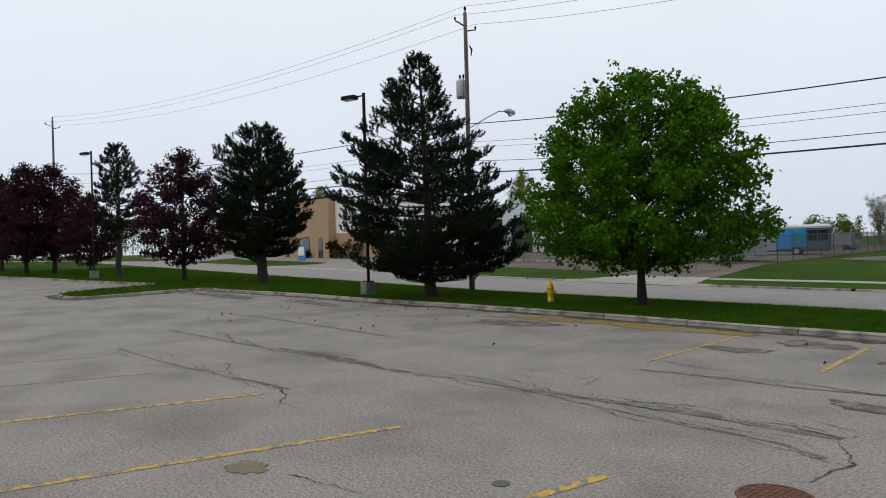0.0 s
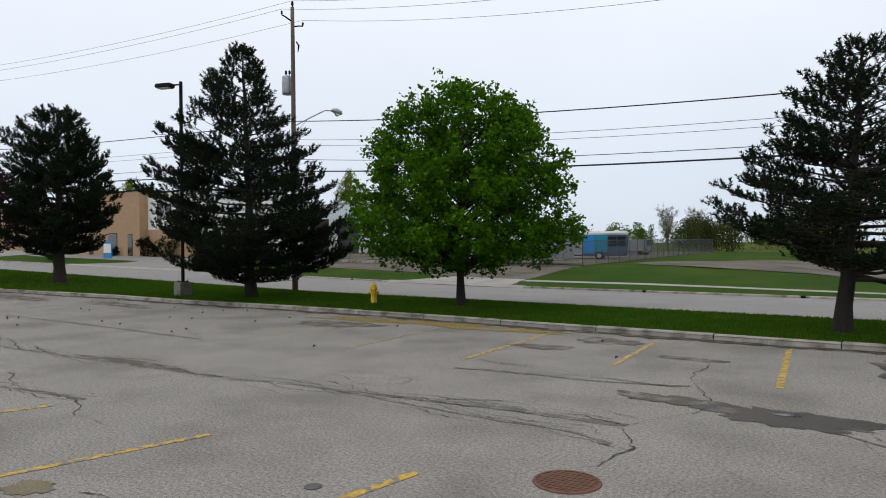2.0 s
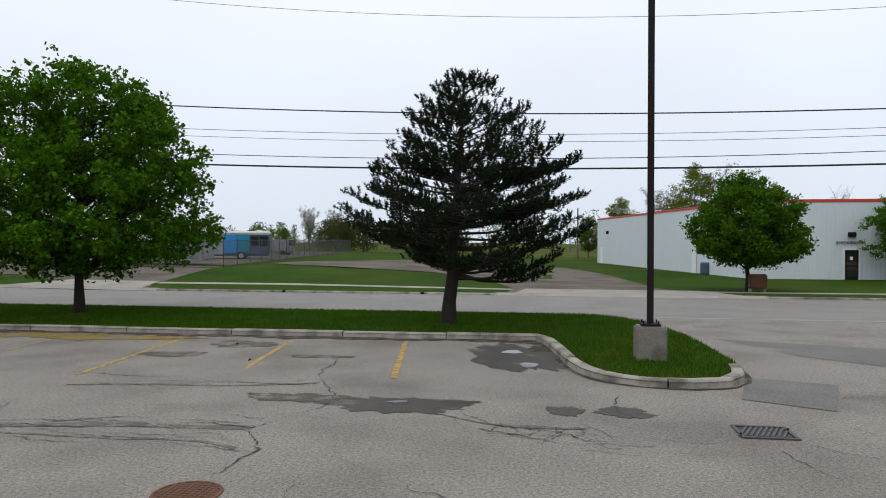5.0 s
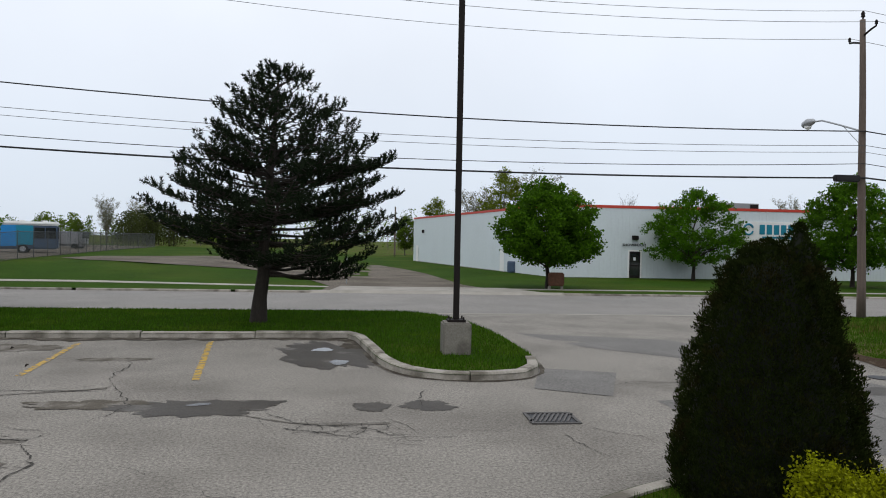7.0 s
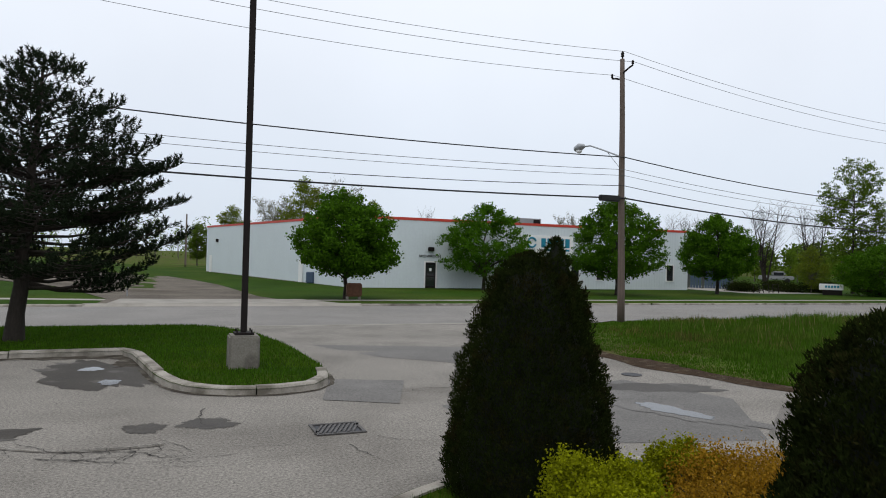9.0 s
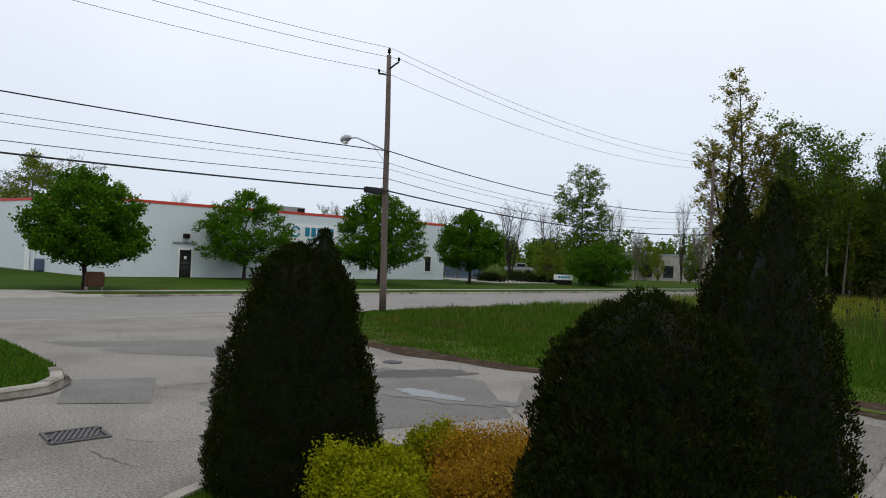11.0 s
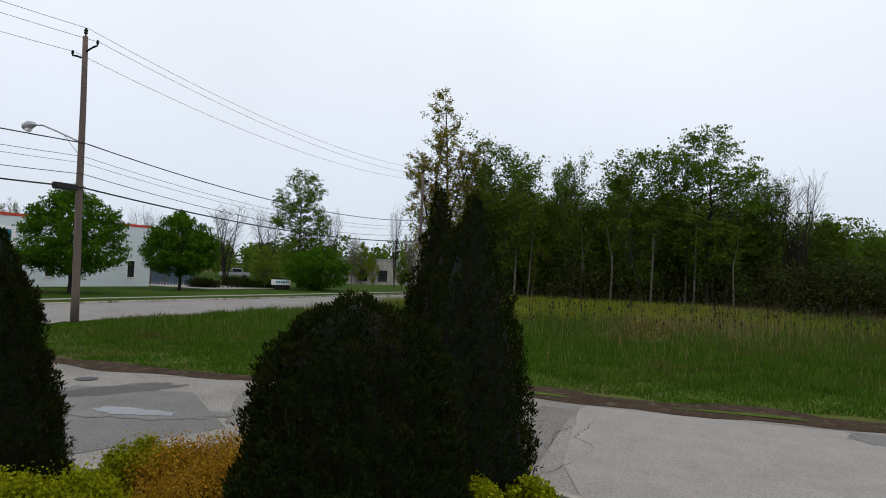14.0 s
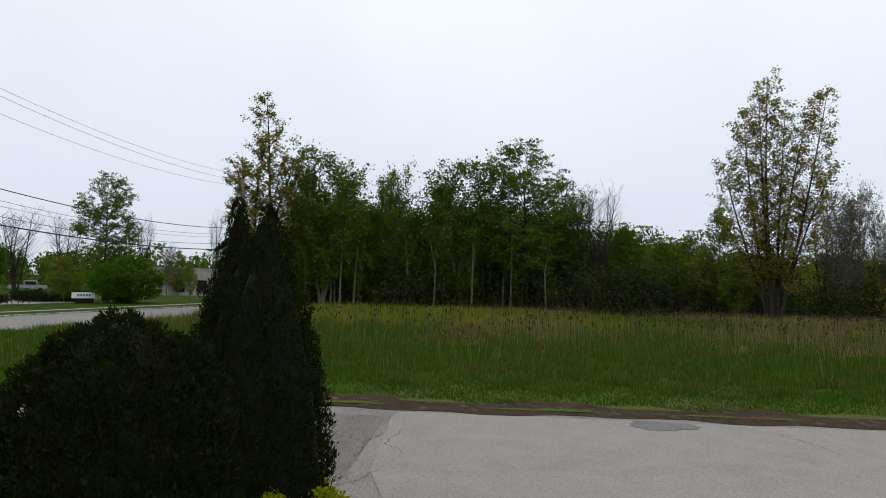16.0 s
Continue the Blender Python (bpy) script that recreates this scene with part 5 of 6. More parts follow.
    part("trunks", m, trunk, ob)
    part("leaves", leaf_mesh(name, np.concatenate(pts), leaf, rng, 0.3), material, ob)
    return ob


thicket("woods", "dense mixed green wood beyond the meadow", ((2, 23.5, 60, 80, 7.0, 10.4, 130, 1200, 1.05), (-4, 2, 62, 80, 6.0, 8.6, 30, 1000, 1.0), (-9, -4, 62, 80, 5.0, 7.6, 26, 1000, 1.0)), 81, WOOD_LEAF, 0.22)
thicket("light_woods", "lower yellow-green wood south of the tall trees", ((-32, -8, 64, 90, 3.8, 6.2, 76, 950, 1.15), (8, 24, 57, 60, 3.5, 6, 12, 600, 0.9)), 82, LIGHT_LEAF, 0.17)
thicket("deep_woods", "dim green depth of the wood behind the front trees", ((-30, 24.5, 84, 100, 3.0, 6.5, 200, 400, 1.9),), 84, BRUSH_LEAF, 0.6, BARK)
thicket("saplings", "slender pale-stemmed saplings at the wood's edge", ((2, 23, 54.5, 58, 6.5, 10.0, 16, 110, 0.5),), 88, WOOD_LEAF, 0.17)
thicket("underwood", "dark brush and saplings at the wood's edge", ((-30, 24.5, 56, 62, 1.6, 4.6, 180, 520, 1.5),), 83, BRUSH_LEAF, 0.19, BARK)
thicket("golden_brush", "yellow flowering brush at the wood's edge", ((-10.2, -8.4, 58, 61, 3.4, 4.9, 5, 420, 1.1), (-26, -20, 58, 66, 2.5, 4.0, 6, 350, 1.2)), 85, GOLD_BRUSH, 0.17)
thicket("low_woods", "low green treeline beyond the storage yard", ((99, 125, 150, 220, 3.6, 6.0, 90, 240, 1.4),), 89, WOOD_LEAF, 0.4)
thicket("brown_brush", "olive-brown brush behind the grass lot", ((105.2, 109.4, 118, 140, 3.8, 6.2, 26, 520, 1.3),), 91, BRUSH_LEAF, 0.26, BARK)
thicket("far_woods", "low hazy treeline on the horizon", ((27.5, 46, 120, 200, 4.5, 8.5, 90, 300, 1.3), (46, 60, 130, 230, 6, 9, 60, 160, 1.5), (60, 100, 190, 300, 8, 12, 90, 160, 1.6), (125, 172, 190, 300, 9, 13, 130, 160, 1.6), (-60, -24, 70, 130, 6, 10, 60, 220, 1.4)), 87, WOOD_LEAF, 0.55)
# trees behind the showroom and along the street to the east
for kind, az, d, h, wide in (("light", 79.3, 112, 15.6, 1.2), ("spare", 76.8, 116, 15.6, 1.5), ("spare", 81.5, 118, 13.0, 1.5), ("leafy", 87.3, 128, 10.2, 1.6), ("light", 84.7, 130, 11.6, 1.5), ("light", 73.6, 118, 12.6, 1.3), ("bare", 69.3, 118, 11, 0.6), ("leafy", 66.9, 100, 11.4, 0.8), ("spare", 57.9, 110, 10.8, 0.9),
                             ("bare", 49.0, 125, 11, 1.1), ("bare", 47.2, 120, 10.4, 1.0), ("bare", 42.9, 82, 9.4, 1.2), ("bare", 39.9, 84, 9.2, 1.1), ("layered", 37.3, 80, 13.2, 0.85), ("bare", 34.7, 84, 9.6, 0.6), ("spare", 33.0, 95, 7.6, 0.7), ("bare", 29.5, 96, 11.5, 0.45), ("light", 32.2, 110, 7.2, 1.2), ("spare", 28.2, 96, 8.4, 0.9),
                             ("spare", 110.0, 150, 9.6, 1.25), ("spare", 107.9, 148, 9.2, 1.2), ("leafy", 103.4, 140, 8.5, 1.3), ("leafy", 111.9, 150, 6.0, 1.2), ("spare", 101.2, 150, 9.5, 1.3), ("light", 135.5, 105, 13.0, 1.0), ("light", 131.5, 108, 12.0, 1.0), ("light", 152, 120, 12.0, 1.2)):
    far_tree(kind, az, d, h, az * 31, wide)
far_tree("light", 39.9, 76, 4.9, 40, 1.5)
far_tree("bush", 35.7, 74, 4.7, 36, 1.1)
far_tree("leafy", 28.9, 84, 5.6, 29, 0.9)
far_tree("light", 31.3, 92, 5.2, 31, 0.8)


# ---- meadow grass ----
rng = np.random.default_rng(90)
east_x = np.array([e[0] for e in reversed(east)])
east_y = np.array([e[1] for e in reversed(east)])


def edge_x(y):
    return np.interp(y, east_y, east_x)


def land(x, y):
    return np.array([level(a, b) for a, b in zip(x, y)])


def strip(n, y0, y1, d0, d1, power=1.6):
    y = rng.uniform(y0, y1, n)
    d = d0 + (d1 - d0) * rng.uniform(0, 1, n) ** power
    return edge_x(y) + d, y, d


x, y, d = strip(150000, -16, 22.2, 0.4, 12)
keep = d > np.where(y < 6, 0.95, 0.45) + 0.3 * np.sin(y * 2.3) * np.sin(y * 0.9)
x, y, d = x[keep], y[keep], d[keep]
grass("meadow_grass", "short green grass along the paving", x, y, land(x, y) + 0.02, (0.05 + 0.022 * d) * (0.9 + 0.35 * np.sin(x * 2.3 + y) * np.sin(y * 2.7)), BLADE, rng, 0.012)
x, y, d = strip(9000, -24, 22.0, 2.5, 36, 1.1)
pick = rng.integers(0, 9000, 150000)
x, y = x[pick] + rng.normal(size=150000) * 0.13, y[pick] + rng.normal(size=150000) * 0.13
d = np.maximum(x - edge_x(y), 0)
grass("tall_grass", "tall green meadow grass", x, y, land(x, y) + 0.02, np.clip(0.12 + 0.022 * d, 0, 0.62) * (0.7 + 0.6 * (pick % 17) / 17) * (0.85 + 0.3 * np.sin(x * 1.7 + 2 * np.sin(y * 0.9)) * np.sin(y * 2.1 + x * 0.6)), TALL, rng, 0.016)
x, y, d = strip(60000, -24, 21.5, 22, 46, 1.0)
keep = y - 0.33 * (x - 40) + rng.normal(size=len(x)) * 3 > -2
x, y, d = x[keep], y[keep], d[keep]
grass("fresh_grass", "bright yellow-green grass before the woods", x, y, land(x, y) + 0.02, 0.62, FRESH, rng, 0.02)
x, y, d = strip(60000, -24, 21.5, 8, 40, 0.9)
keep = np.sin(x * 0.35 + 1) + np.sin(y * 0.41) + rng.normal(size=len(x)) * 0.7 - 0.09 * (y + 2) > 0.6
x, y, d = x[keep], y[keep], d[keep]
grass("dry_stalks", "dry straw-coloured stalks in the meadow", x, y, land(x, y) + 0.02, np.clip(0.26 + 0.02 * d, 0, 0.75), STRAW, rng, 0.009)
x, y, d = strip(2200, -24, 21, 4, 34, 0.9)
grass("pale_stems", "thin pale grass stems standing above the meadow", x, y, land(x, y) + 0.02, np.clip(0.5 + 0.025 * d, 0, 1.0), STRAW, rng, 0.006, 0.5)
x, y, d = strip(1000, -22, 14, 9, 34, 0.9)
hs = rng.uniform(0.75, 1.35, len(x))
m = Mesh()
for a, b, h in zip(x, y, hs):
    z = level(a, b)
    m.tube([(a, b, z), (a + 0.03, b, z + h)], [0.005, 0.0035], 3, False)
    m.tube([(a + 0.03, b, z + h), (a + 0.03, b, z + h + 0.05), (a + 0.03, b, z + h + 0.12)], [0.01, 0.03, 0.008], 5, False)
tagged(part("teasels", m, SEED), "dark dry teasel heads standing in the meadow", "weeds", "", "stuff")
x, y, d = strip(420, -16, 10, 9, 26, 1.0)
keep = (np.abs(y - 4) < 1.2) | (np.abs(y + 3.5) < 0.9) | (np.abs(y + 13) < 2.5)
x, y = x[keep], y[keep]
tagged(part("yellow_flowers", leaf_mesh("yellow_flowers", np.stack([np.repeat(x, 8) + rng.normal(size=8 * len(x)) * 0.15, np.repeat(y, 8) + rng.normal(size=8 * len(x)) * 0.15, land(np.repeat(x, 8), np.repeat(y, 8)) + rng.uniform(0.5, 0.85, 8 * len(x))], 1), 0.05, rng), GOLD_LEAF), "yellow meadow flowers", "flowers", "", "stuff")

# mown grass on the strips and the bed


def within(poly, x, y):
    inside = np.zeros(len(x), bool)
    px, py = np.array([p[0] for p in poly]), np.array([p[1] for p in poly])
    j = len(poly) - 1
    for i in range(len(poly)):
        c = (py[i] > y) != (py[j] > y)
        with np.errstate(divide="ignore", invalid="ignore"):
            c &= x < (px[j] - px[i]) * (y - py[i]) / (py[j] - py[i]) + px[i]
        inside ^= c
        j = i
    return inside


def clear_of(line, x, y, gap):
    """Which places lie at least gap from every point of a line."""
    ok = np.ones(len(x), bool)
    for a, b in dense(line, 0.15):
        ok &= (x - a) ** 2 + (y - b) ** 2 > gap * gap
    return ok


n = 230000
x, y = rng.uniform(-30, 7.8, n), rng.uniform(11.6, 22.4, n)
k = within(main + flare[1:-1] + [(4.6, 22.3), (-30, 22.3), (-30, 14.6)], x, y) & clear_of(main, x, y, 0.21)
x, y = x[k], y[k]
grass("lawn_grass", "mown green grass blades on the strip", x, y, land(x, y) + 0.09, 0.075, BLADE, rng, 0.011)
n = 60000
x, y = rng.uniform(-75, -30, n), rng.uniform(5.5, 22.4, n)
k = within(west[::3] + [(-24, 22.3), (-130, 22.3)], x, y)
x, y = x[k], y[k]
grass("lawn_grass", "mown green grass under the tree row", x, y, land(x, y) + 0.09, 0.1, BLADE, rng, 0.03)
n = 60000
x, y = rng.uniform(4, 11.4, n), rng.uniform(-1, 7.1, n)
k = within(bed, x, y) & clear_of(bed, x, y, 0.2) & ~within([(6.4, 2.2), (6.8, 4.4), (7.3, 5.9), (8.6, 6.6), (10.0, 5.9), (10.9, 4.0), (10.8, 2.2), (9.6, 0.9), (7.4, 0.8)], x, y)
x, y = x[k], y[k]
grass("bed_grass", "green grass in the planting bed", x, y, land(x, y) + 0.09, 0.07, BLADE, rng, 0.006)


# ---- car park surface: lines, cracks, damp patches, covers ----
def painted(name, a, b, width, material, label):
    """A worn painted line between two places."""
    a, b = Vector((*a, 0)), Vector((*b, 0))
    d = (b - a).normalized()
    s = Vector((-d.y, d.x, 0)) * width / 2
    m = Mesh()
    n = max(2, int((b - a).length / 0.12))
    r = random.Random(int(a.x * 100 + a.y * 10))
    vs = []
    for i in range(n + 1):
        p = a + (b - a) * i / n
        for q in (p - s * r.uniform(0.8, 1.05), p + s * r.uniform(0.8, 1.05)):
            vs.append((q.x, q.y, level(q.x, q.y) + 0.005))
    m.add(vs, [(2 * i, 2 * i + 1, 2 * i + 3, 2 * i + 2)[::-1] for i in range(n)])
    return tagged(part(name, m, material), label, "road marking", "stall lines", "structure")


for a, b, mt in (((-3.55, 0.6), (-2.73, 5.39), YELLOW), ((-6.75, 0.8), (-5.76, 4.98), YELLOW), ((-9.85, 0.9), (-8.95, 4.3), FADED), ((-0.3, 1.6), (0.02, 5.77), YELLOW), ((-12.9, 1.0), (-11.9, 4.0), FADED),
                 ((1.2, 15.9), (1.9, 11.7), YELLOW), ((-1.35, 15.5), (-0.87, 12.1), YELLOW), ((-4.0, 15.8), (-3.38, 11.15), YELLOW), ((-6.85, 14.9), (-6.2, 10.9), FADED), ((-9.9, 14.6), (-9.2, 11.2), FADED)):
    painted("stall_line", a, b, 0.12, mt, "worn yellow stall line on the asphalt")


STAIN = mat("brown_stained_asphalt", (0.1, 0.087, 0.068), 0.8, 0, 0.35, 2.5, 50, 0.4, 0.004, spots=((0.17, 0.155, 0.135), 2.5, 0.45, 0.62), grain=0.4, spec=0.15)


def blotch(name, cx, cy, rx, ry, turn, material, label, seed, lift=0.006, wob=0.25):
    r = random.Random(seed)
    ph = [r.uniform(0, 6.28) for _ in range(5)]
    pts = []
    for i in range(90):
        a = 6.2832 * i / 90
        k = 1 + wob * (0.5 * math.sin(2 * a + ph[0]) + 0.4 * math.sin(3 * a + ph[1]) + 0.3 * math.sin(5 * a + ph[2]) + 0.25 * math.sin(9 * a + ph[3]) + 0.2 * math.sin(17 * a + ph[4]) + r.uniform(-0.22, 0.22))
        u, v = rx * k * math.cos(a), ry * k * math.sin(a)
        pts.append((cx + u * math.cos(turn) - v * math.sin(turn), cy + u * math.sin(turn) + v * math.cos(turn)))
    return structure(name, sheet(pts, lift), material, label, "stain")


def ragged_band(pts, width, seed, lift, ragged=0.7, shift=0.0):
    """A ribbon of uneven width along a line of places."""
    line = smooth_line([(x, y, 0) for x, y in pts], 0.12)
    vs = []
    for i, p in enumerate(line):
        d = (line[min(i + 1, len(line) - 1)] - line[max(i - 1, 0)]).normalized()
        q = Vector((-d.y, d.x, 0))
        w = [width * max(0.05, 0.5 + ragged * (noise.noise((i * 0.11, seed, k * 5.3)) + 0.6 * noise.noise((i * 0.5, seed, k * 9.1)))) for k in (0, 1)]
        for e in (p + q * (shift - w[0]), p + q * (shift + w[1])):
            vs.append((e.x, e.y, level(e.x, e.y) + lift))
    return Mesh().add(vs, [(2 * i, 2 * i + 2, 2 * i + 3, 2 * i + 1) for i in range(len(line) - 1)])


SEAM = mat("grimy_crack_edge", (0.125, 0.113, 0.096), 0.85, 0, 0.35, 3, 50, 0.5, 0.004, spots=((0.19, 0.177, 0.157), 3.5, 0.46, 0.6), grain=0.5, spec=0.15)
SILT = mat("kerb_foot_silt", (0.06, 0.051, 0.04), 0.9, 0, 0.4, 4, 50, 0.6, 0.006, spots=((0.14, 0.127, 0.105), 3.0, 0.5, 0.64), grain=0.4, spec=0.1)
BAND_A = [(-16, 6.6), (-11.5, 6.92), (-9.7, 7.1), (-7.6, 7.3), (-6.4, 7.45), (-5.1, 7.6), (-4.4, 7.88), (-3.1, 7.96), (-1.95, 8.15), (-0.7, 8.36), (0.93, 8.5)]
BAND_B = [(-13, 4.6), (-9.7, 4.8), (-8.0, 5.05), (-6.9, 5.25), (-5.76, 5.4)]
BAND_C = [(-3.3, 7.94), (-1.9, 7.86), (-0.65, 7.83), (0.43, 7.9), (1.1, 7.7)]
BAND_D = [(-3.0, 10.4), (-1.73, 10.62), (-0.83, 10.68), (0.0, 10.86), (0.8, 11.15)]
for i, (pts, w) in enumerate(((BAND_A, 0.13), (BAND_B, 0.07), (BAND_C, 0.05), (BAND_D, 0.06), ([(3.0, 9.55), (3.68, 9.15), (4.3, 9.05), (4.85, 9.1)], 0.05), ([(-22, 9.6), (-16, 9.9), (-10, 10.0)], 0.1))):
    structure("grimy_seam_%d" % (i + 1), ragged_band(pts, w, i * 3.7, 0.0042 + 0.0006 * i), SEAM, "dark grimy seam along a crack in the asphalt", "stain")
structure("kerb_silt_1", ragged_band([p for p in main if p[1] > 14.5], 0.42, 41.0, 0.0085, 0.9, -0.18), SILT, "dark damp silt gathered at the kerb's foot", "stain")
structure("kerb_silt_2", ragged_band(west[-60:], 0.4, 47.0, 0.0065, 0.9, -0.2), SILT, "dark silt gathered at the kerb's foot", "stain")
structure("kerb_silt_4", ragged_band([p for p in main if p[1] <= 14.5], 0.1, 43.0, 0.0085, 0.8, -0.04), SILT, "thin silt line round the kerbed grass point", "stain")
structure("kerb_silt_3", ragged_band(bed[20:], 0.1, 53.0, 0.0065, 0.9, -0.08), SILT, "dark silt round the planting bed's kerb", "stain")
structure("old_asphalt", sheet([(12.4, 2.95), (16.3, 3.5), (16.2, 5.4), (15.2, 8.6), (13.9, 8.7), (12.2, 7.4), (11.9, 5.6)], 0.0045), OLD, "darker cracked strip of old asphalt", "pavement")
blotch("damp_patch_1", 2.3, 9.95, 0.95, 0.5, -0.1, DAMP, "dark damp stain on the asphalt", 1, wob=0.35)
blotch("damp_patch_2", 0.85, 10.15, 0.72, 0.24, -0.05, STAIN, "faint brown damp stain on the asphalt", 2, 0.008, 0.4)
blotch("damp_patch_3", 3.85, 14.2, 0.85, 1.75, 0.45, DAMP, "dark damp corner by the kerb", 3)
blotch("damp_patch_4", 4.62, 9.95, 0.22, 0.28, 0.3, DAMP, "small damp spot", 4)
blotch("damp_patch_5", 5.38, 10.0, 0.36, 0.28, 0.2, DAMP, "small damp spot", 5)
blotch("damp_patch_6", -3.0, 13.4, 0.75, 0.28, 0.1, STAIN, "damp streak in a stall", 6)
blotch("damp_patch_7", -2.2, 14.9, 0.7, 0.5, 0.0, STAIN, "damp patch in a stall", 7)
blotch("damp_patch_8", -9.6, 13.9, 1.2, 0.7, 0.1, STAIN, "damp patch near the kerb", 8)
blotch("damp_patch_9", 0.0, 13.6, 0.6, 0.2, 0.1, STAIN, "damp streak in a stall", 9)
blotch("damp_patch_10", -21, 13.6, 2.2, 0.5, 0.05, STAIN, "damp streak near the kerb", 10)
blotch("damp_patch_11", -28, 12.6, 3.0, 0.6, 0.1, STAIN, "damp streak near the kerb", 11)
blotch("damp_patch_12", -8.2, 7.4, 1.6, 0.16, 0.1, STAIN, "dark streak along a crack", 12)
blotch("damp_patch_13", 12.9, 10.6, 1.2, 0.45, -0.3, DAMP, "damp area round a drain hole", 13)
blotch("pollen_film", -7.6, 15.35, 3.0, 0.6, 0.05, POLLEN, "ochre film of pollen on the asphalt by the kerb", 51, 0.0075, 0.5)
blotch("puddle_1", 2.35, 10.1, 0.16, 0.07, 0.2, WATER, "small puddle reflecting the sky", 20, 0.011)
blotch("puddle_2", 3.65, 14.75, 0.18, 0.24, 0.3, WATER, "puddle reflecting the sky", 21, 0.011)
blotch("puddle_3", 4.03, 13.3, 0.17, 0.24, 0.3, WATER, "puddle reflecting the sky", 22, 0.011)
blotch("puddle_4", 11.95, 8.95, 0.24, 0.6, 0.35, WATER, "long shallow puddle on the drive", 23, 0.016)
blotch("damp_patch_14", 11.95, 9.1, 0.55, 1.3, 0.3, PATCH, "dark patch round a puddle", 24, 0.011)
blotch("damp_patch_15", 16.9, -1.1, 0.35, 0.6, 0.0, PATCH, "shallow wet hollow at the paving's edge", 25, 0.012)
blotch("oil_stain", -2.5, 3.4, 0.26, 0.16, 0.2, mat("ochre_stain", (0.145, 0.122, 0.075), 0.85, 0, 0.4, 3, 40, 0.3), "ochre stain on the asphalt", 26)
structure("asphalt_patch_1", sheet([(7.6, 12.75), (8.85, 12.3), (8.15, 10.5), (7.1, 11.05)], 0.008), PATCH, "square dark asphalt repair", "pavement")
structure("asphalt_patch_2", sheet([(8.7, 10.2), (12.9, 11.4), (13.6, 9.4), (12.0, 7.2), (10.2, 7.6), (8.8, 8.0)], 0.005), PATCH, "large dark asphalt repair on the drive", "pavement")
structure("asphalt_patch_3", sheet([(8.2, 17.6), (11.6, 16.4), (12.8, 14.0), (11.0, 13.6), (9.2, 15.2)], 0.005), PATCH, "dark asphalt repair on the drive", "pavement")
structure("pale_paving", sheet([(16.25, 3.42), (12.9, 2.75), (11.2, 2.0), (10.5, -3), (13, -40), (18.4, -40), (18.1, -12), (17.62, -4.8), (17.4, -2.4), (17.15, 0.0), (16.85, 2.4), (16.75, 3.4)], 0.007), PALE, "pale grey paving of the rear drive", "pavement")


def crack(pts, width, seed):
    """A jagged crack as a thin dark ribbon."""
    r = random.Random(seed)
    line = [Vector((x, y, 0)) for x, y in pts]
    for depth in range(7):
        out = [line[0]]
        for p, q in zip(line, line[1:]):
            L = (q - p).length
            if L > 0.07:
                out.append((p + q) / 2 + Vector((q.y - p.y, p.x - q.x, 0)) * r.gauss(0, 0.085))
            out.append(q)
        line = out
    vs = []
    n = len(line)
    for i, p in enumerate(line):
        d = (line[min(i + 1, n - 1)] - line[max(i - 1, 0)]).normalized()
        s = Vector((-d.y, d.x, 0))
        w = width * r.uniform(0.15, 1.1) / 2 * (0.6 + 0.4 * math.sin(i * 0.11 + seed))
        for q in (p - s * w, p + s * w):
            vs.append((q.x, q.y, level(q.x, q.y) + 0.0095))
    return Mesh().add(vs, [(2 * i, 2 * i + 2, 2 * i + 3, 2 * i + 1) for i in range(n - 1)])


CRACKS = [
    [(-14, 7.4), (-9.8, 7.2), (-6.1, 7.4), (-3.9, 7.8), (-1.8, 8.2), (0.92, 8.5)], [(-9, 5.6), (-5.8, 5.3), (-4.2, 4.9)], [(-3.9, 8.3), (-1.0, 8.7), (0.9, 8.9)], [(0.92, 8.5), (1.4, 9.6), (0.9, 11.2), (0.5, 12.4), (0.2, 13.8)],
    [(-4.2, 11.3), (-1.5, 11.2), (0.6, 11.0)], [(0.9, 8.5), (1.3, 7.4), (1.2, 6.8)], [(3.3, 9.6), (4.0, 9.0), (4.8, 8.6), (5.4, 8.5)], [(3.6, 8.9), (4.6, 8.4), (5.2, 8.35)], [(5.4, 10.9), (5.3, 10.2), (5.5, 9.8)],
    [(7.3, 8.8), (8.0, 8.0), (8.6, 7.3)], [(8.2, 10.5), (9.2, 9.6), (10.0, 8.0)], [(8.0, 11.3), (9.6, 11.4), (11.5, 12.4)], [(16.2, 3.4), (14.6, 3.0), (13.6, 2.6), (12.0, 2.9)], [(15.6, 4.2), (14.2, 3.9), (13.0, 3.6)], [(15.2, 5.2), (14.9, 4.2), (14.2, 3.2)],
    [(16.9, -2.8), (15.4, -3.4), (14.0, -4.2)], [(-2.0, 3.6), (0.4, 4.6), (2.6, 5.0)], [(-14, 10.4), (-10, 10.0), (-7, 10.2)], [(2.2, 7.6), (3.6, 6.6), (5.6, 5.9)], [(9.0, 16.6), (10.2, 14.6), (11.8, 13.2)], [(-30, 10), (-22, 9.6), (-15, 9.9)], [(14.3, 11.4), (14.9, 9.7), (15.9, 7.2)],
    [(-6.5, 9.0), (-3.6, 9.3), (-0.6, 9.5), (0.9, 8.9)], [(12.2, 9.9), (13.4, 9.6), (14.3, 9.9)], [(4.9, 8.9), (5.1, 8.5), (4.8, 8.2)], [(4.3, 9.1), (4.4, 8.6), (4.2, 8.3)],
]
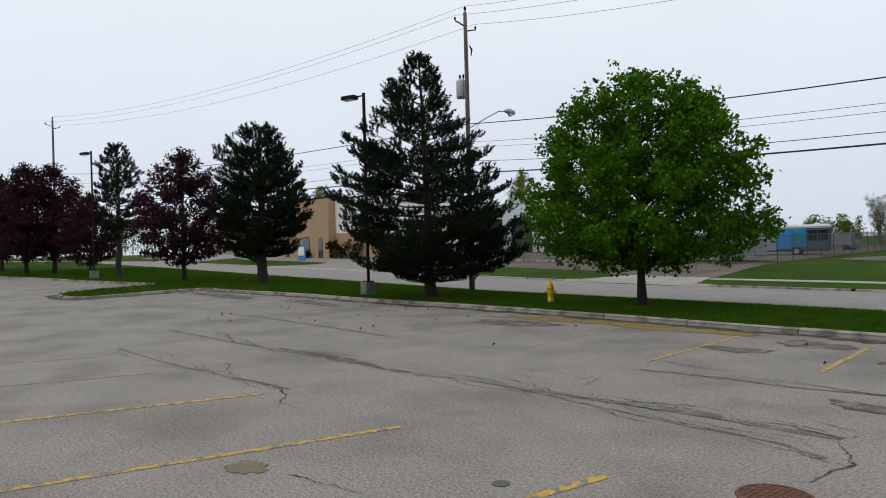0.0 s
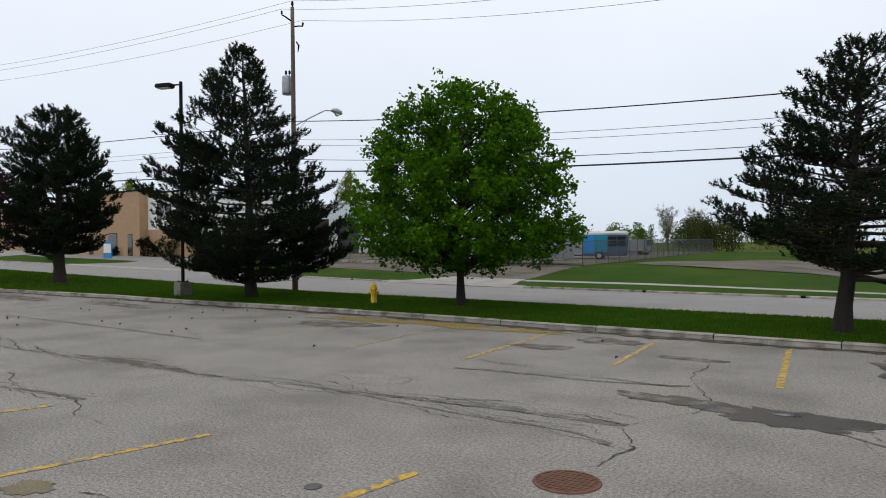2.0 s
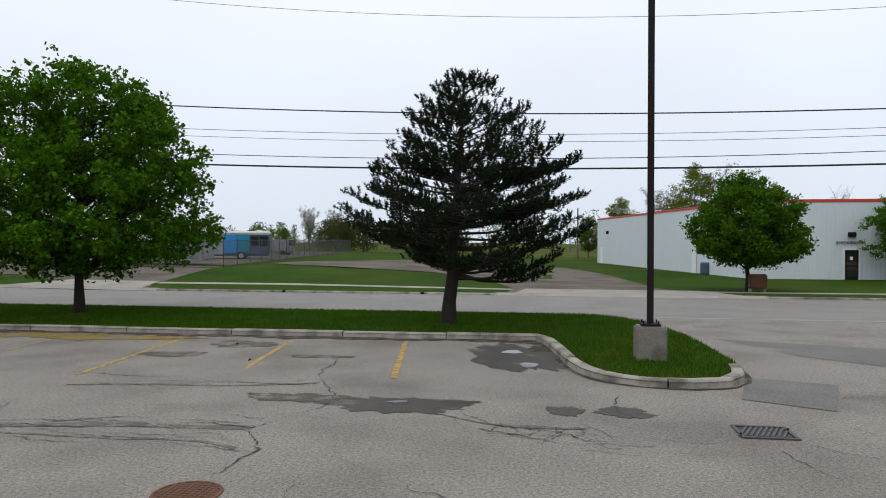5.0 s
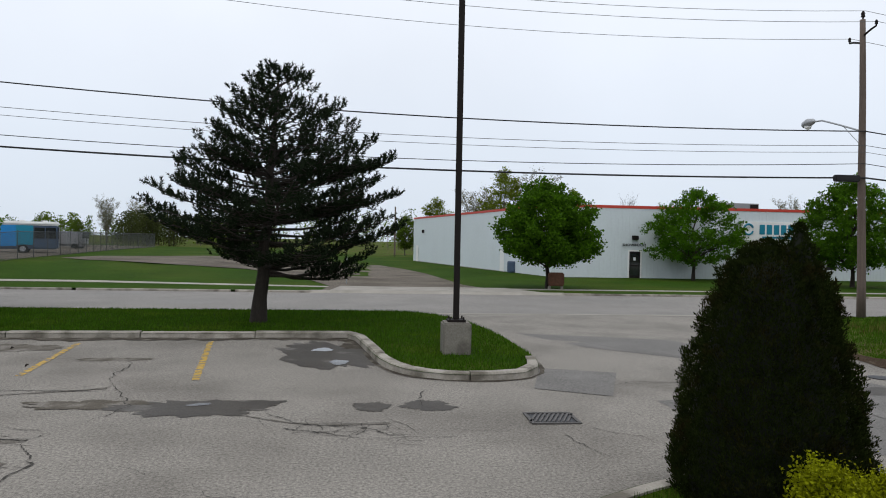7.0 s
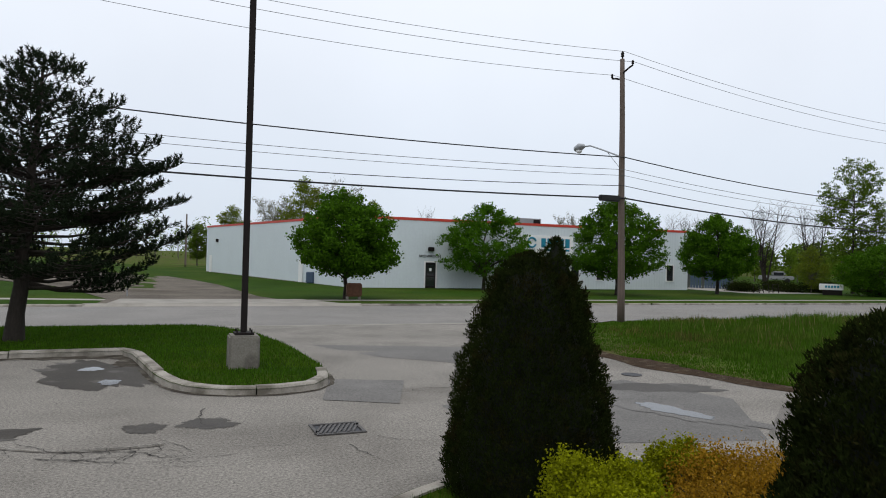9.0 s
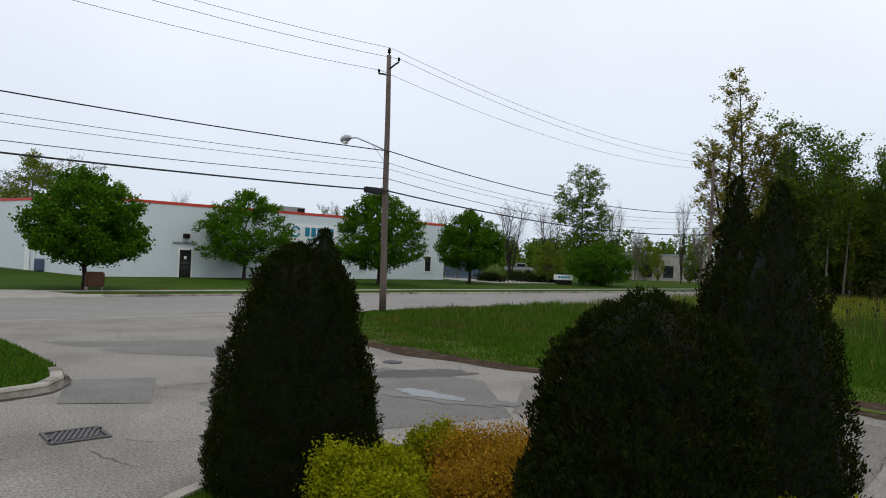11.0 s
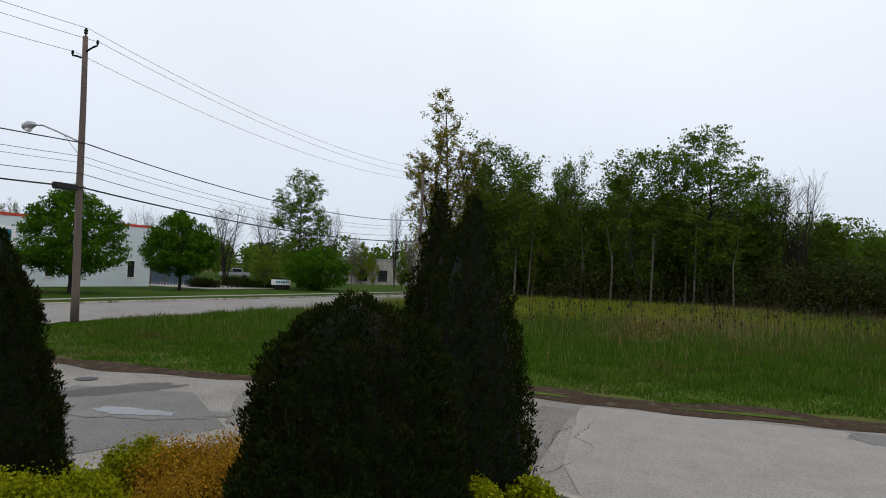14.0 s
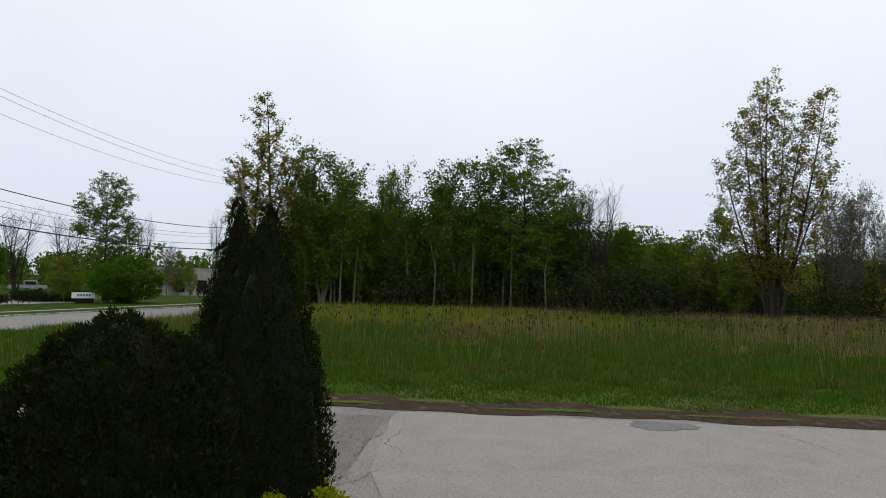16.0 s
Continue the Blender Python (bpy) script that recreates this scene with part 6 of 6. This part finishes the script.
for q, pts in enumerate((BAND_A, BAND_B, BAND_C, BAND_D)):
    for o in (-0.14, 0.11, 0.22):
        CRACKS.insert(12, [(x + 0.3 * math.sin(i * 2.1 + o * 9), y + o + 0.05 * math.sin(i * 1.7 + q)) for i, (x, y) in enumerate(pts)])
for x, y in ((4.0, 8.85), (4.25, 8.9), (4.5, 8.85), (4.75, 8.95), (3.8, 9.1)):
    CRACKS.insert(12, [(x, y + 0.25), (x + 0.06, y), (x - 0.05, y - 0.25)])
CRACKS[12:12] = [[(3.7, 9.0), (4.3, 9.1), (4.9, 9.15)], [(3.7, 8.7), (4.3, 8.72), (4.85, 9.0)], [(6.87, 8.52), (6.99, 8.01), (7.19, 7.63)], [(7.99, 9.7), (8.25, 9.2), (9.4, 8.6)], [(16.3, 3.45), (14.65, 3.25), (13.79, 3.15), (12.46, 2.89)], [(15.9, 4.6), (14.9, 4.2), (13.6, 4.4), (12.6, 3.6)]]
r = random.Random(17)
for cx, cy, sx, sy, count in ((4.6, 8.7, 0.9, 0.35, 12), (14.4, 4.1, 1.1, 0.6, 16), (8.9, 11.4, 0.9, 0.7, 10), (-3, 8.4, 3.2, 0.5, 12), (-12, 7.6, 6, 0.7, 12), (13.6, 10.6, 0.9, 0.8, 8), (2, 5.2, 2.0, 0.8, 7), (-8, 12, 6, 1.8, 10)):
    for k in range(count):
        x, y, a = r.gauss(cx, sx * 0.7), r.gauss(cy, sy * 0.7), r.uniform(-0.5, 0.5) + (1.57 if r.random() < 0.3 else 0)
        L = r.uniform(0.3, 0.9) * (1 + sx * 0.3)
        CRACKS.append([(x, y), (x + L * math.cos(a), y + L * math.sin(a))])
m = Mesh()
for i, c in enumerate(CRACKS):
    k = crack(c, 0.03 if i < 12 else 0.02 if i < 45 else 0.012, i)
    m.add(k.v, k.f)
structure("cracks", m, CRACK, "long dark cracks wandering over the asphalt", "crack")

# fallen cones and debris on the asphalt
m = Mesh()
r = random.Random(5)
for i in range(26):
    x, y = r.gauss(-16, 6), r.uniform(8.5, 15)
    z = level(x, y)
    m.tube([(x, y, z + 0.005), (x + 0.02, y, z + 0.035), (x + 0.05, y + 0.02, z + 0.03)], [0.012, 0.02, 0.006], 6)
tagged(part("fallen_cones", m, BARK), "small brown pine cones scattered on the asphalt", "debris", "", "stuff")


def manhole(at):
    ob = thing("manhole_cover", at, "round rusty manhole cover set in the asphalt", "manhole")
    ring = Mesh()
    n = 40
    vs = []
    for rr, z in ((0.278, 0.006), (0.278, 0.014), (0.302, 0.014), (0.31, 0.004)):
        vs += [(rr * math.cos(6.2832 * k / n), rr * math.sin(6.2832 * k / n), z) for k in range(n)]
    ring.add(vs, [(i * n + k, (i + 1) * n + k, (i + 1) * n + (k + 1) % n, i * n + (k + 1) % n)[::-1] for i in range(3) for k in range(n)])
    part("frame", ring, RUST, ob)
    part("lid", Mesh().lathe(0, 0, [(0.274, 0.001), (0.274, 0.008), (0.0, 0.0085)], 40), RUST, ob)
    st = Mesh().box(-0.02, -0.02, 0.008, 0.02, 0.02, 0.013).data("stud")
    for i in range(-5, 6):
        for j in range(-5, 6):
            if math.hypot(i, j) < 5.05:
                o = part("stud", st, RUST, ob)
                o.matrix_basis = pose(i * 0.052, j * 0.052, 0.0, 0, 0, 45)
    return ob


manhole((1.28, 6.37, 0.0))
g = thing("storm_drain", (6.9, 9.27, 0.0), "square slotted iron storm drain in the asphalt", "drain")
fr = Mesh()
for bx in ((-0.36, -0.3, 0.36, -0.25), (-0.36, 0.25, 0.36, 0.3), (-0.36, -0.25, -0.31, 0.25), (0.31, -0.25, 0.36, 0.25)):
    fr.box(bx[0], bx[1], 0.004, bx[2], bx[3], 0.02, 0.003)
part("frame", fr, GRATE, g)
# flat black plate under the bars paints the shade of the drain's pit
part("pit_shade", Mesh().box(-0.31, -0.25, 0.0045, 0.31, 0.25, 0.006), BLACK, g)
for i in range(9):
    o = part("bar", Mesh().box(-0.022, -0.25, 0.008, 0.022, 0.25, 0.02, 0.003), GRATE, g)
    o.matrix_basis = pose(-0.27 + i * 0.0675, 0, 0, 0, 0, -24) @ Matrix.Diagonal((0.8, 0.98, 1, 1))
g.matrix_basis = pose(6.9, 9.27, 0, 0, 0, 0) @ Matrix.Diagonal((0.88, 0.92, 1, 1))
d2 = thing("drain_hole", (13.42, 11.83, 0.0), "small drain opening in the drive, its shaded hole painted as a black disc", "drain")
# no real hole: a black disc paints the shade inside the opening
part("opening", Mesh().lathe(0, 0, [(0.2, 0.006), (0.2, 0.013), (0.0, 0.0135)], 20), BLACK, d2)
cv = thing("valve_cover", (-0.47, 4.93, 0.0), "small grey valve cover in the asphalt", "cover")
part("lid", Mesh().lathe(0, 0, [(0.08, 0.0), (0.08, 0.009), (0.0, 0.01)], 18), GRATE, cv)


# ---- across the street ----
def stump_box(at):
    ob = thing("rusty_mailbox_stand", at, "rusty brown box on short posts under the street tree", "utility box")
    part("box", Mesh().box(-0.45, -0.22, 0.2, 0.4, 0.22, 0.95, 0.06), RUST, ob)
    for x in (-0.4, 0.3):
        part("leg", Mesh().box(x - 0.06, -0.1, -0.1, x + 0.06, 0.1, 0.2, 0.01), WALKWAY, ob)


stump_box(on(14.9, 38.5, 0.05))
can = thing("litter_bin", on(17.2, 62, 0.1), "blue-grey bin beside the showroom wall", "bin")
part("drum", Mesh().lathe(0, 0, [(0.4, 0), (0.45, 0.1), (0.45, 0.9), (0.4, 1.0)], 16), NAVY, can)
sg = thing("roadside_sign", on(61.6, 45.8, 0.06), "low white roadside sign with teal shapes", "sign")
part("panel", Mesh().box(-1.0, -0.08, 0.5, 1.0, 0.08, 1.05, 0.02), WHITE, sg)
for i in range(5):
    part("logo_bar", Mesh().box(-0.55 + i * 0.25, -0.1, 0.7, -0.37 + i * 0.25, -0.08, 0.9), TEAL, sg)
part("base", Mesh().box(-0.7, -0.12, -0.1, 0.9, 0.12, 0.5, 0.03), DARKMETAL, sg)
sg.matrix_basis = pose(*on(61.6, 45.8, 0.06), 0, 0, -35)
for x, y, w in ((57.6, 52.2, 2.0), (62.5, 51.5, 2.2), (66.5, 51, 1.8)):
    low_shrub("clipped_hedge", "low dark clipped hedge on the showroom lawn", on(x, y), w, 0.85, THUJA, int(x), 5000, 0.12, "clipped hedges", 90)
sc = thing("screen_fence", (56.4, 58.6, level(56.4, 58.6) + 0.08), "dark grey slatted screen fence beside the showroom", "fence")
for i in range(16):
    part("slat", Mesh().box(i * 0.28, -0.02, 0.08, i * 0.28 + 0.25, 0.02, 1.9), NAVY if i % 5 else FENCE, sc)
for i in range(4):
    part("post", Mesh().box(i * 1.45 - 0.05, 0.02, -0.1, i * 1.45 + 0.05, 0.12, 2.0), DARKMETAL, sc)
sc.matrix_basis = pose(56.4, 58.6, level(56.4, 58.6) + 0.08, 0, 0, -42)
pk = thing("parked_pickup", (93.6, 80.9, level(93.6, 80.9) + 0.1), "pale grey pickup truck parked far beyond the showroom", "truck")
part("body", Mesh().box(-2.5, -0.9, 0.45, 2.5, 0.9, 1.05, 0.1), ALU, pk)
part("cab", Mesh().box(-0.6, -0.82, 1.05, 1.3, 0.82, 1.75, 0.18), ALU, pk)
part("side_window", Mesh().box(-0.35, -0.85, 1.15, 1.05, -0.8, 1.6, 0.02), BLACKGLASS, pk)
for wx in (-1.6, 1.6):
    for wy in (-0.92, 0.7):
        part("wheel", Mesh().tube([(wx, wy, 0.36), (wx, wy + 0.22, 0.36)], 0.36, 16), RUBBER, pk)
pk.matrix_basis = pose(93.6, 80.9, level(93.6, 80.9) + 0.1, 0, 0, -45)
rk = thing("bike_rack", on(55.6, 49, 0.1), "grey metal bike rack beside the showroom", "bike rack")
for i in range(3):
    part("hoop", Mesh().tube([(i * 1.2, 0, 0), (i * 1.2 - 0.1, 0, 0.8), (i * 1.2 + 0.6, 0, 0.85), (i * 1.2 + 0.7, 0, 0)], 0.04, 6), DARKMETAL, rk)
sp2 = thing("sign_post", on(3.2, 40.5, 0.05), "thin grey sign post on the verge", "sign post")
part("post", Mesh().box(-0.03, -0.03, -0.1, 0.03, 0.03, 1.6), GREYMETAL, sp2)


def simple_house(name, label, x0, y0, x1, y1, z, h, wallmat, trimmat, windows=(), turn=0.0, doors=()):
    """A flat-roofed block with a parapet, windows and doors set in its street side."""
    ob = thing(name, (x0, y0, z), label, "building")
    w, d = x1 - x0, y1 - y0
    wl = Mesh()
    t = 0.25
    wl.box(0, 0, -0.6, w, t, h)
    wl.box(0, d - t, -0.6, w, d, h)
    wl.box(0, t, -0.6, t, d - t, h)
    wl.box(w - t, t, -0.6, w, d - t, h)
    part("wall", wl, wallmat, ob)
    part("roof", Mesh().box(t, t, h - 0.3, w - t, d - t, h - 0.1), GRAVEL, ob)
    tr = Mesh()
    for bx in ((-0.06, -0.06, w + 0.06, 0.2), (-0.06, d - 0.2, w + 0.06, d + 0.06), (-0.06, 0.2, 0.2, d - 0.2), (w - 0.2, 0.2, w + 0.06, d - 0.2)):
        tr.box(bx[0], bx[1], h, bx[2], bx[3], h + 0.22)
    part("roof_trim", tr, trimmat, ob)
    for a, b, c, e in windows:
        f = part("window", Mesh().box(a - 0.08, -0.04, c - 0.08, b + 0.08, -0.002, e + 0.08, 0.01), trimmat, ob)
        part("pane", Mesh().box(a, -0.06, c, b, -0.04, e), BLACKGLASS, f)
    for a, b, c, e in doors:
        f = part("door", Mesh().box(a - 0.08, -0.04, c - 0.05, b + 0.08, -0.002, e + 0.08, 0.01), DARKMETAL, ob)
        part("pane", Mesh().box(a, -0.06, c, b, -0.04, e), BLACKGLASS, f)
    ob.matrix_basis = pose(x0, y0, z, 0, 0, turn)
    return ob


office = simple_house("brick_office", "two-storey tan brick office with dark trim", -94, 45.5, -78, 66, 0.9, 8.2, TAN, DARKMETAL, ((3, 4, 0.4, 3),), 0, ((8.3, 10.4, 0.0, 3.0), (13.2, 14.2, 0.0, 2.8)))
annex = simple_house("panel_annex", "white panelled upper storey over tan brick", -78, 46.6, -67, 62, 0.9, 7.8, WHITE, DARKMETAL, ((2.2, 3.1, 4.3, 6.4), (4.4, 5.3, 4.3, 6.4), (6.6, 7.5, 4.3, 6.4)))
part("brick_base", Mesh().box(-0.05, -0.12, -0.6, 11.05, -0.01, 3.4), TAN, annex, "tan brick lower wall")
simple_house("white_warehouse", "white metal warehouse with dark loading doors", -84, 70, -60, 92, 0.7, 7.2, SIDING, ALU, (), 0, ((3, 7, 0, 5.2), (9.5, 13.5, 0, 5.2), (15.5, 19.5, 0, 5.2)))
simple_house("far_factory", "long low beige factory far down the street", -175, 62, -118, 90, 1.3, 7.0, TAN, WALKWAY, tuple((4 + 6 * i, 7 + 6 * i, 1.2, 3.2) for i in range(8)))
simple_house("grey_house", "small grey flat-roofed building far down the street", 97, 60, 115, 72, -0.5, 4.0, WALKWAY, ALU, ((1.2, 2.6, 0.6, 2.4), (4.5, 6.2, 0.6, 2.4), (9, 10.5, 0.6, 2.4)), -30)
for az, d, h in ((157, 95, 1.6), (146.8, 88, 1.5)):
    far_tree("bush", az, d, h * 1.4, az, 0.6)
for x, y, r0, h0 in ((-77, 45.5, 0.9, 2.4), (-75, 45.8, 0.8, 1.8), (-71.5, 45.8, 1.3, 2.6), (-83.5, 44.8, 0.8, 1.1)):
    low_shrub("foundation_shrub", "dark clipped shrub at the brick wall", on(x, y), r0, h0, THUJA, int(-x), 2500, 0.12, "foundation shrubs", 60)


def box_trailer(at, turn):
    ob = thing("box_trailer", at, "grey enclosed box trailer parked in the yard", "trailer")
    part("body", Mesh().box(0, 0, 0.42, 7.0, 2.0, 1.92, 0.08), ALU, ob)
    part("skirt_trim", Mesh().box(-0.02, -0.03, 0.38, 7.02, 0.0, 0.48, 0.01), GREYMETAL, ob)
    for i, (x0, x1, c, e) in enumerate(((1.2, 1.9, 0.6, 1.8), (5.9, 6.6, 0.6, 1.8))):
        part("side_door", Mesh().box(x0, -0.03, c, x1, 0.0, e, 0.01), ALU, ob)
    part("wheel_arch", Mesh().tube([(4.7 + 0.5 * math.cos(radians(a)), -0.02, 0.45 + 0.5 * math.sin(radians(a))) for a in range(0, 181, 20)], 0.06, 6), DARKMETAL, ob)
    for y in (0.0, 1.8):
        w = part("wheel", Mesh().tube([(4.7, y - 0.02, 0.36), (4.7, y + 0.22, 0.36)], 0.36, 20), RUBBER, ob)
        part("rim", Mesh().tube([(4.7, y - 0.04, 0.36), (4.7, y, 0.36)], 0.22, 16), GREYMETAL, w)
    part("tongue", Mesh().tube([(0, 1.2, 0.5), (-1.3, 1.2, 0.48), (-1.3, 1.2, 0.0)], 0.05, 6), DARKMETAL, ob)
    ob.matrix_basis = pose(*at, 0, 0, turn)
    return ob


box_trailer((-28.4, 48.7, 0.44), 3)


def coach(at, turn):
    ob = thing("parked_coach", at, "parked coach with bright blue and teal sides", "bus")
    part("body", Mesh().box(0, 0, 0.45, 11.0, 2.5, 2.9, 0.15), NAVY, ob)
    part("roof", Mesh().box(-0.05, -0.03, 2.85, 11.05, 2.53, 3.25, 0.14), WHITE, ob, "white rounded roof")
    part("blue_panel", Mesh().box(6.0, -0.04, 0.75, 7.3, 0.0, 2.85, 0.01), BLUE, ob, "bright blue side panel")
    part("teal_panel", Mesh().box(7.3, -0.045, 0.9, 8.8, 0.0, 2.85, 0.01), TEAL, ob, "teal side panel")
    part("grey_panel", Mesh().box(0.1, -0.04, 0.6, 6.0, 0.0, 2.85, 0.01), ALU, ob, "grey side panel")
    part("windscreen", Mesh().box(10.98, 0.2, 1.5, 11.04, 2.3, 2.7, 0.02), BLACKGLASS, ob)
    for i in range(2):
        part("window", Mesh().box(8.9 + i * 1.0, -0.05, 1.55, 9.8 + i * 1.0, 0.0, 2.65, 0.01), BLACKGLASS, ob)
    for x in (2.2, 7.9):
        for y in (0.0, 2.25):
            w = part("wheel", Mesh().tube([(x, y - 0.02, 0.48), (x, y + 0.27, 0.48)], 0.48, 20), RUBBER, ob)
            part("rim", Mesh().tube([(x, y - 0.05, 0.48), (x, y, 0.48)], 0.27, 16), GREYMETAL, w)
    for i in range(5):
        part("roof_vent", Mesh().box(1.5 + i * 2, 0.9, 3.24, 2.0 + i * 2, 1.6, 3.38, 0.04), WHITE, ob)
    ob.matrix_basis = pose(*at, 0, 0, turn) @ Matrix.Scale(0.85, 4)
    return ob


coach((-31.3, 60.8, 0.52), 20)
vn = thing("white_van", (-32.2, 82, 0.55), "white van parked behind the fence", "van")
part("body", Mesh().box(0, 0, 0.35, 4.6, 1.9, 2.0, 0.25), ALU, vn)
part("windscreen", Mesh().box(4.5, 0.15, 1.25, 4.63, 1.75, 1.95, 0.03), BLACKGLASS, vn)
for x in (0.9, 3.7):
    for y in (-0.02, 1.7):
        part("wheel", Mesh().tube([(x, y, 0.33), (x, y + 0.22, 0.33)], 0.33, 16), RUBBER, vn)
for i, (x, y, mt, s) in enumerate(((-40, 60, DARKMETAL, 1.0), (-44, 62, ALU, 1.2), (-36.5, 66, RUST, 0.9), (-47, 58, NAVY, 1.1))):
    cr = thing("yard_crate", (x, y, level(x, y) + 0.1), "stacked storage crate in the yard", "crate", "yard crates")
    part("box", Mesh().box(-1.2 * s, -0.9 * s, 0, 1.2 * s, 0.9 * s, 1.5 * s, 0.05), mt, cr)
    part("lid", Mesh().box(-1.24 * s, -0.94 * s, 1.5 * s, 1.24 * s, 0.94 * s, 1.6 * s, 0.02), mt, cr)


def chain_fence(line, height, label):
    """Posts, rails and a woven wire mesh of real strands."""
    ob = thing("chain_fence", (0, 0, 0), label, "fence")
    for (ax, ay), (bx, by) in zip(line, line[1:]):
        L = math.dist((ax, ay), (bx, by))
        n = max(1, round(L / 3))
        P = [Vector((ax + (bx - ax) * i / n, ay + (by - ay) * i / n, 0)) for i in range(n + 1)]
        for p in P:
            p.z = level(p.x, p.y) + 0.08
            part("post", Mesh().tube([p - Vector((0, 0, 0.1)), p + Vector((0, 0, height + 0.1))], 0.03, 6), FENCE, ob)
        for a, b in zip(P, P[1:]):
            part("rail", Mesh().tube([a + Vector((0, 0, height)), b + Vector((0, 0, height))], 0.022, 5), FENCE, ob)
            m = Mesh()
            d = (b - a)
            k = int(d.length / 0.16)
            for i in range(-int(height / 0.16), k):
                for s in (1, -1):
                    u0, u1 = i * 0.16, i * 0.16 + height
                    z0, z1 = 0.0, height
                    if u0 < 0:
                        z0, u0 = -u0, 0
                    if u1 > d.length:
                        z1, u1 = z1 - (u1 - d.length), d.length
                    if z1 <= z0:
                        continue
                    if s < 0:
                        z0, z1 = height - z0, height - z1
                    p, q = a + d * (u0 / d.length) + Vector((0, 0, z0)), a + d * (u1 / d.length) + Vector((0, 0, z1))
                    m.tube([p, q], 0.006, 3, False)
            part("mesh_panel", m, FENCE, ob)
    return ob


chain_fence([(-52, 47.2), (-28, 47.2), (-19.3, 48.1), (-20.6, 60), (-24.2, 83), (-27, 106)], 1.9, "grey chain-link fence round the storage yard")
wl = thing("concrete_blocks", (0, 0, 0), "row of low pale concrete wheel stops before the yard", "wheel stop")
for i in range(7):
    part("block", Mesh().box(-48 + i * 2.7, 45.6, level(-48 + i * 2.7, 45.6) + 0.08, -45.6 + i * 2.7, 45.9, level(-48 + i * 2.7, 45.6) + 0.36, 0.04), CONCRETE, wl)
kb = thing("blue_signboard", on(-70.5, 37.8, 0.1), "small blue and white board on the far lawn", "sign")
part("panel", Mesh().box(-0.9, -0.05, 0.4, 0.9, 0.05, 2.2, 0.02), BLUE, kb)
part("notice", Mesh().box(-0.8, -0.07, 1.0, 0.8, -0.05, 2.0, 0.01), WHITE, kb)
for x, y in ((-52.0, 39.5), (-47.5, 38.8)):
    mb = thing("lawn_sign", on(x, y, 0.06), "small dark sign with unreadable white bars", "sign", "lawn signs")
    part("panel", Mesh().box(-1.0, -0.06, 0.5, 1.0, 0.06, 1.4, 0.02), DARKMETAL, mb)
    part("bar", Mesh().box(-0.7, -0.08, 0.95, 0.7, -0.06, 1.15), WHITE, mb)
    part("post", Mesh().box(-0.06, -0.05, -0.1, 0.06, 0.05, 0.5), DARKMETAL, mb)
fp = thing("far_pole", on(8.5, 118, 0.0), "bare dark pole far beyond the showroom", "utility pole")
part("post", Mesh().tube([(0, 0, -0.3), (0, 0, 8.5)], [0.16, 0.11], 8), POLEWOOD, fp)
